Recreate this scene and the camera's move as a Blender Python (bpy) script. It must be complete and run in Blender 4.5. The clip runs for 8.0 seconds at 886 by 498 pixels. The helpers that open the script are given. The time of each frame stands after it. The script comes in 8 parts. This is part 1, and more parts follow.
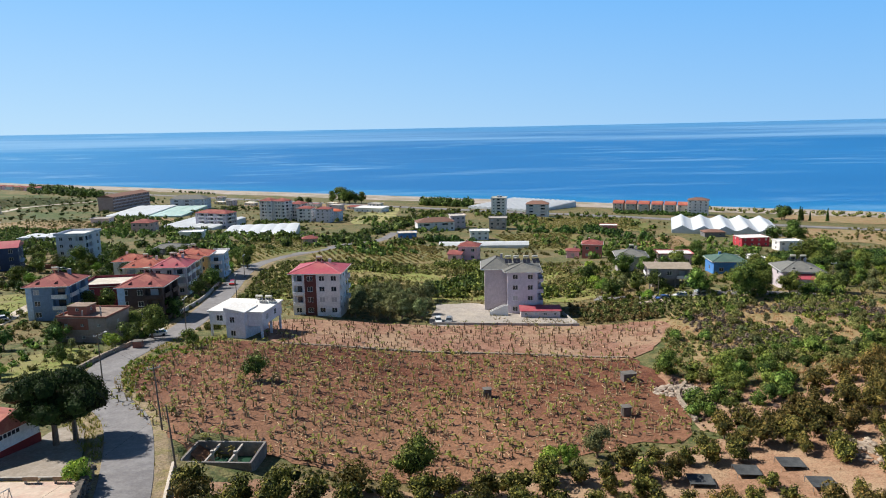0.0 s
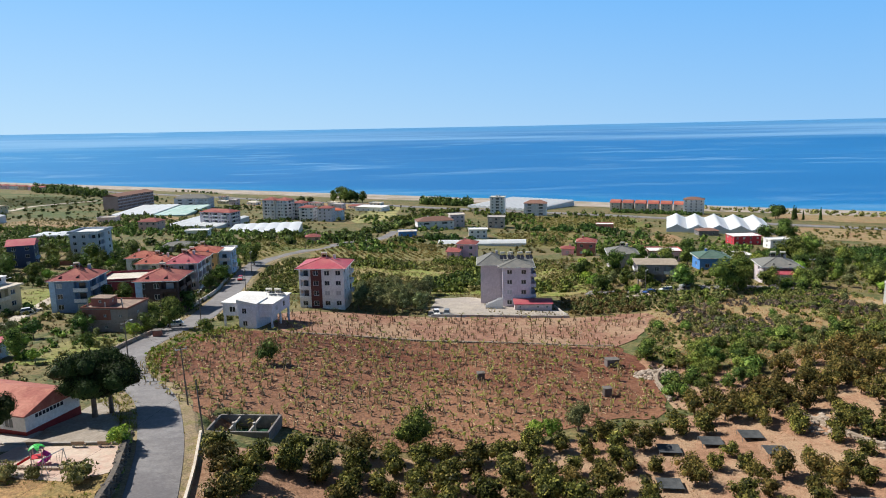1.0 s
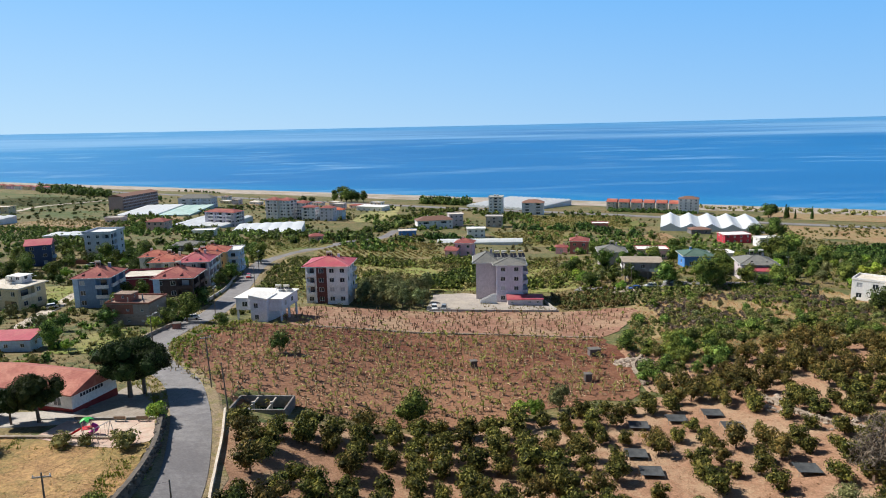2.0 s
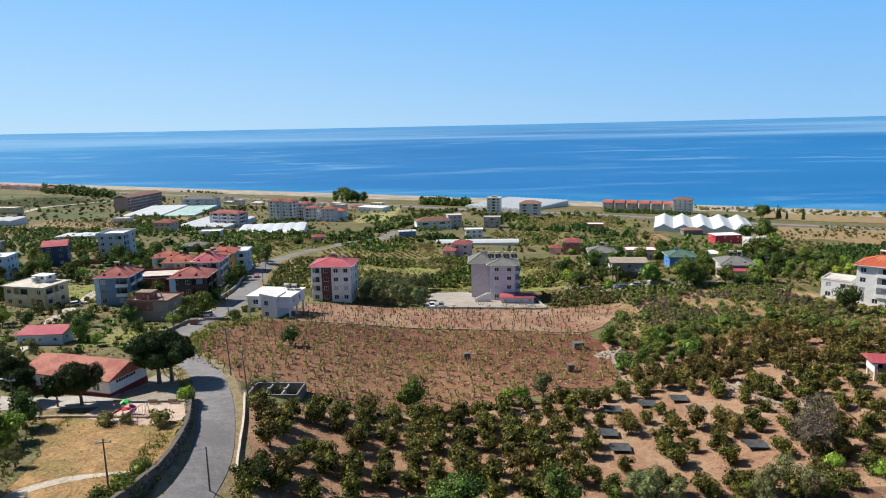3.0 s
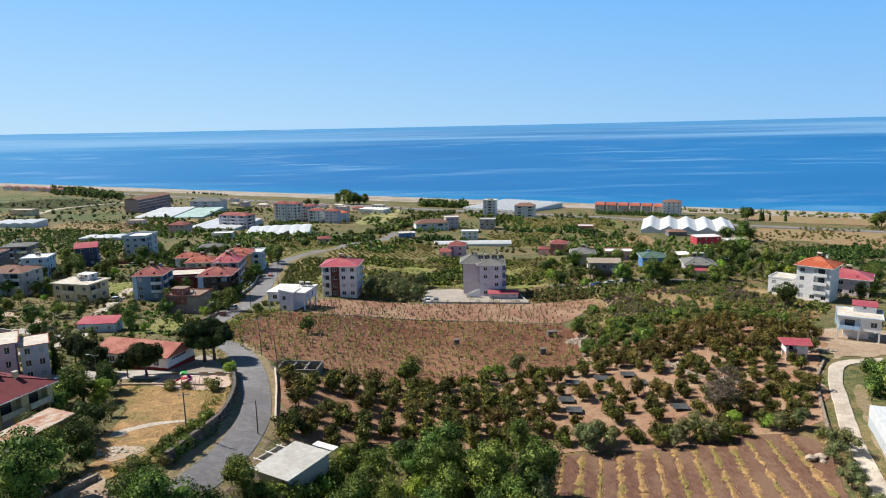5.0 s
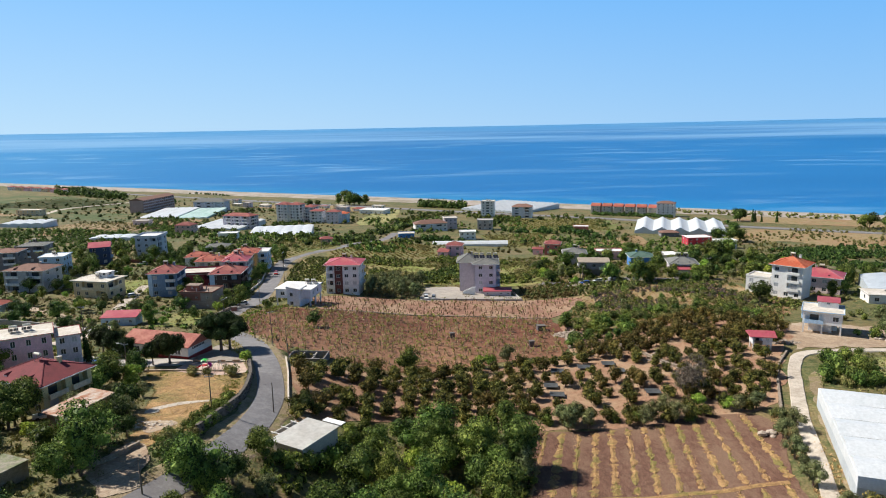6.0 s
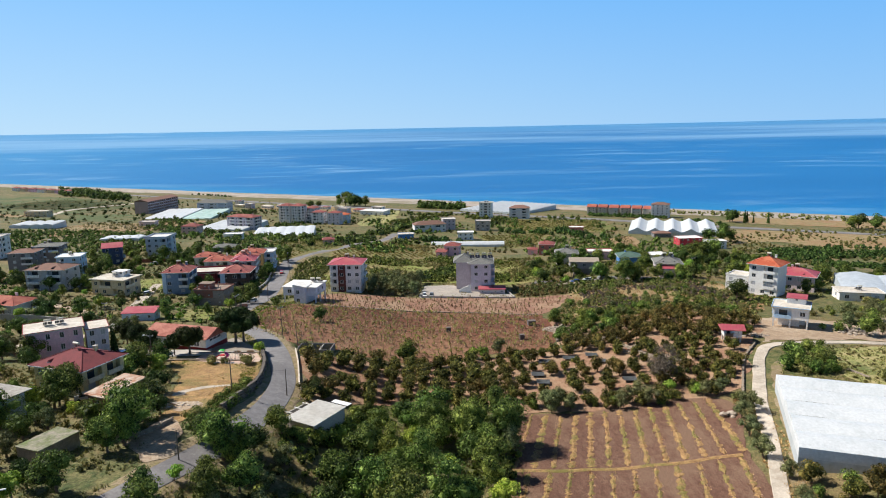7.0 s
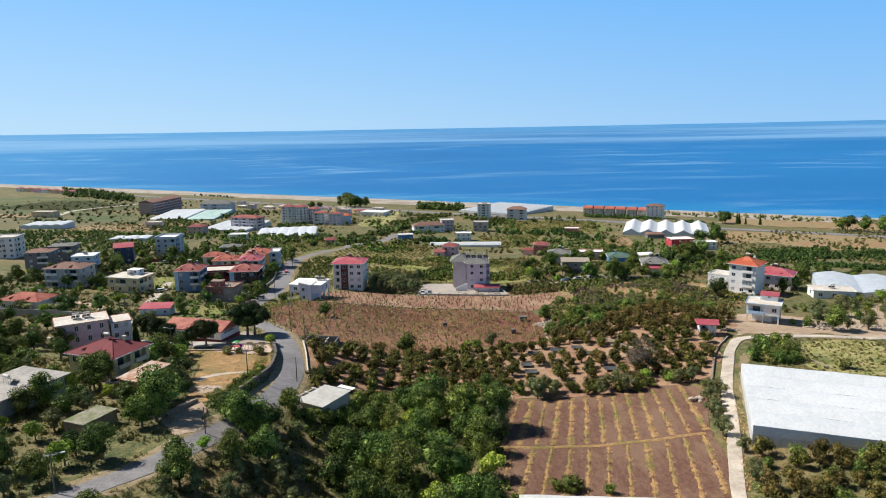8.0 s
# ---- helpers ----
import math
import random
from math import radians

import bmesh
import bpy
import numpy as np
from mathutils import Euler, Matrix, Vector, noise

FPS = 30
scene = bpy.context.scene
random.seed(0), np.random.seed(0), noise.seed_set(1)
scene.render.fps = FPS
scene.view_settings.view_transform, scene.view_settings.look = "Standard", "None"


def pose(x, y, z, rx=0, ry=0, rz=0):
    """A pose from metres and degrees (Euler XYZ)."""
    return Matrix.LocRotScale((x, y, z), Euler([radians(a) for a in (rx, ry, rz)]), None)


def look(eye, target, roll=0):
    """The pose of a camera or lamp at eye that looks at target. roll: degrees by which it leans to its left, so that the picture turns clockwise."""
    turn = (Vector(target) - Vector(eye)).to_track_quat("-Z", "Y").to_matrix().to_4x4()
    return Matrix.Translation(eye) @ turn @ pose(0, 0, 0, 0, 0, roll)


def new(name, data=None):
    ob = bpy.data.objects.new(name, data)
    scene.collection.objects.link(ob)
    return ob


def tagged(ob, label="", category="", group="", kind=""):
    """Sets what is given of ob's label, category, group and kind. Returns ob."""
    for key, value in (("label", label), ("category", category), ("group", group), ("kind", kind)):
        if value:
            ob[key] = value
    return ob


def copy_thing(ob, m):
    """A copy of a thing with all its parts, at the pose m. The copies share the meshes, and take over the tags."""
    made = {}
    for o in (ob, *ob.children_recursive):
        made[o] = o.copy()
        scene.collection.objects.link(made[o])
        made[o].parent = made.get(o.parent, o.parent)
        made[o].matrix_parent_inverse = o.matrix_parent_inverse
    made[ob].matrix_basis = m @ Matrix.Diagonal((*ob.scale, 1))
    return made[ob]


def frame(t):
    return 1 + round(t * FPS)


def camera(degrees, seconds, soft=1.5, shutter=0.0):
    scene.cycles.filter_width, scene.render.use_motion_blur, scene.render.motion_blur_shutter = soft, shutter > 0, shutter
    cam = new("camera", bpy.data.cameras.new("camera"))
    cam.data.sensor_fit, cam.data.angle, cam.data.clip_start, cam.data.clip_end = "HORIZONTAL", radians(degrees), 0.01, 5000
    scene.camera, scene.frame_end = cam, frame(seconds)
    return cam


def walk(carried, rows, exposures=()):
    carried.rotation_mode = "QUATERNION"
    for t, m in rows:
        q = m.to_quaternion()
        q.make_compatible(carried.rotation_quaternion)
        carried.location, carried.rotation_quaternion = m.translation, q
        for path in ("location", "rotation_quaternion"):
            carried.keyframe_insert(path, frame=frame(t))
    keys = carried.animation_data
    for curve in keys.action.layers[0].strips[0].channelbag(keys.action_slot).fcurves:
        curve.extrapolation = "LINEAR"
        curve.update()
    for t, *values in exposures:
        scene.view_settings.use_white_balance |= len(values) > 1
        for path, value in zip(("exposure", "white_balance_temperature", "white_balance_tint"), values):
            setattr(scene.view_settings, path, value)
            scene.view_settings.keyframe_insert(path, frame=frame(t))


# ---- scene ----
cam = camera(66.0, 8.0, soft=1.0)
PATH = [
    (0, (0.069, 0.127, 102.538), (0.065, 2.095, 102.181), -1.1),
    (0.5, (0.371, -5.359, 103.04), (0.367, -3.392, 102.682), -1.1),
    (1, (0.709, -11.166, 103.735), (0.704, -9.198, 103.376), -1.1),
    (1.5, (1.187, -17.727, 104.85), (1.181, -15.76, 104.489), -1.2),
    (3, (2.698, -38.253, 109.449), (2.692, -36.286, 109.084), -1.2),
    (3.5, (3.23, -45.71, 111.137), (3.224, -43.744, 110.772), -1.3),
    (4, (3.763, -52.923, 112.699), (3.757, -50.957, 112.334), -1.2),
    (4.5, (4.264, -60.587, 114.355), (4.258, -58.621, 113.989), -1.2),
    (6, (5.743, -83.274, 118.532), (5.738, -81.307, 118.166), -1.1),
    (6.5, (6.225, -91.286, 120.041), (6.221, -89.32, 119.676), -1.1),
    (7, (6.716, -98.835, 121.444), (6.712, -96.869, 121.079), -1.1),
    (7.5, (7.192, -106.737, 122.841), (7.189, -104.77, 122.477), -1.0),
    (8, (7.713, -114.26, 124.188), (7.71, -112.293, 123.824), -1.0),
]
walk(cam, [(t, look(eye, target, roll)) for t, eye, target, roll in PATH])

# ---- world, sun ----
SUN = Vector((-0.66, 0.23, 0.72)).normalized()
world = bpy.data.worlds.new("sky")
scene.world = world
world.use_nodes = True
wn = world.node_tree.nodes
sky = wn.new("ShaderNodeTexSky")
sky.sky_type = "NISHITA"
sky.sun_disc = False
sky.sun_elevation = math.asin(SUN.z)
sky.sun_rotation = math.atan2(SUN.x, SUN.y)
sky.altitude = 300
sky.air_density, sky.dust_density, sky.ozone_density = 0.8, 0.0, 2.5
# sea haze brightens the low sky
wc = wn.new("ShaderNodeTexCoord")
sep = wn.new("ShaderNodeSeparateXYZ")
world.node_tree.links.new(wc.outputs["Generated"], sep.inputs[0])
low = wn.new("ShaderNodeMapRange")
low.inputs[1].default_value, low.inputs[2].default_value = 0.0, 0.24
world.node_tree.links.new(sep.outputs["Z"], low.inputs[0])
side = wn.new("ShaderNodeMapRange")  # the haze is whiter towards the sun
side.inputs[1].default_value, side.inputs[2].default_value = -0.6, 0.5
world.node_tree.links.new(sep.outputs["X"], side.inputs[0])
rim = wn.new("ShaderNodeMix")
rim.data_type = "RGBA"
rim.inputs["A"].default_value, rim.inputs["B"].default_value = (7.51, 11.38, 15.01, 1), (4.70, 9.02, 14.41, 1)
world.node_tree.links.new(side.outputs[0], rim.inputs["Factor"])
high = wn.new("ShaderNodeMix")
high.data_type = "RGBA"
high.inputs["A"].default_value, high.inputs["B"].default_value = (2.96, 8.19, 15.77, 1), (1.66, 6.82, 15.17, 1)
world.node_tree.links.new(side.outputs[0], high.inputs["Factor"])
haze = wn.new("ShaderNodeMix")
haze.data_type = "RGBA"
world.node_tree.links.new(rim.outputs["Result"], haze.inputs["A"])
world.node_tree.links.new(high.outputs["Result"], haze.inputs["B"])
world.node_tree.links.new(low.outputs[0], haze.inputs["Factor"])
fade = wn.new("ShaderNodeMapRange")
fade.inputs[1].default_value, fade.inputs[2].default_value, fade.inputs[3].default_value, fade.inputs[4].default_value = 0.2, 0.36, 0.93, 0.0
world.node_tree.links.new(sep.outputs["Z"], fade.inputs[0])
tint = wn.new("ShaderNodeMix")
tint.data_type = "RGBA"
world.node_tree.links.new(fade.outputs[0], tint.inputs["Factor"])
world.node_tree.links.new(sky.outputs[0], tint.inputs["A"])
world.node_tree.links.new(haze.outputs["Result"], tint.inputs["B"])
world.node_tree.links.new(tint.outputs["Result"], wn["Background"].inputs[0])
wn["Background"].inputs[1].default_value = 0.052
sun_data = bpy.data.lights.new("sun", "SUN")
sun_data.energy, sun_data.angle, sun_data.color = 5.0, radians(0.53), (1.0, 0.95, 0.86)
sun = new("sun", sun_data)
sun.matrix_world = look((0, 0, 0), -SUN)
sun.location = (-300, 50, 400)
scene.view_settings.exposure = 0.38

# ---- the lie of the land ----
SHORE_S = (-2700, -180, -54, 0, 36, 162, 252, 360, 473, 558, 630, 702, 738, 792, 846, 900, 1080, 1800)
SHORE_Z = (-11, -7, -2.7, 0.3, 2.7, 9, 13.5, 18, 25, 38, 45, 49, 51.3, 54, 54.5, 56.7, 65, 90)


def ss(a, b, v):
    t = np.clip((v - a) / (b - a), 0, 1)
    return t * t * (3 - 2 * t)


def ground(x, y):
    """Height of the land: it falls to a straight shore, with a spur on either hand."""
    x, y = np.asarray(x, float), np.asarray(y, float)
    s = (969 - 0.497 * x - y) / 1.117
    z = sum(np.interp(s + d, SHORE_S, SHORE_Z) for d in (-22, -11, 0, 11, 22)) / 5
    z = z + 6.3 * ss(31, 99, x) * (1 - ss(225, 432, y))
    z = z + 12.6 * ss(0, -43, x) * np.interp(y, [-90, 18, 85, 162, 234], [1, 1, 0.55, 0.2, 0])
    pit = (1 - ss(3.4, 5.2, np.abs(x + 30.4))) * (1 - ss(1.8, 3.6, np.abs(y - 85.7)))  # level floor of the water basin
    return z + pit * (57.2 - z)


def gz(x, y):
    return float(ground(x, y))


# ---- materials ----
MATS = {}


def mat(name, col, col2=None, scale=1.0, rough=0.85, bump=0.0, bscale=None, metal=0.0, spec=0.3, col3=None, scale3=None, island=0.0, objvar=0.0, detail=4.0, stretch=None, fine=0.14):
    """A surface: two colours mixed by noise at two scales, a third by a broader one, with relief."""
    if name in MATS:
        return MATS[name]
    m = MATS[name] = bpy.data.materials.new(name)
    m.use_nodes = True
    nt = m.node_tree
    N, L = nt.nodes, nt.links
    b = N["Principled BSDF"]
    b.inputs["Roughness"].default_value, b.inputs["Metallic"].default_value = rough, metal
    b.inputs["Specular IOR Level"].default_value = spec
    tc = N.new("ShaderNodeTexCoord")
    co = tc.outputs["Object"]
    if stretch:
        mp = N.new("ShaderNodeMapping")
        mp.inputs["Scale"].default_value = stretch
        L.new(co, mp.inputs[0])
        co = mp.outputs[0]

    def noise_at(sc, det=detail):
        n = N.new("ShaderNodeTexNoise")
        n.inputs["Scale"].default_value, n.inputs["Detail"].default_value, n.inputs["Roughness"].default_value = sc, det, 0.62
        L.new(co, n.inputs["Vector"])
        return n.outputs[0]

    def ramp(src, a, b_):
        r = N.new("ShaderNodeMapRange")
        r.inputs[1].default_value, r.inputs[2].default_value = a, b_
        L.new(src, r.inputs[0])
        return r.outputs[0]

    def mix(fac, a, b_):
        x = N.new("ShaderNodeMix")
        x.data_type = "RGBA"
        L.new(fac, x.inputs["Factor"])
        for sock, v in ((x.inputs["A"], a), (x.inputs["B"], b_)):
            if isinstance(v, tuple):
                sock.default_value = (*v, 1)
            else:
                L.new(v, sock)
        return x.outputs["Result"]

    col2 = col2 or tuple(c * 0.8 for c in col)
    out = mix(ramp(noise_at(scale), 0.38, 0.62), col, col2)
    if col3:
        broad_ = N.new("ShaderNodeMath")
        broad_.operation = "MULTIPLY_ADD"
        L.new(noise_at(scale * 2.3), broad_.inputs[0])
        broad_.inputs[1].default_value = 0.45
        L.new(noise_at(scale3 or scale / 7), broad_.inputs[2])
        r3 = N.new("ShaderNodeMapRange")
        r3.inputs[1].default_value, r3.inputs[2].default_value, r3.inputs[4].default_value = 0.68, 0.84, 0.8
        L.new(broad_.outputs[0], r3.inputs[0])
        out = mix(r3.outputs[0], out, col3)
    if fine:
        hv = N.new("ShaderNodeHueSaturation")
        rv = N.new("ShaderNodeMapRange")
        rv.inputs[1].default_value, rv.inputs[2].default_value, rv.inputs[3].default_value, rv.inputs[4].default_value = 0.3, 0.7, 1 - fine, 1 + fine
        L.new(noise_at(scale * 5.0, 5.0), rv.inputs[0])
        L.new(rv.outputs[0], hv.inputs["Value"])
        L.new(out, hv.inputs["Color"])
        out = hv.outputs[0]
    if island or objvar:
        src = N.new("ShaderNodeNewGeometry").outputs["Random Per Island"] if island else N.new("ShaderNodeObjectInfo").outputs["Random"]
        k = island or objvar
        hs = N.new("ShaderNodeHueSaturation")
        L.new(out, hs.inputs["Color"])
        r = N.new("ShaderNodeMapRange")
        r.inputs[3].default_value, r.inputs[4].default_value = 1 - k, 1 + k
        L.new(src, r.inputs[0])
        L.new(r.outputs[0], hs.inputs["Value"])
        out = hs.outputs[0]
    L.new(out, b.inputs["Base Color"])
    if bump:
        bp = N.new("ShaderNodeBump")
        bp.inputs["Strength"].default_value, bp.inputs["Distance"].default_value = min(bump * 4, 1.0), bump
        L.new(noise_at(bscale or scale * 3, 3.0), bp.inputs["Height"])
        L.new(bp.outputs[0], b.inputs["Normal"])
    return m


def leaf_mat(name, dark, mid, tip, spread=0.5, hues=(0.465, 0.52)):
    """Foliage: each leaf takes its own tone between three greens, each plant its own hue."""
    if name in MATS:
        return MATS[name]
    m = MATS[name] = bpy.data.materials.new(name)
    m.use_nodes = True
    N, L = m.node_tree.nodes, m.node_tree.links
    b = N["Principled BSDF"]
    b.inputs["Roughness"].default_value, b.inputs["Specular IOR Level"].default_value = 0.6, 0.14
    g, o = N.new("ShaderNodeNewGeometry"), N.new("ShaderNodeObjectInfo")
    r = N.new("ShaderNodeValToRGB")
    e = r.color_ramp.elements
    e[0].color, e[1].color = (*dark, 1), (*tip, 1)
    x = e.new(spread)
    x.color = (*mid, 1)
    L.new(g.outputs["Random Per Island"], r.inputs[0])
    hs = N.new("ShaderNodeHueSaturation")
    mr = N.new("ShaderNodeMapRange")
    mr.inputs[3].default_value, mr.inputs[4].default_value = 0.66, 1.34
    L.new(o.outputs["Random"], mr.inputs[0])
    L.new(mr.outputs[0], hs.inputs["Value"])
    k7, fr, hue = N.new("ShaderNodeMath"), N.new("ShaderNodeMath"), N.new("ShaderNodeMapRange")
    k7.operation, fr.operation = "MULTIPLY", "FRACT"
    k7.inputs[1].default_value = 7.31
    hue.inputs[3].default_value, hue.inputs[4].default_value = hues
    L.new(o.outputs["Random"], k7.inputs[0])
    L.new(k7.outputs[0], fr.inputs[0])
    L.new(fr.outputs[0], hue.inputs[0])
    L.new(hue.outputs[0], hs.inputs["Hue"])
    L.new(r.outputs[0], hs.inputs["Color"])
    L.new(hs.outputs[0], b.inputs["Base Color"])
    t = N.new("ShaderNodeBsdfTranslucent")
    L.new(hs.outputs[0], t.inputs[0])
    ms = N.new("ShaderNodeMixShader")
    ms.inputs[0].default_value = 0.10
    L.new(b.outputs[0], ms.inputs[1])
    L.new(t.outputs[0], ms.inputs[2])
    L.new(ms.outputs[0], N["Material Output"].inputs[0])
    return m


def drier(m, axis, a, b_, col, wave=14.0):
    """Lets a soil pass into a drier tone along one axis of the land, with a ragged border."""
    N, L = m.node_tree.nodes, m.node_tree.links
    bs = N["Principled BSDF"]
    src = bs.inputs["Base Color"].links[0].from_socket
    tc = N.new("ShaderNodeTexCoord")
    sp = N.new("ShaderNodeSeparateXYZ")
    L.new(tc.outputs["Object"], sp.inputs[0])
    nz = N.new("ShaderNodeTexNoise")
    nz.inputs["Scale"].default_value, nz.inputs["Detail"].default_value = 0.07, 8
    L.new(tc.outputs["Object"], nz.inputs["Vector"])
    ma = N.new("ShaderNodeMath")
    ma.operation = "MULTIPLY_ADD"
    L.new(nz.outputs[0], ma.inputs[0])
    ma.inputs[1].default_value = wave * 4
    L.new(sp.outputs[axis], ma.inputs[2])
    mr = N.new("ShaderNodeMapRange")
    mr.inputs[1].default_value, mr.inputs[2].default_value, mr.inputs[4].default_value = a + wave * 2, b_ + wave * 2, 0.85
    L.new(ma.outputs[0], mr.inputs[0])
    mx = N.new("ShaderNodeMix")
    mx.data_type = "RGBA"
    L.new(mr.outputs[0], mx.inputs["Factor"])
    L.new(src, mx.inputs["A"])
    hv = N.new("ShaderNodeHueSaturation")
    hv.inputs["Color"].default_value = (*col, 1)
    rv = N.new("ShaderNodeMapRange")
    rv.inputs[1].default_value, rv.inputs[2].default_value, rv.inputs[3].default_value, rv.inputs[4].default_value = 0.3, 0.7, 0.72, 1.25
    n2 = N.new("ShaderNodeTexNoise")
    n2.inputs["Scale"].default_value, n2.inputs["Detail"].default_value = 1.3, 6
    L.new(tc.outputs["Object"], n2.inputs["Vector"])
    L.new(n2.outputs[0], rv.inputs[0])
    L.new(rv.outputs[0], hv.inputs["Value"])
    L.new(hv.outputs[0], mx.inputs["B"])
    L.new(mx.outputs["Result"], bs.inputs["Base Color"])


M_LAND = mat("land", (0.175, 0.16, 0.065), (0.055, 0.078, 0.022), 0.45, bump=0.5, bscale=0.9, col3=(0.22, 0.155, 0.075), scale3=0.05, detail=9, fine=0.42)
M_RED = mat("red_soil", (0.095, 0.030, 0.017), (0.165, 0.062, 0.034), 0.6, bump=0.35, bscale=1.6, col3=(0.25, 0.12, 0.068), scale3=0.03, detail=8, fine=0.5)
drier(M_RED, "Y", 122, 92, (0.28, 0.148, 0.086), 10.0)
M_PALE = mat("pale_soil", (0.30, 0.165, 0.115), (0.23, 0.115, 0.075), 0.4, bump=0.12, bscale=2.0, col3=(0.35, 0.24, 0.155), scale3=0.06, detail=7, fine=0.28)
M_ORCH = mat("orchard_soil", (0.36, 0.205, 0.13), (0.25, 0.14, 0.085), 0.9, bump=0.2, bscale=2.0, col3=(0.40, 0.28, 0.18), scale3=0.12, detail=7, fine=0.32)
M_PLOW = mat("ploughed_soil", (0.115, 0.055, 0.037), (0.17, 0.09, 0.06), 1.0, bump=0.2, bscale=2.5, stretch=(1.3, 0.6, 1), fine=0.3, detail=7, col3=(0.21, 0.13, 0.085), scale3=0.12)
M_STRAW = mat("dry_grass", (0.43, 0.265, 0.115), (0.28, 0.165, 0.075), 0.45, bump=0.3, bscale=2, col3=(0.21, 0.17, 0.06), scale3=0.11, fine=0.4, detail=8)
M_STRAW2 = mat("straw_strip", (0.40, 0.245, 0.105), (0.25, 0.14, 0.065), 0.9, fine=0.4, bump=0.15, bscale=3, col3=(0.16, 0.15, 0.04), scale3=0.15)
M_GRASS = mat("green_grass", (0.27, 0.28, 0.095), (0.40, 0.33, 0.16), 0.4, bump=0.25, bscale=1.5, col3=(0.10, 0.13, 0.035), scale3=0.06)
M_CROP = mat("crop", (0.16, 0.15, 0.045), (0.25, 0.18, 0.08), 0.4, bump=0.15, bscale=1.5, col3=(0.10, 0.15, 0.03), scale3=0.05)
M_TAN = mat("tan_field", (0.34, 0.245, 0.135), (0.22, 0.18, 0.075), 0.2, bump=0.3, bscale=1.2, detail=8, col3=(0.30, 0.17, 0.09), scale3=0.03)
M_FIELDG = mat("green_field", (0.055, 0.09, 0.024), (0.10, 0.12, 0.035), 0.12, bump=0.3, bscale=0.8, detail=8, col3=(0.17, 0.14, 0.06), scale3=0.03)
M_SAND = mat("sand", (0.44, 0.38, 0.33), (0.36, 0.31, 0.27), 0.08, bump=0.05, bscale=1, col3=(0.24, 0.21, 0.14), scale3=0.02)
M_DUST = mat("dusty_ground", (0.40, 0.30, 0.21), (0.31, 0.22, 0.15), 0.6, bump=0.1, bscale=2, fine=0.25, col3=(0.45, 0.36, 0.27), scale3=0.1)
M_TRACK = mat("gravel_track", (0.48, 0.42, 0.35), (0.38, 0.32, 0.26), 0.8, bump=0.04, bscale=5, col3=(0.60, 0.53, 0.45), scale3=0.15)
M_VERGE = mat("verge_ground", (0.33, 0.25, 0.17), (0.19, 0.17, 0.06), 0.6, bump=0.2, bscale=2, fine=0.35, detail=7, col3=(0.24, 0.18, 0.11), scale3=0.1)
M_ROAD = mat("asphalt", (0.20, 0.19, 0.195), (0.25, 0.24, 0.24), 0.6, bump=0.01, bscale=12, col3=(0.165, 0.155, 0.16), scale3=0.1, rough=0.8)
M_CONC = mat("concrete", (0.42, 0.39, 0.36), (0.33, 0.31, 0.29), 0.7, bump=0.01, bscale=8, col3=(0.48, 0.44, 0.40), scale3=0.2)
M_STONE = mat("stone", (0.34, 0.28, 0.22), (0.24, 0.19, 0.15), 1.2, bump=0.05, bscale=4, objvar=0.2)
M_ROCK = mat("rock", (0.42, 0.35, 0.29), (0.30, 0.24, 0.19), 1.0, bump=0.06, bscale=3, island=0.25)
M_WHITE = mat("white_plaster", (0.80, 0.79, 0.77), (0.74, 0.72, 0.69), 0.5, bump=0.004, bscale=10, rough=0.7)
M_FRAME = mat("window_frame", (0.75, 0.75, 0.74), (0.68, 0.68, 0.67), 2, rough=0.4)
M_GLASS = mat("window_glass", (0.035, 0.045, 0.055), (0.06, 0.065, 0.07), 0.6, rough=0.1, spec=0.6)
M_TERRA = mat("terracotta_roof_tiles", (0.36, 0.098, 0.074), (0.28, 0.076, 0.058), 0.8, bump=0.03, bscale=4, col3=(0.44, 0.165, 0.11), scale3=0.15, objvar=0.1)
gm = M_GLASS.node_tree  # some windows stand behind pale blinds
go, gr = gm.nodes.new("ShaderNodeObjectInfo"), gm.nodes.new("ShaderNodeValToRGB")
gr.color_ramp.interpolation = "CONSTANT"
gr.color_ramp.elements[0].color, gr.color_ramp.elements[1].color = (0.035, 0.045, 0.055, 1), (0.45, 0.46, 0.48, 1)
gr.color_ramp.elements[1].position = 0.74
gm.links.new(go.outputs["Random"], gr.inputs[0])
gm.links.new(gr.outputs[0], gm.nodes["Principled BSDF"].inputs["Base Color"])
M_TILE = mat("red_roof_tiles", (0.26, 0.074, 0.072), (0.20, 0.058, 0.057), 0.8, bump=0.03, bscale=4, col3=(0.34, 0.13, 0.10), scale3=0.15, objvar=0.12)
M_CRIM = mat("crimson_sheet_roof", (0.42, 0.085, 0.115), (0.35, 0.068, 0.09), 0.5, col3=(0.42, 0.13, 0.13), scale3=0.2, bump=0.02, bscale=5, rough=0.5, objvar=0.08)
M_ORANGE = mat("orange_roof_tiles", (0.44, 0.095, 0.045), (0.36, 0.075, 0.035), 0.7, bump=0.03, bscale=4, col3=(0.52, 0.17, 0.09), scale3=0.2)
M_GREYROOF = mat("grey_shingle_roof", (0.14, 0.145, 0.14), (0.19, 0.185, 0.17), 0.9, bump=0.02, bscale=6, objvar=0.1)
M_GREENROOF = mat("green_sheet_roof", (0.07, 0.13, 0.11), (0.10, 0.16, 0.13), 0.6, bump=0.02, bscale=5)
M_BROWNROOF = mat("brown_tile_roof", (0.24, 0.13, 0.10), (0.19, 0.11, 0.085), 0.8, bump=0.03, bscale=4, objvar=0.1)
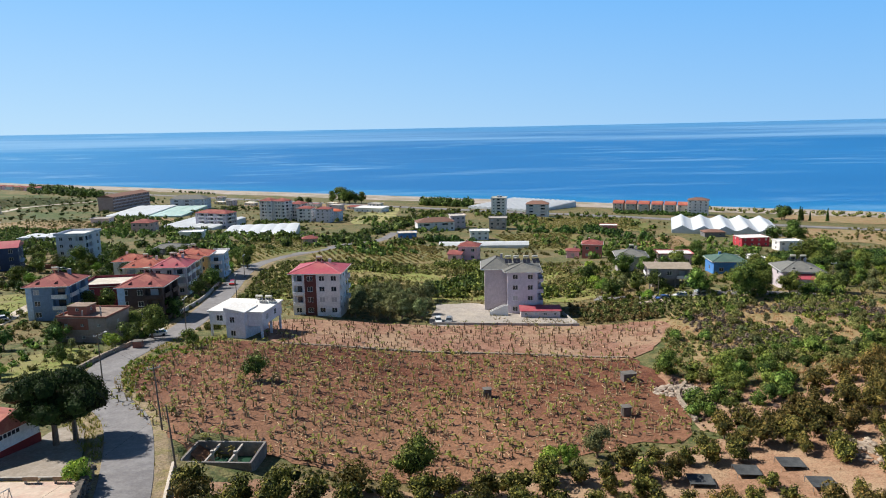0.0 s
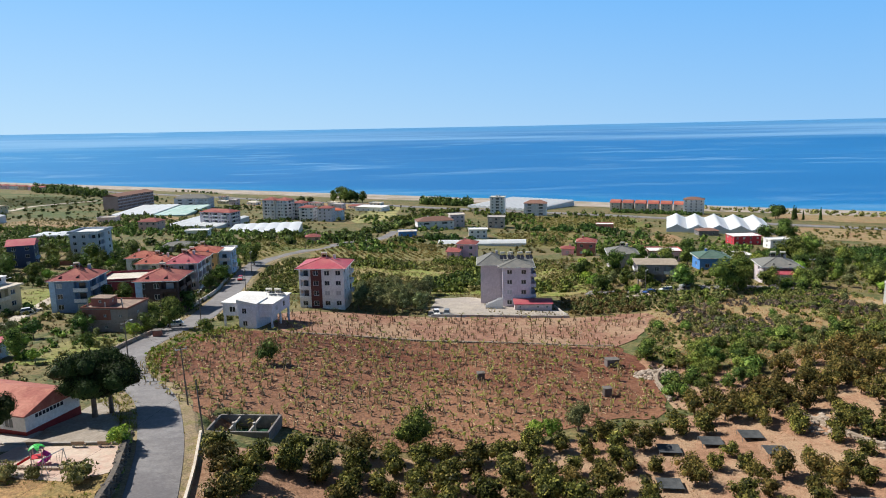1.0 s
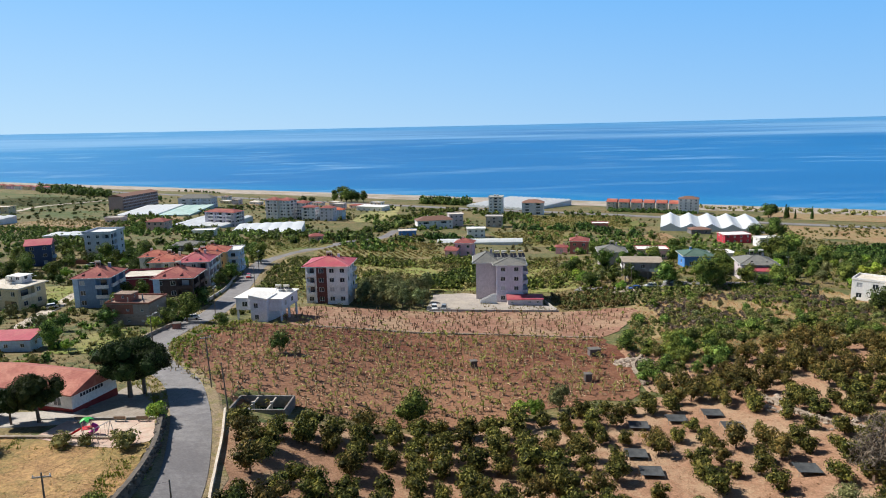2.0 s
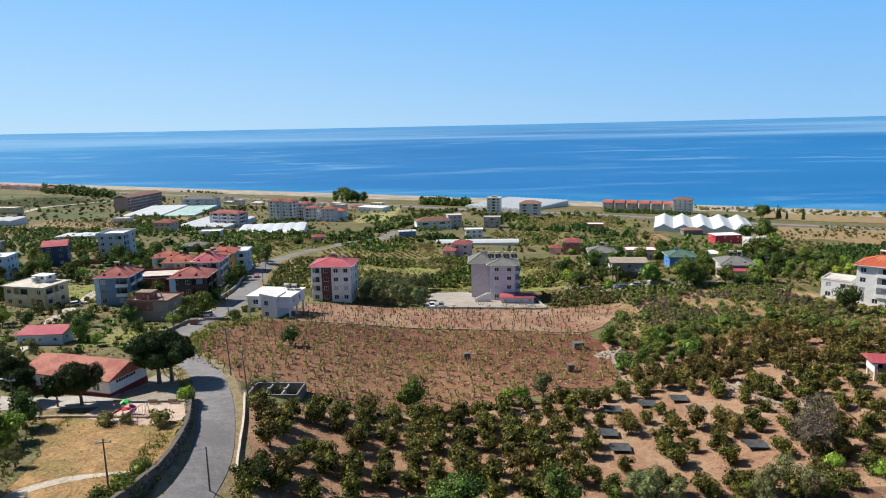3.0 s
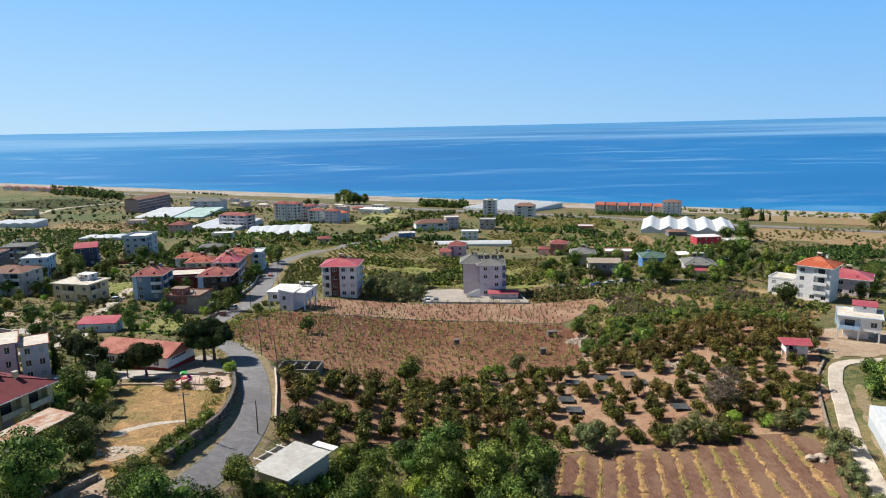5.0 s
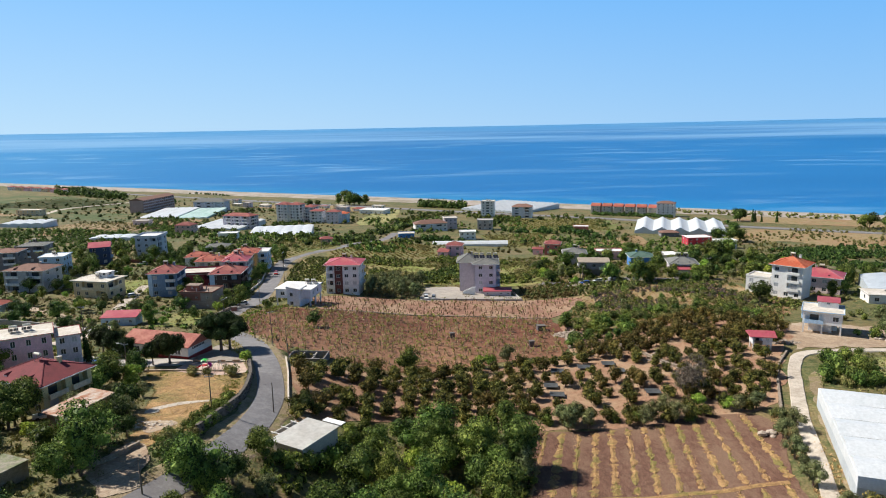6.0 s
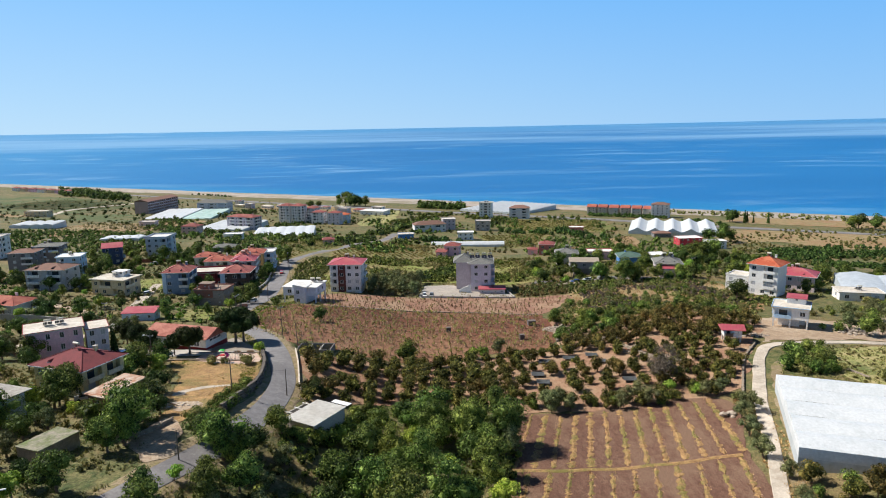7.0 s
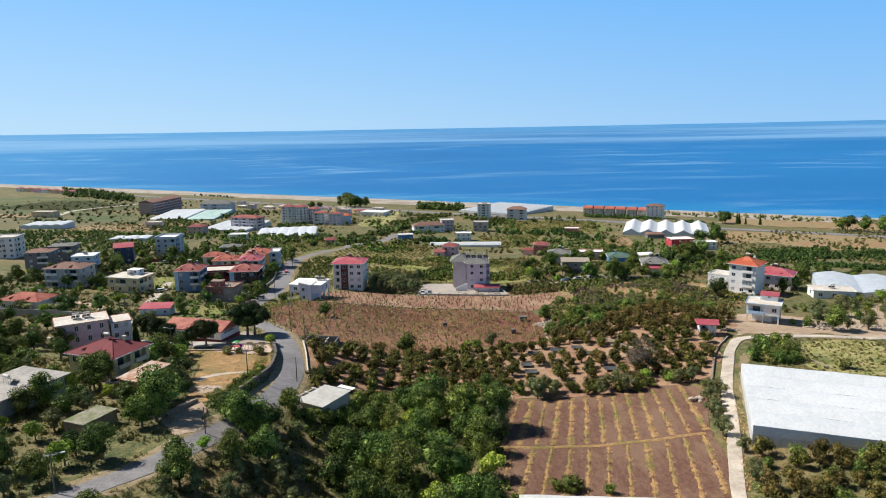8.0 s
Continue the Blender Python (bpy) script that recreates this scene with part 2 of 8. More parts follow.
M_ROOFSLAB = mat("roof_slab", (0.60, 0.55, 0.48), (0.48, 0.43, 0.36), 0.5, bump=0.01, bscale=5, col3=(0.66, 0.62, 0.57), scale3=0.2)
M_PLASTIC = mat("greenhouse_plastic", (0.62, 0.64, 0.66), (0.55, 0.58, 0.60), 0.35, fine=0.1, col3=(0.65, 0.67, 0.69), scale3=0.08, rough=0.45, bump=0.02, bscale=0.8)
M_PLASTICG = mat("grey_greenhouse_plastic", (0.50, 0.54, 0.58), (0.43, 0.47, 0.51), 0.25, rough=0.45, bump=0.02, bscale=0.8)
M_NET = mat("dark_net", (0.055, 0.06, 0.065), (0.085, 0.09, 0.095), 1.5, rough=0.7)
M_BARK = mat("bark", (0.16, 0.11, 0.08), (0.22, 0.16, 0.12), 3, bump=0.03, bscale=8)
M_METAL = mat("galvanised_metal", (0.45, 0.46, 0.47), (0.38, 0.39, 0.40), 2, rough=0.4, metal=0.7)
M_WOODPOLE = mat("weathered_pole", (0.17, 0.145, 0.12), (0.12, 0.10, 0.085), 3, bump=0.01, bscale=10)
M_SOLAR = mat("solar_panel", (0.02, 0.022, 0.03), (0.03, 0.032, 0.045), 1.0, rough=0.15, spec=0.6)
M_TANK = mat("water_tank", (0.72, 0.68, 0.58), (0.62, 0.58, 0.48), 1.0, rough=0.4)
M_TYRE = mat("tyre", (0.02, 0.02, 0.02), (0.03, 0.03, 0.03), 4)


def paint(r, g, b_):
    """Painted plaster in a colour, weathered a little."""
    c = (r, g, b_)
    return mat("plaster %.3f %.3f %.3f" % c, c, tuple(v * 0.86 for v in c), 0.5, bump=0.006, bscale=8, rough=0.75, col3=tuple(min(v * 1.06 + 0.01, 0.9) for v in c), scale3=0.15)


# ---- mesh helpers ----
def mesh_of(name, verts, faces, *mats, idx=None, smooth=False):
    me = bpy.data.meshes.new(name)
    me.from_pydata([tuple(v) for v in verts], [], [tuple(f) for f in faces])
    for m in mats:
        me.materials.append(m)
    if idx is not None:
        me.polygons.foreach_set("material_index", idx)
    if smooth:
        me.polygons.foreach_set("use_smooth", [True] * len(me.polygons))
    me.update()
    return me


def obj(name, verts, faces, *mats, parent=None, m=None, idx=None, smooth=False, label=""):
    ob = new(name, mesh_of(name, verts, faces, *mats, idx=idx, smooth=smooth))
    ob.parent = parent
    if m is not None:
        ob.matrix_basis = m
    return tagged(ob, label)


def shared(name, me, parent=None, m=None, label=""):
    ob = new(name, me)
    ob.parent = parent
    if m is not None:
        ob.matrix_basis = m
    return tagged(ob, label)


def box(x0, x1, y0, y1, z0, z1, V=None, F=None):
    """Adds a box to V, F lists."""
    V, F = ([] if V is None else V), ([] if F is None else F)
    n = len(V)
    V += [(x, y, z) for z in (z0, z1) for y in (y0, y1) for x in (x0, x1)]
    F += [(n + a, n + b_, n + c, n + d) for a, b_, c, d in ((0, 2, 3, 1), (4, 5, 7, 6), (0, 1, 5, 4), (1, 3, 7, 5), (3, 2, 6, 7), (2, 0, 4, 6))]
    return V, F


def tube(pts, radii, sides=7, V=None, F=None):
    """Adds a tapered tube through points."""
    V, F = ([] if V is None else V), ([] if F is None else F)
    n0 = len(V)
    for i, (p, r) in enumerate(zip(pts, radii)):
        a, b_ = Vector(pts[max(i - 1, 0)]), Vector(pts[min(i + 1, len(pts) - 1)])
        q = (b_ - a).to_track_quat("Z", "Y")
        for k in range(sides):
            t = 2 * math.pi * k / sides
            V.append(tuple(Vector(p) + q @ Vector((r * math.cos(t), r * math.sin(t), 0))))
    for i in range(len(pts) - 1):
        for k in range(sides):
            a, b_ = n0 + i * sides + k, n0 + i * sides + (k + 1) % sides
            F.append((a, b_, b_ + sides, a + sides))
    F.append(tuple(n0 + (len(pts) - 1) * sides + k for k in range(sides)))
    F.append(tuple(n0 + k for k in reversed(range(sides))))
    return V, F


def spline(pts, step):
    """Points at even steps on a smooth curve through pts."""
    P = [np.array(p, float) for p in pts]
    P = [2 * P[0] - P[1], *P, 2 * P[-1] - P[-2]]
    out = []
    for a, b_, c, d in zip(P, P[1:], P[2:], P[3:]):
        n = max(2, int(np.linalg.norm(c - b_) / step))
        for k in range(n):
            t = k / n
            out.append(0.5 * (2 * b_ + (c - a) * t + (2 * a - 5 * b_ + 4 * c - d) * t * t + (3 * b_ - a - 3 * c + d) * t**3))
    return np.array([*out, P[-2]])


def inside(poly, x, y):
    hit = False
    for (ax, ay), (bx, by) in zip(poly, poly[1:] + poly[:1]):
        if (ay > y) != (by > y) and x < (bx - ax) * (y - ay) / (by - ay) + ax:
            hit = not hit
    return hit


def drape(name, pts, material, lift, cell, label, category, wobble=0.0, seed=1):
    """A sheet of ground cover laid over the land within an outline, with an uneven edge."""
    rng = random.Random(seed)
    if wobble:
        ring = spline(list(pts) + [pts[0]], cell * 0.6)[:-1]
        ring = [(x + wobble * noise.noise((x * 0.21, y * 0.21, seed)) * 2, y + wobble * noise.noise((x * 0.21, y * 0.21, seed + 9)) * 2) for x, y in ring]
    else:
        ring = pts
    bm = bmesh.new()
    bm.faces.new([bm.verts.new((x, y, 0)) for x, y in ring])
    xs, ys = [p[0] for p in ring], [p[1] for p in ring]
    for lo, hi, no in ((min(xs), max(xs), (1, 0, 0)), (min(ys), max(ys), (0, 1, 0))):
        k = math.floor(lo / cell) + 1
        while k * cell < hi:
            bmesh.ops.bisect_plane(bm, geom=bm.verts[:] + bm.edges[:] + bm.faces[:], plane_co=(k * cell * no[0], k * cell * no[1], 0), plane_no=no)
            k += 1
    bmesh.ops.triangulate(bm, faces=bm.faces)
    for v in bm.verts:
        v.co.z = gz(v.co.x, v.co.y) + lift
    me = bpy.data.meshes.new(name)
    bm.normal_update()
    if bm.faces and sum(f.normal.z for f in bm.faces) < 0:
        bmesh.ops.reverse_faces(bm, faces=bm.faces)
    bm.to_mesh(me)
    bm.free()
    me.materials.append(material)
    return tagged(new(name, me), label, category, kind="structure")


def ribbon(name, pts, width, material, lift, label, category, step=3.0, shoulder=0.35, edge=0.0):
    """A road or track laid along a line over the land."""
    C = spline(pts, step)
    T = np.gradient(C, axis=0)
    Nn = np.stack([-T[:, 1], T[:, 0]], 1) / np.linalg.norm(T, axis=1)[:, None]
    k = 7
    V, F = [], []
    for i, (c, n) in enumerate(zip(C, Nn)):
        w = width if np.isscalar(width) else np.interp(i / (len(C) - 1), np.linspace(0, 1, len(width)), width)
        w = w * (1 + edge * noise.noise((c[0] * 0.15, c[1] * 0.15, 3.0)))
        row = [c + n * w * (j / (k - 1) - 0.5) for j in range(k)]
        for j, p in enumerate(row):
            z = gz(*p) + lift
            V.append((p[0], p[1], z))
    for i in range(len(C) - 1):
        for j in range(k - 1):
            a = i * k + j
            F.append((a + 1, a, a + k, a + k + 1))
    for side, out in ((0, -1), (k - 1, 1)):  # sloping shoulders
        n = len(V)
        for i in range(len(C)):
            x, y, z = V[i * k + side]
            q = (x + Nn[i][0] * out * shoulder, y + Nn[i][1] * out * shoulder)
            V += [(x, y, z), (*q, gz(*q) - 0.25)]
        for i in range(len(C) - 1):
            a = n + 2 * i
            F.append((a, a + 1, a + 3, a + 2) if out < 0 else (a + 2, a + 3, a + 1, a))
    return tagged(obj(name, V, F, material, smooth=True), label, category, kind="structure")


# ---- land and sea ----
def axis_steps(lo, hi, a, b_, fine, far):
    out, v = [], a
    while v < b_:
        out.append(v)
        v += fine
    st = fine
    while v < hi:
        out.append(v)
        st = min(st * 1.12, far)
        v += st
    out.append(hi)
    v, st = a, fine
    while v > lo:
        st = min(st * 1.12, far)
        v -= st
        out.insert(0, max(v, lo))
    return np.array(out)


gx, gy = axis_steps(-2600, 2600, -120, 160, 2.0, 60), axis_steps(-700, 2400, -30, 230, 2.0, 30)
GX, GY = np.meshgrid(gx, gy)
GZ = ground(GX, GY)
nx = len(gx)
land = obj("ground", np.stack([GX, GY, GZ], -1).reshape(-1, 3), [(j * nx + i, j * nx + i + 1, (j + 1) * nx + i + 1, (j + 1) * nx + i) for j in range(len(gy) - 1) for i in range(nx - 1)], M_LAND, smooth=True)
tagged(land, "sloping scrub land of dry grass and green weeds", "ground", kind="structure")

M_SEA = bpy.data.materials.new("sea")
M_SEA.use_nodes = True
N, L = M_SEA.node_tree.nodes, M_SEA.node_tree.links
sb = N["Principled BSDF"]
tc = N.new("ShaderNodeTexCoord")


def sea_noise(sx, sy, sc, det, rough=0.55, warp=0.0):
    mp = N.new("ShaderNodeMapping")
    mp.inputs["Scale"].default_value, mp.inputs["Rotation"].default_value = (sx, sy, 1), (0, 0, radians(-12))
    n = N.new("ShaderNodeTexNoise")
    n.inputs["Scale"].default_value, n.inputs["Detail"].default_value, n.inputs["Roughness"].default_value, n.inputs["Distortion"].default_value = sc, det, rough, warp
    L.new(tc.outputs["Object"], mp.inputs[0])
    L.new(mp.outputs[0], n.inputs["Vector"])
    return n.outputs[0]


def sea_ramp(src, a, b_, lo=0.0, hi=1.0):
    r = N.new("ShaderNodeMapRange")
    r.inputs[1].default_value, r.inputs[2].default_value, r.inputs[3].default_value, r.inputs[4].default_value = a, b_, lo, hi
    L.new(src, r.inputs[0])
    return r.outputs[0]


def sea_math(op, a, b_):
    m = N.new("ShaderNodeMath")
    m.operation = op
    for k, v in enumerate((a, b_)):
        if isinstance(v, float):
            m.inputs[k].default_value = v
        else:
            L.new(v, m.inputs[k])
    return m.outputs[0]


def sea_mix(fac, a, b_):
    m = N.new("ShaderNodeMix")
    m.data_type = "RGBA"
    L.new(fac, m.inputs["Factor"])
    for sock, v in ((m.inputs["A"], a), (m.inputs["B"], b_)):
        if isinstance(v, tuple):
            sock.default_value = v
        else:
            L.new(v, sock)
    return m.outputs["Result"]


sea_at = N.new("ShaderNodeSeparateXYZ")
L.new(tc.outputs["Object"], sea_at.inputs[0])
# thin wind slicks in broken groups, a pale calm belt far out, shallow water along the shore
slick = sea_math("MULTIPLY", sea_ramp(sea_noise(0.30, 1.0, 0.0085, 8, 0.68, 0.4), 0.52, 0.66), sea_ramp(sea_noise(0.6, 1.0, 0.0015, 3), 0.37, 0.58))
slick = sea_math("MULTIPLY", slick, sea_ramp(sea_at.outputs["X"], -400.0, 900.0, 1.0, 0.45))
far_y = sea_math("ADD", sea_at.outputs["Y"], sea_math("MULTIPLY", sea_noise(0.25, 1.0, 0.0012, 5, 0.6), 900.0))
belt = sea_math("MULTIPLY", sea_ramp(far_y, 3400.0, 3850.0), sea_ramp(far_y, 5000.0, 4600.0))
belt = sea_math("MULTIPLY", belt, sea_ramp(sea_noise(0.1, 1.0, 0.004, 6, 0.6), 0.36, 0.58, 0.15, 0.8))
shore = sea_math("ADD", sea_at.outputs["Y"], sea_math("MULTIPLY", sea_at.outputs["X"], 0.497))
shallow = sea_ramp(sea_math("ADD", shore, sea_math("MULTIPLY", sea_noise(1.0, 1.0, 0.008, 4), 90.0)), 1160.0, 1000.0, 0.0, 0.55)
deep = sea_mix(sea_ramp(sea_noise(0.4, 1.0, 0.0016, 3), 0.35, 0.65), (0.0, 0.120, 0.35, 1), (0.0, 0.145, 0.40, 1))
# sunward side painted paler: haze and glitter put into the water colour
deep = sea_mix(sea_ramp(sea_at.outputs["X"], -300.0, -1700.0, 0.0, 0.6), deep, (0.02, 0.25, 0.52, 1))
# horizon haze painted in: base colour pales with distance
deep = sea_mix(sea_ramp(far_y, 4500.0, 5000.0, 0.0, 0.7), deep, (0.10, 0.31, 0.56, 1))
deep = sea_mix(shallow, deep, (0.01, 0.25, 0.46, 1))
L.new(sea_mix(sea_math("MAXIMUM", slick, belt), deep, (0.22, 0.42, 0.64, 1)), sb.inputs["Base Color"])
sb.inputs["Roughness"].default_value, sb.inputs["Specular IOR Level"].default_value = 0.36, 0.25
bp = N.new("ShaderNodeBump")
bp.inputs["Strength"].default_value, bp.inputs["Distance"].default_value = 0.6, 0.6
L.new(sea_noise(0.5, 1.0, 0.12, 4), bp.inputs["Height"])
L.new(bp.outputs[0], sb.inputs["Normal"])

sy_ = np.concatenate([np.arange(350, 1600, 50), np.arange(1600, 4821, 70)])
sx_ = np.arange(-4400, 4401, 200)
SX, SY = np.meshgrid(sx_, sy_)
dist = np.hypot(SX * 0.35, SY)
SZ = 84.0 * np.clip((dist - 1500) / 3320, 0, None) ** 2
ns = len(sx_)
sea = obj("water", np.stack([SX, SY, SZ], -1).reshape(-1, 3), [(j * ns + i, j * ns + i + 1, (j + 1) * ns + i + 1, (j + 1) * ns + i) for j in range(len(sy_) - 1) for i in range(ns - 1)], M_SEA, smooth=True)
tagged(sea, "calm blue sea with pale wind streaks", "sea", kind="structure")

# ---- fields, soil, lawns ----
RED = [(-56, 106), (-60, 123), (-54, 147), (-36, 145.5), (-10.5, 150), (16, 149.3), (41, 146), (41, 106), (26, 99), (8, 89.5), (-10, 86.5), (-25, 88), (-35, 86)]
UPPER = [(-44, 157), (-43, 173), (-1, 176.5), (34, 177), (58, 173), (42, 146), (16, 149.3), (-10.5, 150), (-36, 145.5)]
ORCHARD = [(-31, 77), (-20, 82), (-5, 84.5), (8, 86.5), (19, 91), (38, 99), (57, 106), (68, 122), (86, 128), (106, 112), (93, 86), (82, 64), (70, 52), (24, 51), (-6, 55), (-24, 43), (-31, 60)]
PLOT = [(24, 50), (69, 50), (64, 21), (58.5, -3.5), (14, -0.8), (19, 24)]
LAWN = [(-64, 67), (-43, 67), (-38.5, 57), (-37, 44), (-38, 31), (-44, 18), (-50, 29), (-55, 50)]
drape("soil", RED, M_RED, 0.10, 4, "red-brown tilled soil of a banana field", "field", 1.0, 2)
drape("soil", UPPER, M_PALE, 0.16, 4, "pale pinkish soil of an upper field terrace", "field", 0.6, 3)
drape("soil", ORCHARD, M_ORCH, 0.10, 4, "pale reddish soil of a fruit orchard", "field", 1.2, 4)
drape("soil", PLOT, M_PLOW, 0.12, 4, "brown ploughed soil in long rows", "field", 0.5, 5)
drape("lawn", LAWN, M_STRAW, 0.12, 3, "dry golden grass with bare patches", "grass", 1.0, 6)
M_YARD = mat("dusty_yard_concrete", (0.35, 0.305, 0.26), (0.28, 0.24, 0.20), 0.5, bump=0.02, bscale=5, fine=0.2, col3=(0.26, 0.22, 0.18), scale3=0.12)
drape("pavement", [(-2, 204), (11, 205), (20, 192), (33, 188), (34, 179), (11.5, 178), (-3.5, 178)], mat("pale_yard_concrete", (0.42, 0.37, 0.315), (0.33, 0.295, 0.26), 0.4, bump=0.02, bscale=5, fine=0.2, col3=(0.33, 0.30, 0.28), scale3=0.08), 0.15, 3, "pale concrete parking yard round a block", "yard", 0.5, 7)
drape("pavement", [(-57.5, 75.5), (-45.2, 75.5), (-47.2, 82), (-51.5, 91), (-55, 93), (-57, 84)], M_YARD, 0.16, 3, "worn concrete forecourt under pines", "yard", 0.4, 74)
drape("soil", [(40, 104), (57, 106), (62, 116), (52, 127), (43, 133)], M_ORCH, 0.09, 3, "stony bare ground above the orchard", "ground", 1.5, 75)
drape("lawn", [(54, 140), (58, 178), (86, 188), (116, 184), (128, 152), (112, 128), (92, 134), (72, 140)], M_TAN, 0.08, 4, "dry tan grass on the scrub hill", "grass", 2.0, 60)
drape("lawn", [(-86, 116), (-71.5, 117), (-70.5, 134), (-84, 138)], mat("fresh_grass", (0.16, 0.20, 0.04), (0.25, 0.25, 0.07), 0.5, bump=0.25, bscale=2, fine=0.3, detail=7, col3=(0.24, 0.21, 0.09), scale3=0.1), 0.12, 3, "fresh green grass plot beside the road", "grass", 1.0, 76)
drape("lawn", [(-57, 200), (-66, 245), (-68, 288), (-20, 288), (6, 300), (44, 290), (50, 222), (36, 208), (-2, 212), (-26, 214)], mat("weedy_meadow", (0.17, 0.22, 0.045), (0.26, 0.25, 0.075), 0.3, bump=0.25, bscale=1.5, fine=0.35, detail=7, col3=(0.29, 0.215, 0.105), scale3=0.05), 0.10, 4, "green and yellow weedy meadow below the blocks", "grass", 2.0, 77)
drape("lawn", [(-150, 200), (-128, 214), (-108, 190), (-118, 176), (-142, 184)], MATS["fresh_grass"], 0.12, 3, "green and yellow grass plot in the village", "grass", 1.5, 78)
drape("lawn", [(114, 82), (137, 82), (127, 62), (119, 50), (103, 55)], M_GRASS, 0.10, 3, "yellow-green meadow grass", "grass", 1.0, 8)
drape("soil", [(99, 90), (112, 103), (130, 104), (142, 112), (178, 138), (150, 90), (124, 91)], M_DUST, 0.10, 3, "bare dusty building ground", "ground", 1.0, 9)
drape("soil", [(98, 88), (100, 104), (106, 115), (120, 119), (134, 113), (142, 104), (128, 95), (112, 95)], M_DUST, 0.09, 3, "dusty tan ground round a new house", "ground", 1.5, 81)
drape("soil", [(66.5, 10), (72.6, 24), (79.6, 43), (86.2, 59), (91, 69), (92.6, 68), (86, 52), (78, 32), (70, 12)], M_VERGE, 0.16, 2, "dusty stony strip between track and greenhouse", "ground", 0.4, 82)
drape("lawn", [(-86, 612), (-80, 692), (-62, 771), (-49, 746), (-51, 630), (-72, 589)], M_GRASS, 0.25, 12, "bright green meadow", "grass", 3, 10)
drape("crop_field", [(81, 644), (177, 648), (161, 545), (65, 543)], M_CROP, 0.25, 12, "yellow-green crop field in rows", "field", 3, 11)
drape("crop_field", [(36, 503), (102, 531), (78, 424), (50, 419)], M_CROP, 0.25, 10, "yellow-green crop field", "field", 3, 12)
drape("crop_field", [(-121, 373), (-87, 410), (-62, 357), (-72, 322), (-85, 276), (-100, 304)], M_CROP, 0.25, 8, "yellowing crop field beside the road", "field", 2, 13)
drape("crop_field", [(-64, 316), (-33, 438), (-6, 401), (2, 306), (-22, 290), (-57, 290)], M_CROP, 0.25, 8, "green crop field beside the road", "field", 2, 14)
drape("crop_field", [(105, 426), (173, 510), (161, 431), (117, 394)], M_TAN, 0.25, 8, "tan crop stubble", "field", 2, 15)
drape("dry_field", [(240, 485), (289, 556), (430, 490), (380, 420), (314, 432), (287, 473), (223, 440)], M_TAN, 0.25, 10, "tan dry field with weeds", "field", 3, 16)
drape("dry_field", [(313, 640), (371, 713), (430, 690), (560, 610), (500, 560), (346, 612)], M_TAN, 0.25, 12, "tan dry field beside the beach", "field", 3, 17)
drape("dry_field", [(-295, 416), (-320, 539), (-275, 640), (-246, 609), (-234, 435), (-271, 384)], M_TAN, 0.25, 10, "orange-tan ploughed field", "field", 3, 18)
drape("crop_field", [(-640, 800), (-560, 960), (-440, 880), (-440, 760)], M_FIELDG, 0.4, 20, "dark green field near the shore", "field", 5, 70)
drape("crop_field", [(-420, 560), (-430, 680), (-350, 700), (-330, 600)], M_FIELDG, 0.3, 14, "dark green field on the plain", "field", 4, 71)
drape("crop_field", [(-520, 600), (-560, 740), (-470, 700), (-450, 580)], M_TAN, 0.3, 14, "tan field on the plain", "field", 4, 72)
drape("crop_field", [(-250, 800), (-180, 860), (-60, 800), (-90, 740)], M_TAN, 0.3, 14, "tan ground behind the beach", "field", 4, 73)
drape("crop_field", [(-760, 1000), (-645, 1018), (-450, 879), (-445, 691), (-600, 760)], M_FIELDG, 0.4, 20, "flat green fields near the shore", "field", 5, 19)
ribbon("beach", [(x, 969 - 0.497 * x - 40) for x in range(-2300, 1400, 60)], 96, M_SAND, 0.35, "pale sand and shingle beach", "beach", 30, edge=0.35)

# ---- roads ----
ROAD = [(-66, -50), (-50, -21), (-42.5, -11), (-37, 2), (-33.5, 13), (-31.5, 25), (-30.5, 37), (-31.5, 52), (-35.5, 67), (-40.3, 80), (-47.6, 95), (-57.5, 108), (-64.5, 124), (-65.5, 141), (-64.5, 163), (-70, 205), (-79, 262), (-77, 300), (-61, 353), (-43, 470), (-38, 520)]
ribbon("verge", ROAD, [8.6, 8.6, 9.0, 9.6, 9.4, 9.4, 9.8, 10.4, 10, 9, 9, 9, 9], M_VERGE, 0.13, "dusty weedy road verge", "verge", 2.5, 1.2, 0.35)
ribbon("road", ROAD, [5.0, 5.0, 5.4, 6.2, 6.6, 6.6, 6.8, 7.5, 7.0, 6.5, 6.5, 6.5, 6.5], M_ROAD, 0.20, "worn grey asphalt road", "road", 2.5)
ribbon("road", [(-660, 1150), (-453, 1024), (-230, 891), (-56, 789), (60, 722), (170, 668), (281, 590), (421, 515), (620, 405)], 16, M_ROAD, 0.45, "grey coastal highway", "road", 12)
ribbon("path", [(55, -22), (60.0, -2), (69.4, 23), (76.6, 44), (83.0, 59), (91.2, 76), (100, 85.5), (123, 88), (142, 86), (190, 92)], [2.4, 2.5, 2.7, 2.8, 2.7, 2.7, 2.8], M_TRACK, 0.22, "pale gravel track", "track", 2, edge=0.2)
ribbon("path", [(-140, 66), (-123, 78), (-112, 87), (-99, 100), (-97, 115), (-106, 139), (-121, 197)], 3.6, M_TRACK, 0.2, "dusty village lane", "track", 3, edge=0.2)
ribbon("path", [(-121, 122), (-112, 118), (-102, 113), (-97, 110)], 4.2, M_CONC, 0.24, "pale concrete village lane", "track", 2)
ribbon("path", [(-143, 149), (-127, 139), (-118, 130)], 3.4, M_DUST, 0.24, "dusty track on a village plot", "track", 2, edge=0.3)
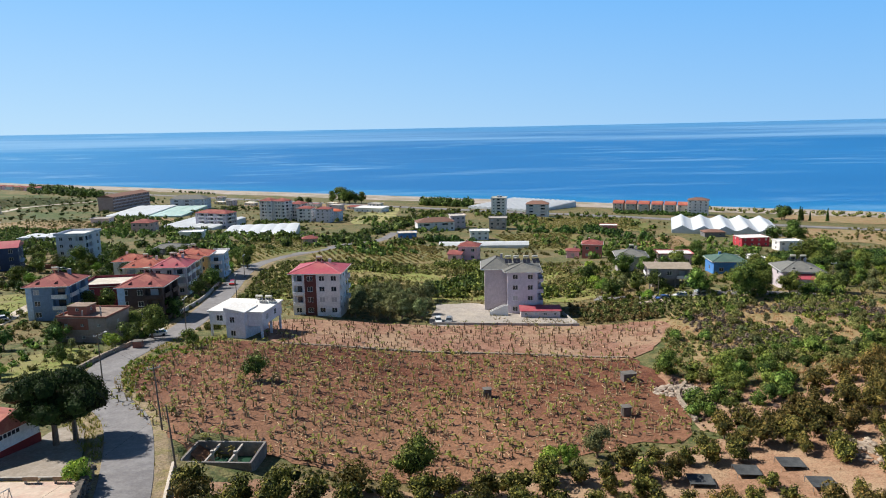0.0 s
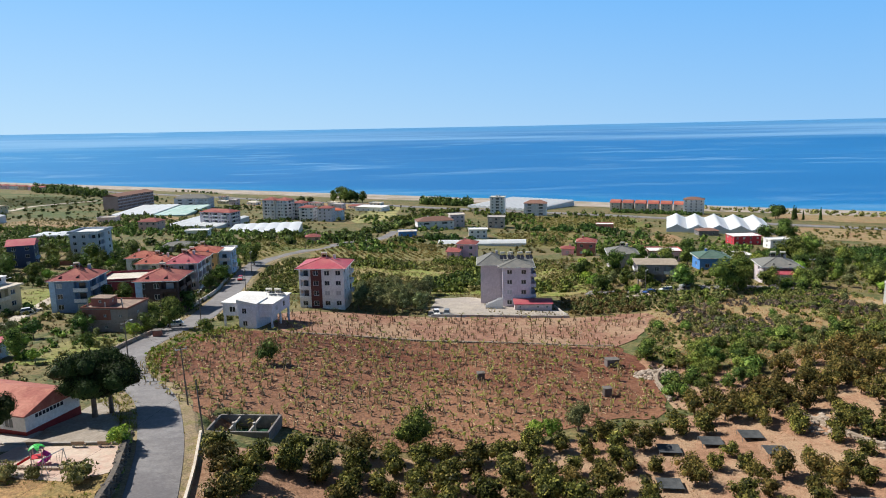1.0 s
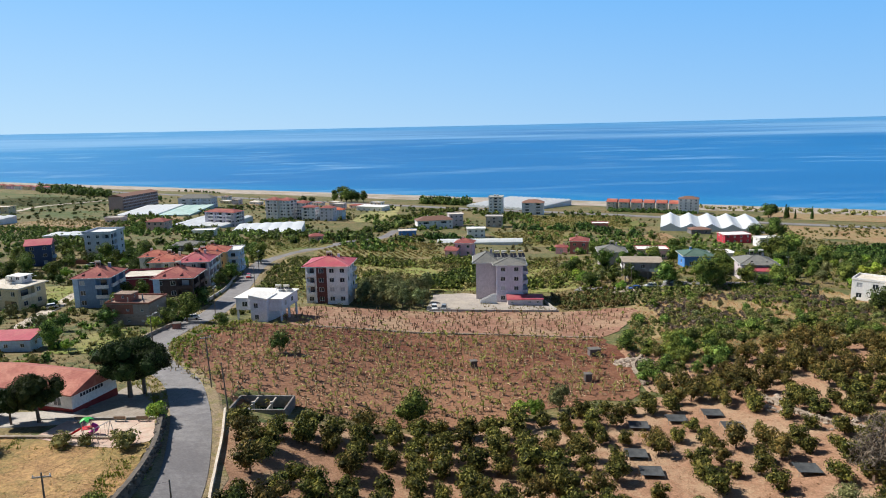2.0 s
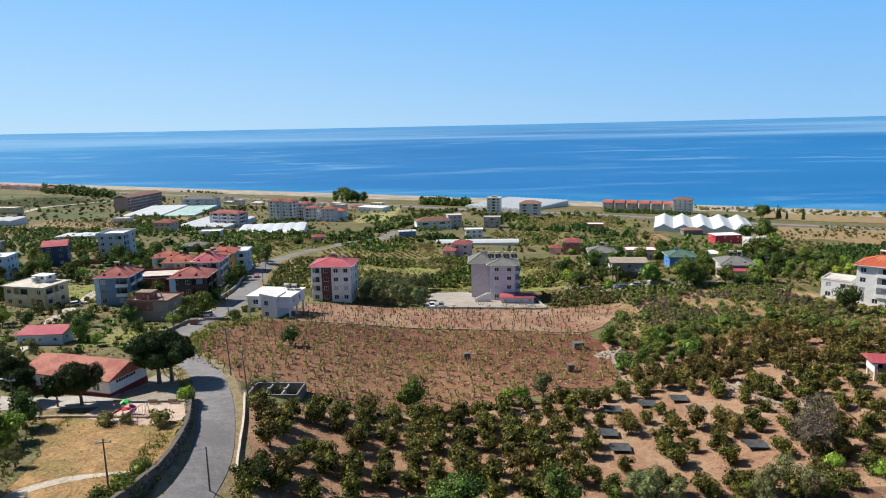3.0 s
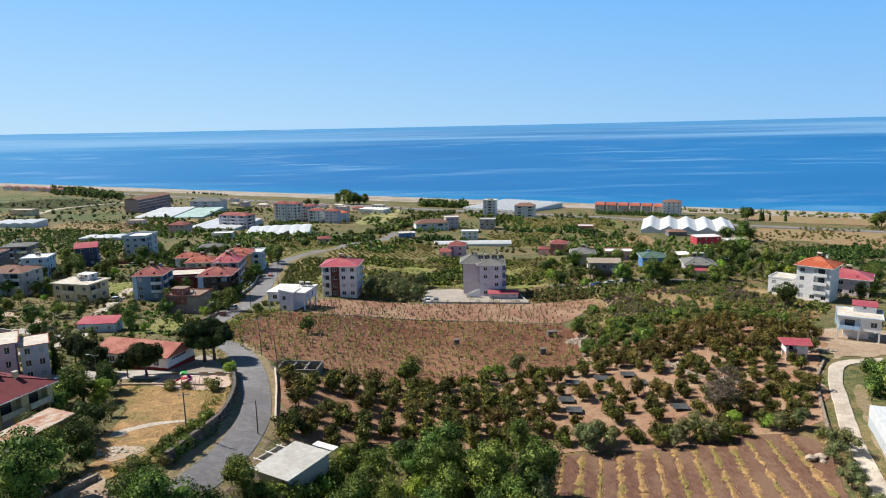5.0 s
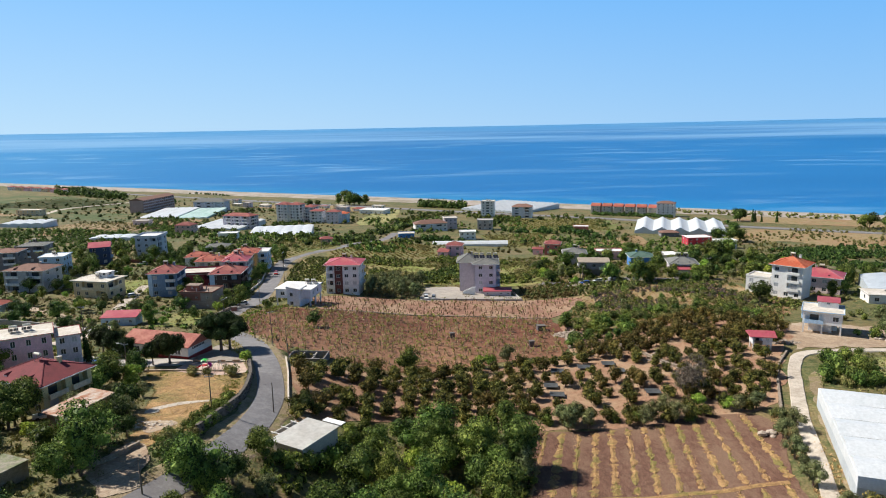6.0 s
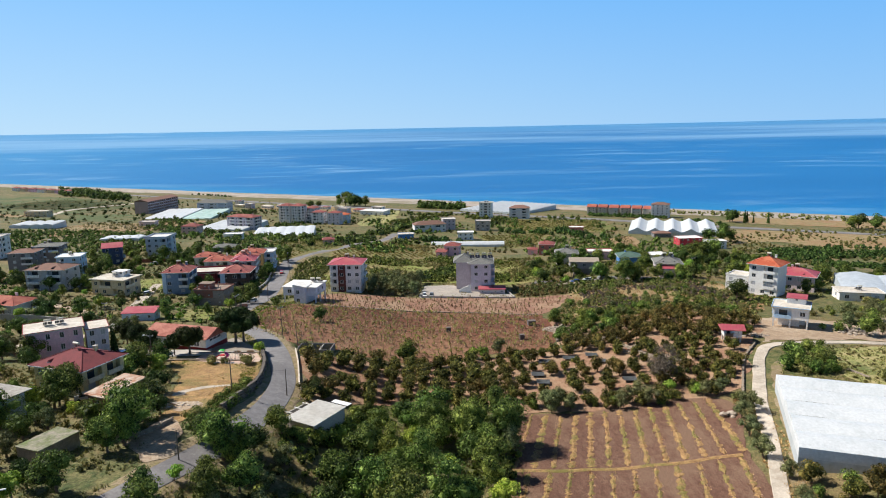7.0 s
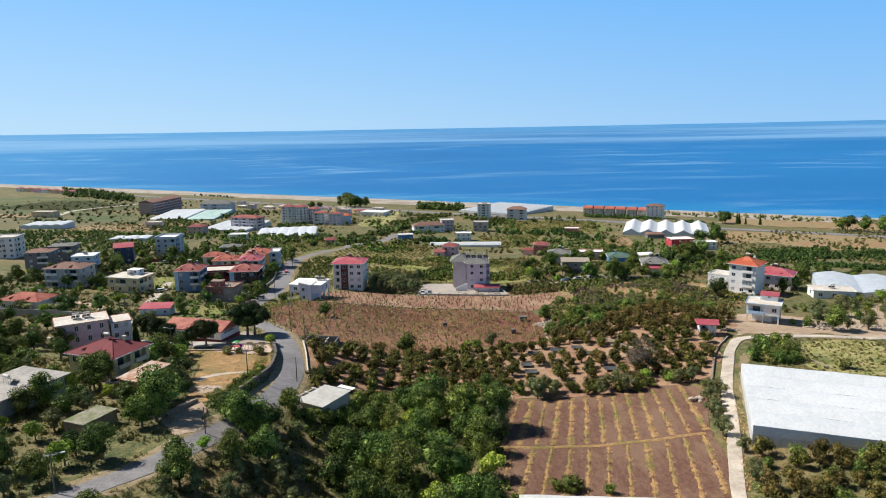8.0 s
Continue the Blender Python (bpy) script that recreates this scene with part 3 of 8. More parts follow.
drape("soil", [(-50.6, 36), (-50.8, 40.4), (-46, 43.4), (-41, 45.2), (-40.8, 43.9), (-46, 41.5), (-48.7, 39.6), (-48.4, 36.4)], M_TRACK, 0.15, 1.5, "bare pale curve in dry grass", "ground", 0.9, 80)
ribbon("path", [(-58, 21), (-53, 16.5), (-47, 11), (-42.5, 7.2), (-39.5, 5)], 4.4, M_DUST, 0.22, "dusty drive", "track", 2, edge=0.2)
drape("soil", [(-47, 21), (-43, 19), (-39.5, 9.5), (-38.6, 5.5), (-43, 3), (-46, 8), (-46.5, 14)], M_DUST, 0.19, 2, "pale dusty mouth of a drive", "ground", 0.8, 79)
ribbon("road", [(48, 210), (55, 206), (67, 201), (80, 199.5), (92, 195), (110, 190)], 5, M_ROAD, 0.2, "grey village lane", "road", 3)
ribbon("path", [(-450, 690), (-470, 780), (-440, 880), (-420, 960)], 7, M_TRACK, 0.45, "pale farm track", "track", 12)
ribbon("pavement", [(-88, 80), (-76, 75), (-64, 75.5), (-55, 77)], 7, M_CONC, 0.16, "pale paved schoolyard", "yard", 2)

# ---- houses ----
def facade(V, F, o, u, length, z0, z1, rects, deep=0.16):
    """Adds a wall face with recessed openings. o: start corner, u: unit way along it, seen from outside to the right."""
    n = Vector((u[1], -u[0], 0))
    us = sorted({0.0, length, *(r[0] for r in rects), *(r[1] for r in rects)})
    zs = sorted({z0, z1, *(r[2] for r in rects), *(r[3] for r in rects)})

    def at(a, z, back=0.0):
        V.append((o[0] + u[0] * a - n.x * back, o[1] + u[1] * a - n.y * back, z))
        return len(V) - 1

    for a, b_ in zip(us, us[1:]):
        for c, d in zip(zs, zs[1:]):
            if not any(r[0] < (a + b_) / 2 < r[1] and r[2] < (c + d) / 2 < r[3] for r in rects):
                F.append((at(a, c), at(b_, c), at(b_, d), at(a, d)))
    for a, b_, c, d, *own in rects:
        q = [(a, c), (b_, c), (b_, d), (a, d)]
        back = own[0] if own else deep
        for (p, r), (s, t) in zip(q, q[1:] + q[:1]):
            F.append((at(s, t), at(p, r), at(p, r, back), at(s, t, back)))
        if own:
            F.append(tuple(at(p, r, back) for p, r in q))


WINDOWS = {}


def window_meshes(w, h):
    """Frame and pane of a window of that size, in the plane y = 0, looking to -y, its corner at the origin."""
    key = (round(w, 2), round(h, 2))
    if key not in WINDOWS:
        V, F = [], []
        t = 0.07
        for x0, x1, z0, z1 in ((0, w, 0, t), (0, w, h - t, h), (0, t, t, h - t), (w - t, w, t, h - t), (w / 2 - t / 2, w / 2 + t / 2, t, h - t)):
            box(x0, x1, -0.05, 0.03, z0, z1, V, F)
        fr = mesh_of("window_frame", V, F, M_FRAME)
        V, F = box(t, w - t, -0.01, 0.02, t, h - t)
        WINDOWS[key] = fr, mesh_of("pane", V, F, M_GLASS)
    return WINDOWS[key]


DOOR_MESH = []


def side_frames(w, d):
    """Start corner, way along and turn of the front, right, back and left faces; the front lies on y = 0."""
    return {"f": ((-w / 2, 0), (1, 0), w, 0), "r": ((w / 2, 0), (0, 1), d, 90), "b": ((w / 2, d), (-1, 0), w, 180), "l": ((-w / 2, d), (0, -1), d, -90)}


def hip_roof(w, d, over, rise, thick=0.2):
    """A hipped roof over a footprint whose front lies on y = 0."""
    x0, x1, y0, y1 = -w / 2 - over, w / 2 + over, -over, d + over
    W, D = x1 - x0, y1 - y0
    if W >= D:
        r0, r1 = (x0 + D / 2, (y0 + y1) / 2), (x1 - D / 2, (y0 + y1) / 2)
    else:
        r0, r1 = (0, y0 + W / 2), (0, y1 - W / 2)
    V = [(x0, y0, 0), (x1, y0, 0), (x1, y1, 0), (x0, y1, 0), (x0, y0, thick), (x1, y0, thick), (x1, y1, thick), (x0, y1, thick), (*r0, rise + thick), (*r1, rise + thick)]
    F = [(3, 2, 1, 0), (0, 1, 5, 4), (1, 2, 6, 5), (2, 3, 7, 6), (3, 0, 4, 7)]
    F += [(4, 5, 9, 8), (5, 6, 9), (6, 7, 8, 9), (7, 4, 8)] if W >= D else [(4, 5, 8), (5, 6, 9, 8), (6, 7, 9), (7, 4, 8, 9)]
    return V, F


def gable_roof(w, d, over, rise, along="y", thick=0.18):
    """A two-sided roof; along: the way of its ridge."""
    x0, x1, y0, y1 = -w / 2 - over, w / 2 + over, -over, d + over
    if along == "y":
        a, b_ = (0, y0), (0, y1)
        lo = [(x0, y0), (x1, y0), (x1, y1), (x0, y1)]
        F = [(0, 1, 5, 8, 4), (2, 3, 7, 9, 6), (1, 2, 6, 5), (3, 0, 4, 7), (5, 6, 9, 8), (7, 4, 8, 9), (3, 2, 1, 0)]
    else:
        a, b_ = (x0, d / 2), (x1, d / 2)
        lo = [(x0, y0), (x1, y0), (x1, y1), (x0, y1)]
        F = [(0, 1, 5, 4), (2, 3, 7, 6), (1, 2, 6, 9, 5), (3, 0, 4, 8, 7), (4, 5, 9, 8), (6, 7, 8, 9), (3, 2, 1, 0)]
    V = [(*p, 0) for p in lo] + [(*p, thick) for p in lo] + [(*a, rise + thick), (*b_, rise + thick)]
    return V, F


def solar_heater(x, y, z, rot, label="solar water heater with dark panels and pale tank"):
    """Two tilted collectors and a tank on a stand."""
    root = tagged(new("solar_heater"), label, "water heater", "solar heaters on roofs")
    root.matrix_basis = pose(x, y, z, 0, 0, rot)
    for sx in (-0.55, 0.55):
        V, F = box(sx - 0.5, sx + 0.5, -0.95, 0.95, -0.04, 0.04)
        obj("collector", V, F, M_SOLAR, parent=root, m=pose(0, -0.6, 0.62, 32))
    V, F = tube([(-0.85, 0, 0), (-0.8, 0, 0), (0.8, 0, 0), (0.85, 0, 0)], [0.12, 0.3, 0.3, 0.12], 12)
    obj("tank", V, F, M_TANK, parent=root, m=pose(0, 0.55, 1.75))
    for sx in (-0.7, 0.7):
        for yy, top in ((0.3, 1.48), (0.8, 1.48)):
            V, F = box(sx - 0.03, sx + 0.03, yy - 0.03, yy + 0.03, 0, top)
            obj("leg", V, F, M_METAL, parent=root)
    return root


def turned(x, y, w, d, rot):
    return (x, y, w, d, math.cos(radians(rot)), math.sin(radians(rot)))


NETS = ((34.8, 87), (42.1, 89), (48.8, 90.2), (49.9, 84), (31.3, 76), (31.9, 70), (53.8, 67.5))
# plots kept clear of plants: houses add their own
FOOT = [turned(-48.5, 151, 15, 13, -10), turned(-66, 80, 21, 13, -17), turned(-22, 26, 16, 15, -31), turned(-30.4, 76.5, 12, 12.5, -4), turned(-50, 63, 17, 12, 0), turned(4.5, 177, 17, 28, 0),
        turned(99, 5, 62, 38, -20), *(turned(nx, ny - 1.6, 3.6, 3.4, 0) for nx, ny in NETS), turned(-60, 18, 8, 9, -24), turned(-62.5, -6, 9, 8, -22), turned(216, 515, 84, 76, -18), turned(90, 720, 130, 130, -36), turned(-128, 468, 50, 44, 8), turned(-200, 526, 50, 62, -8), turned(-295, 650, 68, 98, 3), turned(25, 424, 60, 12, -2), turned(183, 148, 50, 36, -24)]


def house(name, label, x, y, w, d, rot, storeys, wall, roof="hip", roofmat=None, nf=3, nr=2, nl=2, h=3.0, win=(1.5, 1.4), over=0.6, rise=None,
          balconies=(), open_ground=False, parapet=0.5, heaters=0, panel=None, z=None, skip=(), trim=None, group="", category="house", face=180, loggias=()):
    """A building. (x, y): middle of the foot of its front, which looks to -y before it is turned by rot degrees."""
    root = tagged(new(name), label, category, group)
    c, s = math.cos(radians(rot)), math.sin(radians(rot))
    corners = [(x + c * a - s * b_, y + s * a + c * b_) for a, b_ in ((-w / 2, 0), (w / 2, 0), (w / 2, d), (-w / 2, d))]
    low = min(gz(*p) for p in corners)
    z = gz(x, y) - 0.1 if z is None else z
    foot = min(low - z - 0.6, -0.6)
    root.matrix_basis = pose(x, y, z, 0, 0, rot)
    top = storeys * h
    frames = side_frames(w, d)
    nl, nr = (0 if x < -20 else nl), (0 if x > 25 else nr)
    V, F = [], []
    zlow = h - 0.25 if open_ground else foot
    holes = {}
    for side, n in (("f", nf), ("r", nr), ("b", 0), ("l", nl)):
        o, u, length, turn = frames[side]
        rects = []
        for k in range(storeys):
            if open_ground and k == 0:
                continue
            for i in range(n):
                if (side, i, k) in skip:
                    continue
                a = length * (i + 0.5) / n - win[0] / 2
                sill = 0.95
                rects.append((round(a, 3), round(a + win[0], 3), round(k * h + sill, 3), round(k * h + sill + win[1], 3)))
        deep = [(lo, hi, k * h + 0.12, k * h + h - 0.32, 1.25) for sd, lo, hi, k in loggias if sd == side]
        rects = [r for r in rects if all(r[1] < q[0] or r[0] > q[1] or r[3] < q[2] or r[2] > q[3] for q in deep)]
        holes[side] = rects
        facade(V, F, o, u, length, zlow, top, rects + deep)
    n0 = len(V)
    V += [(-w / 2, 0, top), (w / 2, 0, top), (w / 2, d, top), (-w / 2, d, top), (-w / 2, 0, zlow), (w / 2, 0, zlow), (w / 2, d, zlow), (-w / 2, d, zlow)]
    F += [(n0, n0 + 1, n0 + 2, n0 + 3), (n0 + 7, n0 + 6, n0 + 5, n0 + 4)]
    obj("wall", V, F, wall, parent=root)
    fr, pn = window_meshes(*win)
    for side, rects in holes.items():
        o, u, length, turn = frames[side]
        for a, b_, c0, d0 in rects:
            n = Vector((u[1], -u[0], 0))
            m = pose(o[0] + u[0] * a - n.x * 0.12, o[1] + u[1] * a - n.y * 0.12, c0, 0, 0, turn)
            shared("pane", pn, shared("window", fr, root, m))
    if open_ground:
        for px in np.linspace(-w / 2 + 0.3, w / 2 - 0.3, max(2, round(w / 4) + 1)):
            for py in (0.3, d - 0.3):
                V, F = box(px - 0.2, px + 0.2, py - 0.2, py + 0.2, foot, h - 0.25)
                obj("post", V, F, wall, parent=root)
        V, F = box(-w / 2 + 1.5, w / 2 - 2.5, 3.2, d - 0.5, foot, h - 0.26)
        obj("ground_floor_wall", V, F, wall, parent=root)
    if panel:
        for side, a, b_, z0, z1, mt in panel:
            o, u, length, turn = frames[side]
            n = Vector((u[1], -u[0], 0))
            rects = [(r[0] - a, r[1] - a, r[2], r[3]) for r in holes[side] if r[0] > a and r[1] < b_ and r[2] > z0 and r[3] < z1]
            V, F = [], []
            facade(V, F, (o[0] + u[0] * a + n.x * 0.03, o[1] + u[1] * a + n.y * 0.03), u, b_ - a, z0, z1, rects, 0.03)
            obj("wall_panel", V, F, mt, parent=root)
    for side, mid, k, bw, bd in balconies:
        o, u, length, turn = frames[side]
        zf = k * h
        V, F = box(-bw / 2, bw / 2, -bd, 0.0, zf - 0.16, zf)
        m = pose(o[0] + u[0] * mid, o[1] + u[1] * mid, 0, 0, 0, turn)
        bal = obj("balcony", V, F, trim or wall, parent=root, m=m)
        V, F = [], []
        for x0, x1, y0, y1 in ((-bw / 2, bw / 2, -bd, -bd + 0.08), (-bw / 2, -bw / 2 + 0.08, -bd + 0.08, 0), (bw / 2 - 0.08, bw / 2, -bd + 0.08, 0)):
            box(x0, x1, y0, y1, zf, zf + 0.95, V, F)
        obj("parapet", V, F, trim or wall, parent=bal)
        if y > 400:
            continue
        V, F = box(-0.8, 0.8, -0.035, 0.0, zf, zf + 2.1)
        obj("balcony_door", V, F, M_GLASS, parent=root, m=m)
    for side, lo, hi, k in loggias:
        o, u, length, turn = frames[side]
        m = pose(o[0] + u[0] * lo, o[1] + u[1] * lo, k * h, 0, 0, turn)
        V, F = box(-0.1, hi - lo + 0.1, -0.5, -0.004, -0.05, 0.12)
        slab = obj("balcony", V, F, trim or wall, parent=root, m=m)
        V, F = [], []
        for q in ((-0.1, hi - lo + 0.1, -0.5, -0.4), (-0.1, 0.0, -0.4, -0.004), (hi - lo, hi - lo + 0.1, -0.4, -0.004)):
            box(*q, 0.123, 1.0, V, F)
        obj("parapet", V, F, trim or wall, parent=slab)
        V, F = box((hi - lo) * 0.25, (hi - lo) * 0.75, 1.18, 1.24, 0.13, 2.25)
        obj("balcony_door", V, F, M_GLASS, parent=root, m=m)
    rise = rise if rise is not None else min(w, d) * 0.2
    roofmat = roofmat or M_TILE
    if roof == "hip":
        V, F = hip_roof(w, d, over, rise)
    elif roof in ("gable_x", "gable_y"):
        V, F = gable_roof(w, d, over, rise, roof[-1])
        if roof == "gable_y":
            gv = [(-w / 2, 0, top), (w / 2, 0, top), (0, 0, top + rise * w / (w + 2 * over)), (-w / 2, d, top), (w / 2, d, top), (0, d, top + rise * w / (w + 2 * over))]
            obj("gable_wall", gv, [(0, 1, 2), (4, 3, 5)], wall, parent=root)
        else:
            gv = [(-w / 2, 0, top), (-w / 2, d, top), (-w / 2, d / 2, top + rise * 0.9), (w / 2, 0, top), (w / 2, d, top), (w / 2, d / 2, top + rise * 0.9)]
            obj("gable_wall", gv, [(1, 0, 2), (3, 4, 5)], wall, parent=root)
    elif roof == "shed":
        V, F = box(-w / 2 - over, w / 2 + over, -over, d + over, 0.0, 0.16)
        V = [(a, b_, zz + (rise * (b_ + over) / (d + 2 * over))) for a, b_, zz in V]
        gv = [(-w / 2, 0, top), (w / 2, 0, top), (w / 2, d, top), (-w / 2, d, top), (-w / 2, 0, top + 0.05), (w / 2, 0, top + 0.05), (w / 2, d, top + rise * 0.9), (-w / 2, d, top + rise * 0.9)]
        obj("gable_wall", gv, [(0, 1, 5, 4), (1, 2, 6, 5), (2, 3, 7, 6), (3, 0, 4, 7)], wall, parent=root)
    else:
        V, F = box(-w / 2 - over, w / 2 + over, -over, d + over, 0.0, 0.18)
    cover = obj("roof", V, F, roofmat, parent=root, m=pose(0, 0, top + 0.003))
    if roof == "hip" and y < 320:
        CV, CF = [], []
        for a, b_ in ((4, 8), (7, 8), (5, 9), (6, 9), (8, 9)) if w >= d else ((4, 8), (5, 8), (6, 9), (7, 9), (8, 9)):
            tube([V[a], V[b_]], [0.13, 0.13], 5, CV, CF)
        obj("ridge_cap", CV, CF, roofmat, parent=cover)
        V, F = [], []
        x0, x1, y0, y1 = -w / 2 - over, w / 2 + over, -over, d + over
        for q in ((x0, x1, y0 - 0.1, y0), (x1, x1 + 0.1, y0, y1), (x0 - 0.1, x0, y0, y1)):
            box(*q, -0.02, 0.16, V, F)
        obj("gutter", V, F, M_FRAME, parent=cover)
    if roof == "flat" and parapet:
        V, F = [], []
        x0, x1, y0, y1, t = -w / 2 - over, w / 2 + over, -over, d + over, 0.16
        for q in ((x0, x1, y0, y0 + t), (x0, x1, y1 - t, y1), (x0, x0 + t, y0 + t, y1 - t), (x1 - t, x1, y0 + t, y1 - t)):
            box(*q, 0.183, 0.183 + parapet, V, F)
        obj("roof_parapet", V, F, trim or wall, parent=root, m=pose(0, 0, top))
    rng = random.Random(int(abs(x * 13 + y * 7)))
    if roof == "hip" and storeys < 5:
        px, py = rng.choice((-1, 1)) * w * rng.uniform(0.12, 0.28), d * rng.uniform(0.55, 0.8)
        V, F = box(px - 0.35, px + 0.35, py - 0.35, py + 0.35, top, top + rise * 0.85 + 0.9)
        chim = obj("chimney", V, F, wall, parent=root)
        V, F = box(px - 0.45, px + 0.45, py - 0.45, py + 0.45, top + rise * 0.85 + 0.903, top + rise * 0.85 + 1.0)
        obj("cap", V, F, M_CONC, parent=chim)
    if group == "red-roofed houses" or name == "house" and roof == "hip" and w > 10 and y < 230:
        for sx in (-1, 1):  # dormers on the front slope
            px, dw = sx * w * 0.22, 1.7
            V = [(px - dw / 2, 0.2, 0.3), (px + dw / 2, 0.2, 0.3), (px + dw / 2, 2.6, 0.3), (px - dw / 2, 2.6, 0.3), (px, 0.2, 1.15), (px, 2.9, 1.15)]
            F = [(0, 1, 4), (1, 2, 5, 4), (2, 3, 5), (3, 0, 4, 5)]
            dorm = obj("dormer", V, F, roofmat, parent=root, m=pose(0, 0.35, top + 0.1))
            V, F = box(px - 0.4, px + 0.4, 0.15, 0.197, 0.4, 0.8)
            obj("dormer_pane", V, F, M_GLASS, parent=dorm)
    for k in range(heaters):
        px, py = (k - (heaters - 1) / 2) * 2.7 + rng.uniform(-0.2, 0.2), d * 0.5
        hz = top + 0.19
        if roof == "hip":
            hz = top + 0.2 + rise * 0.82
            py = d * 0.5 + 0.3
        wx, wy = x + c * px - s * py, y + s * px + c * py
        solar_heater(wx, wy, z + hz, rot + face + rng.uniform(-6, 6))
    FOOT.append((x, y, w, d, c, s))
    return root


CREAM = paint(0.68, 0.56, 0.36)
NAVY = paint(0.05, 0.075, 0.15)
BLUE = paint(0.19, 0.275, 0.40)
LBLUE = paint(0.48, 0.62, 0.78)
SKYB = paint(0.08, 0.24, 0.58)
PINK = paint(0.78, 0.50, 0.58)
ROSE = paint(0.50, 0.16, 0.15)
DKRED = paint(0.22, 0.035, 0.05)
BROWN = paint(0.075, 0.05, 0.045)
DKGREY = paint(0.20, 0.19, 0.20)
LILAC = paint(0.58, 0.50, 0.53)
YEL = paint(0.62, 0.52, 0.28)
OFFW = paint(0.77, 0.75, 0.74)
BRICK = paint(0.30, 0.12, 0.09)
MAROON = paint(0.13, 0.045, 0.04)

# the four-storey block beside the field, and the grey block with the yard
house("apartment_building", "white four-storey block with brown panel and crimson roof", -35, 180.5, 13, 12, -3, 4, OFFW, "hip", M_CRIM, 4, 3, 2, h=2.95, rise=2.0, over=0.9,
      loggias=[("f", 0.5, 3.0, k) for k in (1, 2, 3)], balconies=[("r", 9.5, k, 2.4, 1.0) for k in (1, 2, 3)], panel=[("f", 3.4, 6.6, 0.0, 11.8, MAROON)], heaters=1, category="apartment building")
house("apartment_building", "grey four-storey block with grey hipped roof", 22.5, 192, 8.6, 13, -3, 4, paint(0.62, 0.57, 0.64), "hip", M_GREYROOF, 2, 3, 0, h=3.15, over=1.3, rise=1.5, heaters=4, face=10,
      balconies=[("r", 3.0, k, 4.6, 1.7) for k in (0.45, 1, 2, 3)] + [("r", 9.0, k, 4.0, 1.7) for k in (1, 2, 3)], z=48.0, category="apartment building")
house("apartment_building", "windowless lilac-grey stair wing with grey roof", 15.2, 196.5, 6.8, 10, -3, 4, paint(0.54, 0.47, 0.50), "hip", M_GREYROOF, 0, 0, 1, h=3.15, over=1.2, rise=2.6, z=48.0, category="apartment building")
house("outbuilding", "low white outbuilding with a red sheet roof", 27, 187, 11, 3.4, -2, 1, LILAC, "shed", M_CRIM, 4, 1, 1, h=2.1, win=(0.8, 0.6), rise=0.7, over=0.4)
# the village beside the road
house("house", "slate-blue three-storey house with red hipped roof", -102.5, 171, 10.5, 12, 4, 3, BLUE, "hip", M_TILE, 2, 3, 2, rise=2.4, heaters=1, loggias=[("f", 6.6, 10.1, k) for k in (1, 2)] + [("r", 1.2, 5.0, k) for k in (0, 1, 2)] + [("r", 6.6, 10.4, k) for k in (1, 2)], panel=[("f", 0.0, 1.5, 0.0, 8.9, LBLUE)], trim=OFFW)
house("house", "dark red two-storey house with flat white roof", -96, 190, 15, 12, 8, 2, DKRED, "flat", M_ROOFSLAB, 3, 2, 2, h=3.1, win=(1.9, 1.5), parapet=0.7, over=0.3, loggias=[("f", 10.2, 14.4, 1), ("r", 1.0, 5.5, 1)])
house("house", "unfinished brick and concrete house with a bare roof", -80.5, 146, 11.5, 9, -6, 2, paint(0.33, 0.27, 0.25), "flat", mat("raw_roof_concrete", (0.31, 0.23, 0.18), (0.22, 0.16, 0.13), 0.5, bump=0.03, bscale=4, fine=0.3), 3, 1, 1, h=2.8, win=(0.8, 0.6), over=0.25, parapet=0.4, panel=[("f", 0.0, 7.2, 3.0, 5.6, BRICK)], trim=BRICK)
house("house", "dark brown three-storey house with red hipped roof", -78.5, 171, 11.5, 12, 3, 3, BROWN, "hip", M_TILE, 3, 3, 2, rise=2.4, heaters=1, loggias=[("f", 7.0, 11.0, k) for k in (0, 1, 2)] + [("r", 0.8, 5.2, k) for k in (0, 1, 2)] + [("r", 6.6, 11.0, k) for k in (1, 2)], panel=[("f", 0.0, 1.9, 0.0, 8.9, LBLUE)], group="red-roofed houses")
house("house", "rose three-storey house with crimson hipped roof", -87.4, 212, 10.4, 11, 5, 3, LILAC, "hip", M_CRIM, 3, 3, 2, rise=2.4, heaters=1, loggias=[("f", 6.4, 9.8, k) for k in (1, 2)] + [("r", 1.0, 5.0, k) for k in (0, 1, 2)] + [("r", 6.2, 10.2, k) for k in (1, 2)], group="red-roofed houses", trim=OFFW)
house("house", "white villa with orange hipped roof", -107, 236, 13, 11, 6, 2, OFFW, "hip", M_TERRA, 3, 2, 2, rise=2.4, heaters=1, loggias=[("f", 1.0, 5.0, 1), ("f", 8.0, 12.0, 1)], group="red-roofed houses")
house("house", "cream villa with orange hipped roof", -91, 229, 11, 10, 6, 3, paint(0.60, 0.46, 0.30), "hip", M_TERRA, 3, 2, 2, rise=2.0, h=2.9, heaters=1, loggias=[("f", 6.5, 10.4, 2), ("r", 1.0, 5.0, 1), ("r", 1.0, 5.0, 2)], group="red-roofed houses", trim=OFFW)
house("house", "ochre three-storey house with orange hipped roof", -92, 243, 12, 11, 6, 3, paint(0.58, 0.42, 0.20), "hip", M_TERRA, 3, 2, 2, rise=2.2, heaters=1, group="red-roofed houses")
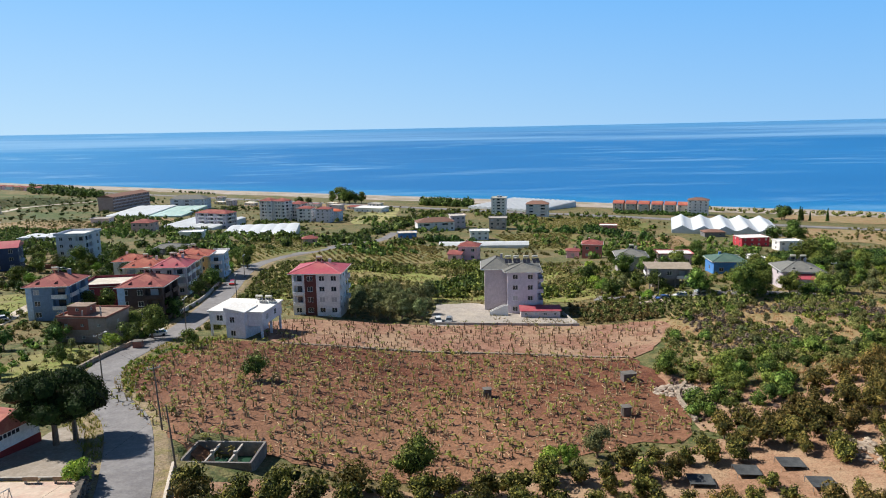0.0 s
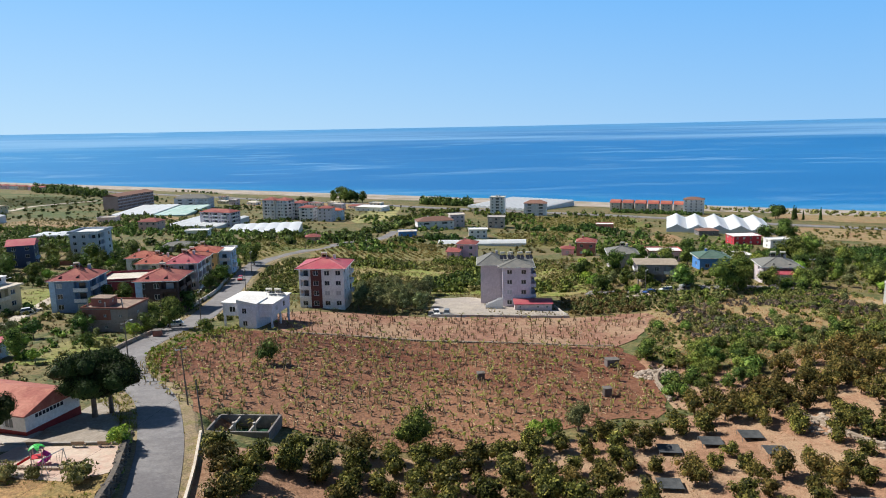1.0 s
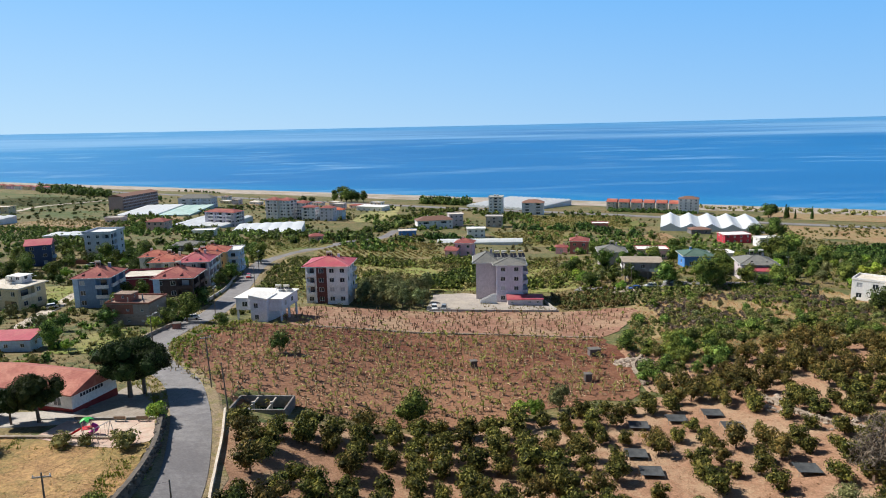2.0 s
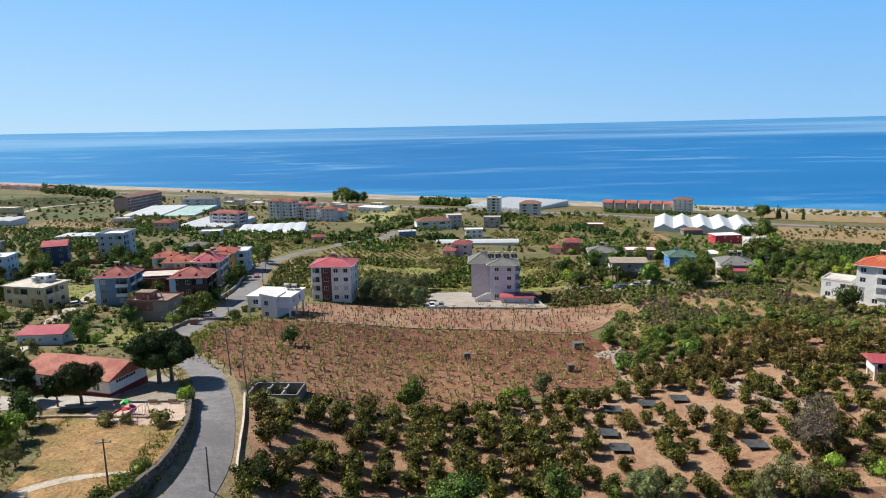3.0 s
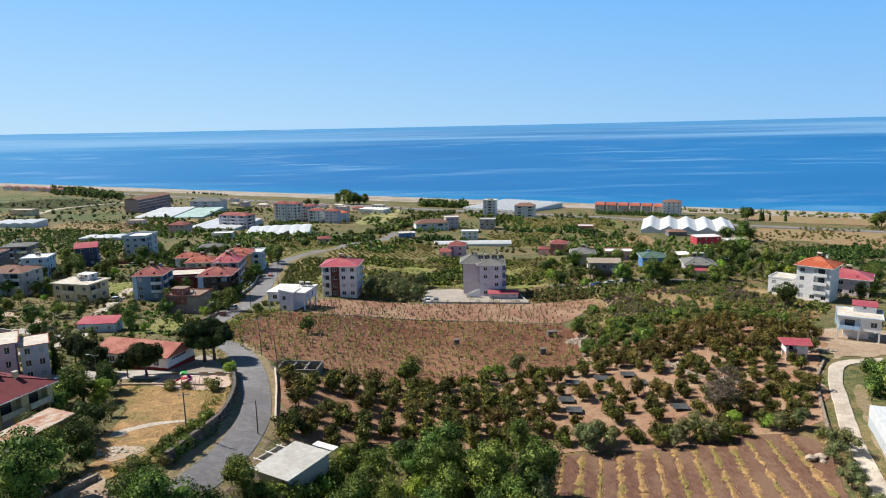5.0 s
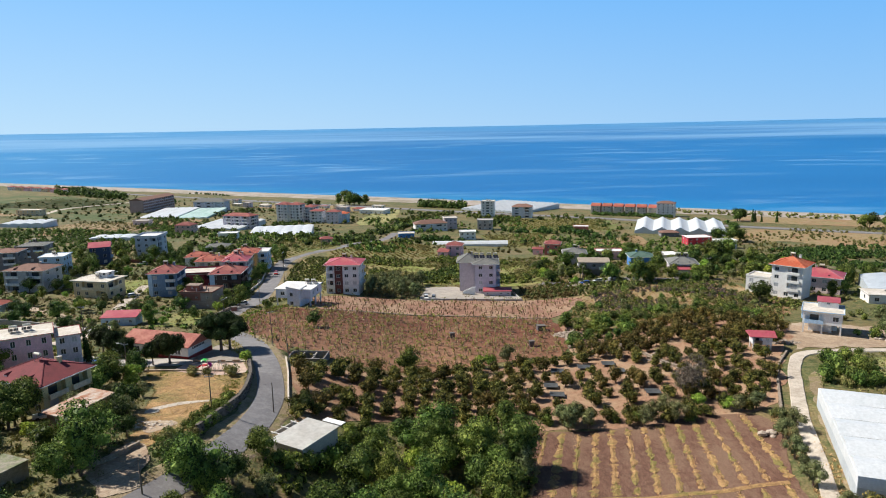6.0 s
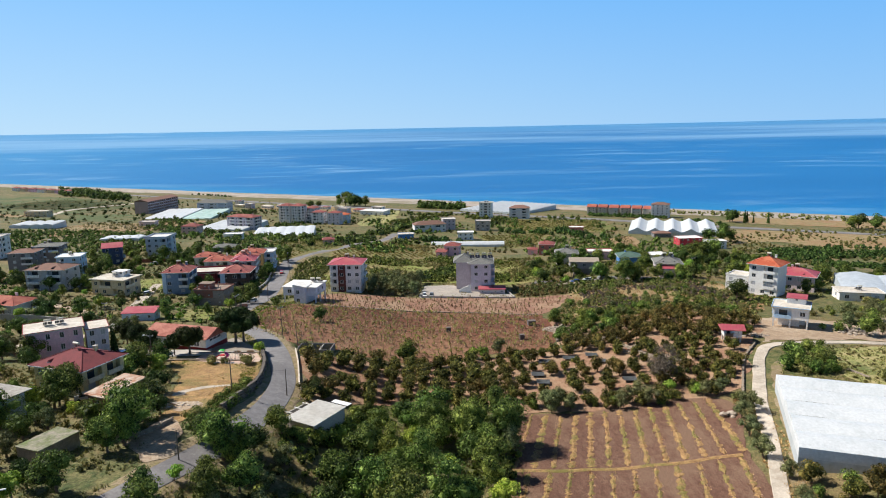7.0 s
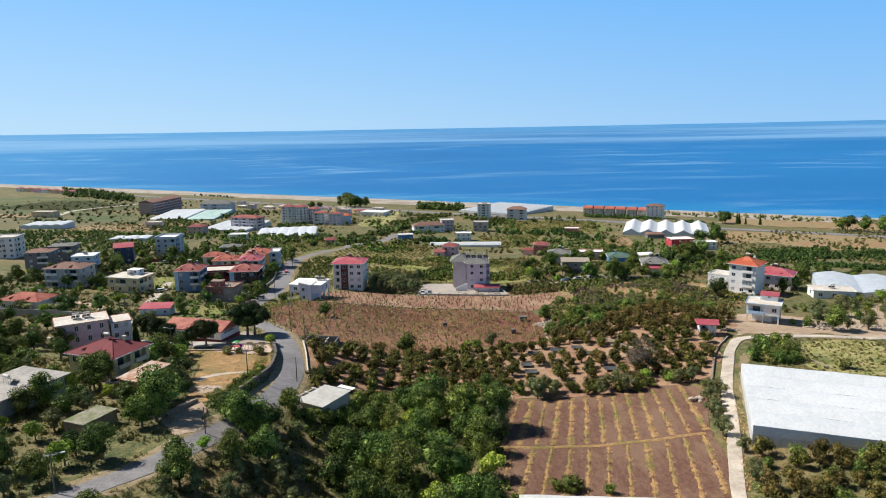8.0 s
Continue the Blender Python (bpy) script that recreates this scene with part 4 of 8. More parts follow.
house("house", "white villa with small orange roof", -118, 250, 11, 9, 6, 2, OFFW, "hip", M_TERRA, 2, 2, 2, rise=2.0, group="red-roofed houses")
house("apartment_building", "pale blue narrow block with stacked balconies", -84.5, 248, 5, 10, 6, 3, LBLUE, "flat", M_WHITE, 1, 2, 1, balconies=[("r", 3, k, 4, 1.3) for k in (1, 2)] + [("f", 2.5, k, 4, 1.2) for k in (1, 2)], trim=OFFW, category="apartment building")
house("apartment_building", "bare grey four-storey block with terrace roof", -156.5, 282, 12, 13, 0, 4, paint(0.50, 0.54, 0.60), "flat", M_WHITE, 3, 3, 0, win=(1.5, 1.4), parapet=0.9, loggias=[("r", 1.0, 6.0, k) for k in (1, 2, 3)] + [("f", 8.4, 11.4, 3)], category="apartment building")
house("house", "navy three-storey house with crimson gabled roof", -172, 262, 9.5, 11, 22, 3, NAVY, "gable_x", M_CRIM, 2, 2, 1, rise=2.0, balconies=[("r", 4, 1, 4, 1.2)], trim=LBLUE)
house("house", "cream three-storey house with flat terrace roof", -129, 168.5, 15, 10, -14, 2, CREAM, "flat", M_ROOFSLAB, 4, 2, 2, h=3.2, over=0.8, heaters=1, parapet=0.15, loggias=[("f", 4.0, 9.0, 1), ("f", 10.0, 14.2, 0), ("r", 1.0, 6.0, 1)], trim=paint(0.72, 0.64, 0.50))
house("roof_room", "small white roof room on a terrace", -127, 174, 5, 4, -14, 1, M_WHITE, "flat", M_WHITE, 2, 1, 1, h=2.0, win=(1.2, 1.0), z=gz(-129, 168.5) + 6.5, over=0.3, parapet=0, category="roof room")
house("house", "grey three-storey house with brown tiled roof", -161, 180, 16.5, 12, -4, 3, paint(0.46, 0.44, 0.44), "hip", M_BROWNROOF, 4, 2, 1, h=2.9, rise=1.8, loggias=[("f", 1.0, 6.0, k) for k in (0, 1, 2)] + [("f", 9.6, 15.4, k) for k in (1, 2)], trim=OFFW)
house("house", "dark grey three-storey house with brown roof", -207, 239, 12.5, 11, 8, 3, DKGREY, "hip", M_BROWNROOF, 2, 2, 1, rise=1.4, loggias=[("f", 6.4, 11.6, k) for k in (1, 2)], trim=OFFW)
house("house", "dark modern three-storey house with grey roof", -209, 265, 13, 11, 8, 3, DKGREY, "hip", M_GREYROOF, 3, 2, 1, rise=1.2, loggias=[("f", 1.0, 6.0, k) for k in (1, 2)] + [("f", 7.6, 12.2, 2)], trim=LBLUE, heaters=1)
house("house", "pale blue three-storey house with flat white roof", -175, 224, 10.5, 10, 10, 3, LBLUE, "flat", M_WHITE, 2, 3, 1, over=0.5, parapet=0.2, heaters=1)
house("apartment_building", "white block of flats with stacked balconies", -248, 276, 12, 12, 5, 4, M_WHITE, "flat", M_ROOFSLAB, 3, 3, 1, balconies=[("f", 4, k, 5, 1.2) for k in (1, 2, 3)] + [("r", 5, k, 5, 1.2) for k in (1, 2, 3)], category="apartment building")
house("house", "white bungalow with orange hipped roof", -150, 130, 17, 11, -12, 1, OFFW, "hip", M_TERRA, 4, 2, 1, h=3.6, rise=2.0)
house("house", "pink house with stepped roofs and dark red trim", -93.2, 68.6, 12.6, 9.5, 31, 3, PINK, "flat", M_ROOFSLAB, 4, 2, 2, h=3.1, win=(1.0, 1.5), over=0.7, parapet=0.12, heaters=2, trim=paint(0.25, 0.05, 0.05), loggias=[("l", 1.0, 5.0, 1), ("l", 1.0, 5.0, 2), ("f", 0.6, 3.2, 0)], z=61.8)
house("house", "pale white-pink wing of a pink house with flat roof", -84.9, 73.6, 5.2, 8, 31, 3, paint(0.66, 0.62, 0.68), "flat", M_ROOFSLAB, 2, 2, 0, h=2.7, win=(1.1, 1.4), over=0.4, parapet=0.12, trim=paint(0.25, 0.05, 0.05), z=61.8)
house("house", "yellow two-storey house with maroon hipped roof", -75, 37.5, 13.5, 11, -20, 2, YEL, "hip", mat("maroon_tile_roof", (0.20, 0.045, 0.05), (0.16, 0.04, 0.045), 0.7, bump=0.03, bscale=4), 4, 3, 2, rise=2.3, over=0.8, heaters=1, loggias=[("r", 1.2, 5.0, 0), ("r", 1.2, 5.0, 1), ("r", 6.4, 10.0, 0), ("r", 6.4, 10.0, 1)], trim=paint(0.66, 0.6, 0.45))
house("house", "small white cottage with crimson sheet roof", -94.5, 118, 10.5, 5, 3, 1, LBLUE, "shed", M_CRIM, 3, 1, 1, h=2.6, rise=0.9, over=0.3, win=(0.9, 0.9))
house("shed", "low brown shed with rusty sheet roof", -62.4, 28.2, 5.0, 9.0, -24, 1, paint(0.30, 0.17, 0.12), "shed", mat("rusty_sheet", (0.33, 0.14, 0.08), (0.46, 0.33, 0.25), 0.35, bump=0.02, bscale=4, col3=(0.52, 0.46, 0.40), scale3=0.2), 1, 1, 1, h=2.6, rise=0.8, win=(0.9, 0.8), category="shed")
house("house", "low house with weathered concrete roof slab", -84.6, 12, 12, 15, -20, 1, paint(0.42, 0.46, 0.50), "flat", mat("weathered_roof_slab", (0.36, 0.34, 0.31), (0.27, 0.25, 0.23), 0.4, bump=0.02, bscale=4, fine=0.25, col3=(0.42, 0.40, 0.37), scale3=0.15), 4, 5, 1, h=3.8, over=1.0, parapet=0.0, heaters=1)
house("shed", "old stone shed with mossy flat roof", -60.6, 2.6, 5.0, 7.5, -22, 1, M_STONE, "flat", mat("mossy_roof", (0.30, 0.27, 0.22), (0.13, 0.16, 0.06), 0.4, bump=0.05, bscale=3, fine=0.3), 0, 0, 0, h=2.4, over=0.15, parapet=0, category="shed")
# mid-distance
house("house", "small bright blue house with low roof", -26, 479, 13, 9, 5, 1, SKYB, "flat", M_ROOFSLAB, 3, 1, 1, h=4.0, parapet=0.2)
house("house", "broad white villa with brown tiled roof", -6, 540, 30, 14, 12, 2, OFFW, "hip", M_BROWNROOF, 7, 3, 2, h=3.4, rise=3.0, loggias=[("f", 3.0, 12.0, 1), ("f", 18.0, 27.0, 1), ("f", 11.0, 19.0, 0)], trim=M_WHITE)
house("apartment_building", "grey-lilac block behind a villa", 12, 560, 12, 12, 8, 3, LILAC, "flat", M_ROOFSLAB, 3, 3, 2, h=3.4, category="apartment building")
house("house", "white cube house with flat roof", 25, 474, 13, 9, 0, 2, M_WHITE, "flat", M_WHITE, 3, 2, 2, h=3.1)
house("house", "pink house with stepped red roofs", 11, 312, 9, 8, -12, 2, PINK, "hip", M_TILE, 2, 2, 2, h=3.2, rise=1.8)
house("house", "low pink annexe with a red roof", 4.5, 308, 6, 6, -12, 1, PINK, "shed", M_TILE, 1, 1, 1, rise=0.8)
house("house", "rose-red house with red tiled roof", 70, 318, 9, 9, -14, 2, ROSE, "hip", M_TILE, 2, 2, 2, h=3.3, rise=1.8)
house("house", "pink annexe with terrace", 62.5, 326, 6, 6, -10, 1, PINK, "hip", M_TILE, 1, 1, 1, h=3.4, rise=1)
house("house", "lilac house with grey tent-shaped roof", 71, 253, 10.5, 10, -8, 2, LILAC, "hip", M_GREYROOF, 2, 2, 2, h=2.8, rise=2.2, over=1.0, heaters=1)
house("house", "grey two-storey house with pale flat roof and dark open ground floor", 72, 213.5, 12.5, 10, -8, 2, paint(0.33, 0.30, 0.31), "gable_x", mat("pale_brown_roof", (0.36, 0.30, 0.24), (0.30, 0.25, 0.20), 0.5, bump=0.02, bscale=5), 3, 2, 2, h=3.1, rise=1.0, over=0.7, open_ground=True, loggias=[("f", 8.6, 12.0, 1), ("l", 1.0, 5.5, 1)], trim=OFFW)
house("house", "pink house with flat white roof and red parapet", 91, 263, 13, 9, -6, 1, PINK, "flat", M_WHITE, 3, 2, 1, h=4.0, over=0.4, trim=ROSE)
house("house", "bright blue house with dark green roof", 98.5, 231, 10.5, 10, -5, 1, SKYB, "hip", M_GREENROOF, 2, 1, 1, h=4.4, rise=2.0, over=0.8)
house("shed", "low white flat-roofed shed", 122, 266, 12, 8, 5, 1, M_WHITE, "flat", M_WHITE, 1, 1, 1, h=3.0, parapet=0, category="shed")
house("house", "lilac house with grey roof and red porch roof", 106.6, 198.5, 10.8, 11, -10, 2, LILAC, "hip", M_GREYROOF, 3, 2, 1, h=2.9, rise=2.4, over=0.9, heaters=2)
house("porch", "red sheet porch roof on a lilac house front", 105.4, 195.9, 7, 2.2, -10, 1, LILAC, "shed", M_CRIM, 2, 0, 0, h=4.0, rise=1.0, over=0.3, z=gz(106.6, 198.5) - 0.1, category="porch")
house("house", "bright red house with flat white roof", 208, 449, 19, 12, 4, 2, paint(0.52, 0.05, 0.07), "flat", M_WHITE, 4, 2, 2, h=3.0, over=0.5, parapet=0.1)
house("house", "small white house with flat roof", 221, 428, 15, 9, 4, 2, OFFW, "flat", M_WHITE, 3, 2, 1, h=2.9, over=0.4)
house("apartment_building", "white four-storey house with orange hipped roof", 128.6, 156, 10.5, 10, -44, 4, M_WHITE, "hip", M_ORANGE, 3, 2, 2, h=3.0, rise=2.6, over=0.9, heaters=1, loggias=[("f", 5.4, 9.4, k) for k in (1, 2, 3)] + [("l", 1.0, 5.0, 3)], category="apartment building")
house("house", "white annexe with pale terrace roof", 122.6, 166, 8, 8, -44, 2, M_WHITE, "flat", M_ROOFSLAB, 2, 1, 1, h=3.0, over=0.1)
house("house", "pale pink two-storey house with crimson hipped roof", 146, 166, 14, 11, -34, 2, paint(0.72, 0.58, 0.58), "hip", M_CRIM, 4, 3, 2, h=3.1, rise=2.3, over=0.9, heaters=1)
house("house", "white house with pale flat roof on posts", 113.2, 104.5, 10, 9.5, -30, 2, M_WHITE, "flat", M_ROOFSLAB, 3, 2, 2, h=3.2, over=0.5, parapet=0.2, open_ground=True, loggias=[("f", 0.6, 5.2, 1), ("l", 1.0, 5.0, 1)], trim=paint(0.45, 0.62, 0.80))
house("roof_room", "white stair room with a red-edged roof", 117.2, 109, 5.4, 4.2, -30, 1, M_WHITE, "shed", M_CRIM, 1, 0, 0, h=1.6, rise=0.5, over=0.3, z=gz(113.6, 103.5) + 6.5, win=(0.8, 0.6), category="roof room")
house("shed", "small hut with crimson gabled roof on stilts", 88.8, 88.4, 4.8, 4.2, -12, 2, OFFW, "gable_x", M_CRIM, 2, 1, 1, h=1.95, rise=1.0, over=0.9, win=(0.8, 0.7), open_ground=True, loggias=[("f", 0.5, 2.2, 1)], trim=M_BARK, category="hut")
house("house", "low white farmhouse with pale roof", 161, 146, 15, 9, -14, 1, OFFW, "flat", M_ROOFSLAB, 3, 2, 1, h=3.2, over=0.4, heaters=1, parapet=0.1)
house("roof_room", "raw brick room on an unfinished roof", -82.5, 148.2, 4.6, 3.4, -6, 1, BRICK, "flat", MATS["raw_roof_concrete"], 1, 1, 0, h=2.0, win=(0.8, 0.7), over=0.15, parapet=0, z=gz(-80.5, 146) + 5.6, category="roof room")
for k in range(5):  # bare columns on the unfinished roof
    V, F = box(-0.12, 0.12, -0.12, 0.12, 0, 1.5)
    column = obj("roof_column", V, F, M_CONC, m=pose(-85 + 2.2 * k, 147.2 + (k % 2) * 4 - 0.25 * k, gz(-80.5, 146) + 5.65))
    tagged(column, "bare concrete column stub on an unfinished roof", "column", "roof columns")
# the far village and the shore
house("apartment_building", "white block of flats with red roofs", -186, 541, 30, 13, -20, 4, paint(0.50, 0.46, 0.52), "hip", M_TILE, 7, 3, 2, rise=2.2, loggias=[("f", 3.4 + 9 * i, 8.4 + 9 * i, k) for i in range(3) for k in (1, 2, 3)] + [("r", 3, 9, k) for k in (1, 2, 3)], trim=M_WHITE, group="flats near the shore", category="apartment building")
for fx, fy, fw, fs in ((-163, 622, 13, 6), (-150, 619, 13, 6), (-137, 628, 12, 5)):
    house("apartment_building", "pale six-storey flats with red roofs", fx, fy, fw, 12, -20, fs, OFFW, "hip", M_TILE, 3, 3, 2, rise=2.5, loggias=[("f", 0.8, 4.8, k) for k in range(1, fs)] + [("f", fw - 4.8, fw - 0.8, k) for k in range(1, fs)] + [("r", 2, 9, k) for k in range(1, fs)], trim=M_WHITE, group="flats near the shore", category="apartment building")
house("apartment_building", "white four-storey flats with red roof", -126, 612, 14, 10, -12, 4, OFFW, "hip", M_TILE, 3, 3, 2, rise=2, loggias=[("f", 1.0, 6.0, k) for k in (1, 2, 3)], trim=M_WHITE, group="flats near the shore", category="apartment building")
house("house", "white two-storey house with red roof", -108, 605, 13, 10, -12, 4, paint(0.62, 0.60, 0.66), "hip", M_TILE, 3, 2, 2, rise=2, group="flats near the shore")
house("house", "pale blue house with orange roof", -101, 620, 12, 9, -12, 3, LBLUE, "hip", M_ORANGE, 2, 2, 2, rise=2)
house("shop", "low white hall with flat roof", -80, 713, 32, 18, -24, 1, M_WHITE, "flat", M_WHITE, 5, 2, 2, h=4.5, parapet=0.1, category="hall")
house("apartment_building", "white six-storey flats with stacked balconies", 54, 668, 14, 12, -12, 6, M_WHITE, "flat", M_ROOFSLAB, 3, 3, 2, loggias=[("f", 4.0, 10.0, k) for k in range(1, 6)], trim=M_WHITE, heaters=2, category="apartment building")
house("apartment_building", "white five-storey flats with dark roof frames", 92, 668, 22, 12, -12, 4, OFFW, "hip", M_BROWNROOF, 4, 2, 2, rise=3, loggias=[("f", 1.5, 9.0, k) for k in range(0, 4)] + [("f", 12.5, 20.5, k) for k in range(0, 4)], category="apartment building")
house("apartment_building", "unfinished grey concrete block", 44, 552, 14, 12, -6, 3, M_CONC, "flat", M_CONC, 3, 2, 2, win=(2.0, 1.6), category="apartment building")
house("apartment_building", "white hotel block with brown roof", 258, 688, 20, 14, -22, 5, OFFW, "hip", M_BROWNROOF, 4, 3, 2, rise=2.4, balconies=[("f", 5 * i + 2.5, k, 3.6, 1.2) for i in range(4) for k in range(1, 5)], category="hotel")
for k in range(6):
    house("row_house", "cream terraced house with orange tiled roof", 187 + 12.2 * k, 728 - 5.2 * k, 10.6, 13, -24, 3, paint(0.60, 0.53, 0.45), "gable_x", M_TERRA, 2, 0, 0, rise=3.0, over=0.5, group="terraced row near the shore")
house("hotel", "long brown five-storey hotel with stepped red roof", -343, 750, 64, 18, 79, 5, paint(0.38, 0.28, 0.26), "gable_x", M_BROWNROOF, 14, 3, 3, h=3.3, rise=2.5, loggias=[("f", 4.5 * i + 0.6, 4.5 * i + 4.0, k) for i in range(14) for k in range(1, 5)], trim=paint(0.50, 0.47, 0.50), category="hotel")
house("hall", "pale hall with grey arched roof", -285, 757, 40, 16, -6, 3, paint(0.60, 0.62, 0.68), "hip", M_GREYROOF, 9, 3, 2, h=3.6, rise=4, loggias=[("f", 2.0 + 12.6 * i, 10.5 + 12.6 * i, k) for i in range(3) for k in (0, 1, 2)], category="hall")
house("house", "small house with red hipped roof", -194, 432, 13, 10, -10, 2, paint(0.55, 0.40, 0.36), "hip", M_TILE, 3, 2, 2, rise=2)
house("house", "white bungalow with flat roof", -148, 394, 13, 8, 5, 1, M_WHITE, "flat", M_WHITE, 3, 1, 1, h=3.4)
house("house", "low house with dark grey roof", -128, 312, 13, 9, 5, 1, DKGREY, "hip", M_GREYROOF, 2, 1, 1, rise=1.4)
house("house", "pale flat-roofed house in the tan field", -270, 531, 14, 9, 0, 1, LILAC, "flat", M_ROOFSLAB, 3, 1, 1, h=4.2)
house("house", "small pinkish farmhouse with red roof", -75.5, 379, 8, 6, 10, 1, paint(0.50, 0.36, 0.32), "hip", M_TILE, 2, 1, 1, rise=1.4)
house("house", "small red-walled house with white roof", 133, 545, 13, 9, -10, 1, ROSE, "flat", M_WHITE, 2, 1, 1, h=3.8)
house("house", "cream farmhouse among trees", -446, 652, 26, 12, -5, 2, CREAM, "flat", M_ROOFSLAB, 5, 2, 2)
SHORE = random.Random(9)
for k in range(14):
    house("house", "small pale building among the beach plots", -300 + 17 * k + SHORE.uniform(-5, 5), 842 - 8.4 * k + SHORE.uniform(-30, 30), SHORE.uniform(9, 16), 8, -25, SHORE.choice((1, 1, 2)), (OFFW, M_WHITE, CREAM, LILAC)[k % 4], SHORE.choice(("flat", "hip", "flat")), SHORE.choice((M_ROOFSLAB, M_WHITE, M_TILE)), 3, 1, 1, rise=1.5, group="buildings behind the beach")
for k in range(7):
    house("house", "low shore house with red roof", -800 + 24 * k, 1185 - 14 * k, 16, 10, -25, 2, (OFFW, CREAM, PINK)[k % 3], "hip", M_TILE, 3, 1, 1, rise=2, group="houses on the shore")
house("house", "dark low house with water tanks", 202, 502, 15, 10, -2, 1, DKGREY, "hip", M_BROWNROOF, 2, 1, 1, rise=1.6, h=3.6)

# ---- greenhouses ----
def greenhouse(label, x, y, rot, spans, span, length, wall_h, rise, plastic=None, base=None, seg=8, group="", sharp=1.0, tent=False):
    """Plastic tunnels side by side. (x, y): the front left corner; the spans lie side by side along x, the tunnels run along y, before the turn."""
    root = tagged(new("greenhouse"), label, "greenhouse", group)
    c, s = math.cos(radians(rot)), math.sin(radians(rot))
    W = spans * span
    pts = [(x + c * a - s * b_, y + s * a + c * b_) for a, b_ in ((0, 0), (W, 0), (W, length), (0, length))]
    zs = [gz(*p) for p in pts]
    z = sum(zs) / 4
    foot = min(zs) - z - 0.5
    root.matrix_basis = pose(x, y, z, 0, 0, rot)
    plastic = plastic or M_PLASTIC

    def arch(t):
        return (1 - abs(2 * t - 1)) ** 1.35 if tent else math.sin(math.pi * t) ** sharp

    for k in range(spans):
        V, F = [], []
        rows = max(3, int(length / 5))
        for j in range(rows + 1):
            for i in range(seg + 1):
                t = i / seg
                sag = 0.06 * math.sin(j * 2.1 + k) if 0 < j < rows else 0
                V.append((k * span + span * t, length * j / rows, wall_h + rise * arch(t) + sag))
        for j in range(rows):
            for i in range(seg):
                a = j * (seg + 1) + i
                F.append((a, a + 1, a + seg + 2, a + seg + 1))
        obj("tunnel_roof", V, F, plastic, parent=root, smooth=True)
        for yy in (0.0, length):
            V = [(k * span, yy, wall_h), *((k * span + span * i / seg, yy, wall_h + rise * arch(i / seg)) for i in range(1, seg)), (k * span + span, yy, wall_h)]
            obj("tunnel_end", V, [tuple(range(len(V)))], plastic, parent=root)
    low = wall_h * 0.45
    for side in (0, 1, 2, 3):
        for z0, z1, mt, nm in ((foot, low, base or plastic, "skirt"), (low, wall_h, plastic, "side_sheet")):
            q = {0: (0, W, -0.05, 0.0), 1: (0, W, length, length + 0.05), 2: (-0.05, 0.0, 0, length), 3: (W, W + 0.05, 0, length)}[side]
            V, F = box(*q, z0, z1)
            obj(nm, V, F, mt, parent=root)
    return root


# ---- plants ----
def ico(sub):
    bm = bmesh.new()
    bmesh.ops.create_icosphere(bm, subdivisions=sub, radius=1)
    V = np.array([v.co[:] for v in bm.verts])
    F = np.array([[v.index for v in f.verts] for f in bm.faces])
    bm.free()
    return V, F


ICO1, ICO2 = ico(1), ico(2)


def lobes_in(rng, n, rx, rz, r0, r1, base):
    """Round masses of a crown, packed in an ellipsoid above base."""
    out = [(0.0, 0.0, base + rz * 0.9, r1)]
    while len(out) < n:
        a, q, h = rng.uniform(0, 2 * math.pi), math.sqrt(rng.uniform(0, 1)), rng.uniform(-1, 1)
        k = math.sqrt(max(0.0, 1 - h * h))
        out.append((rx * q * k * math.cos(a), rx * q * k * math.sin(a), base + rz + rz * h * 0.85, rng.uniform(r0, r1)))
    return out


def foliage(rng, lobes, n, size, aspect=2.0, core=0.82, droop=0.35, fill=ICO1):
    """Leaves over the masses, and an uneven inner mass that stops the light. Returns corners and faces."""
    V, F, count = [], [], 0
    w = np.array([l[3] ** 2 for l in lobes])
    g = np.random.default_rng(rng.randrange(10**6))
    pick = g.choice(len(lobes), n, p=w / w.sum())
    L = np.array(lobes)[pick]
    d = g.normal(size=(n, 3))
    d[:, 2] = np.where(d[:, 2] < -0.6, -d[:, 2], d[:, 2])
    d /= np.linalg.norm(d, axis=1)[:, None]
    p = L[:, :3] + d * L[:, 3:] * g.uniform(0.78, 1.12, (n, 1))
    nrm = d + g.normal(size=(n, 3)) * 0.55
    nrm /= np.linalg.norm(nrm, axis=1)[:, None]
    t = np.cross(nrm, g.normal(size=(n, 3)))
    t[:, 2] -= droop
    t /= np.linalg.norm(t, axis=1)[:, None]
    b_ = np.cross(nrm, t)
    s = size * g.uniform(0.6, 1.35, (n, 1))
    quad = np.stack([p - t * s * 0.5, p + b_ * s * 0.5 / aspect + nrm * s * 0.1, p + t * s * 0.5, p - b_ * s * 0.5 / aspect + nrm * s * 0.1], 1)
    V = quad.reshape(-1, 3)
    F = np.arange(4 * n).reshape(-1, 4)
    cv, cf = fill
    CV, CF, k = [], [], len(V)
    for lx, ly, lz, r in lobes:
        CV.append(np.array([lx, ly, lz]) + cv * r * core * g.uniform(0.75, 1.15, (len(cv), 1)))
        CF += (cf + k).tolist()
        k += len(cv)
    return np.concatenate([V, *CV]), F.tolist() + CF


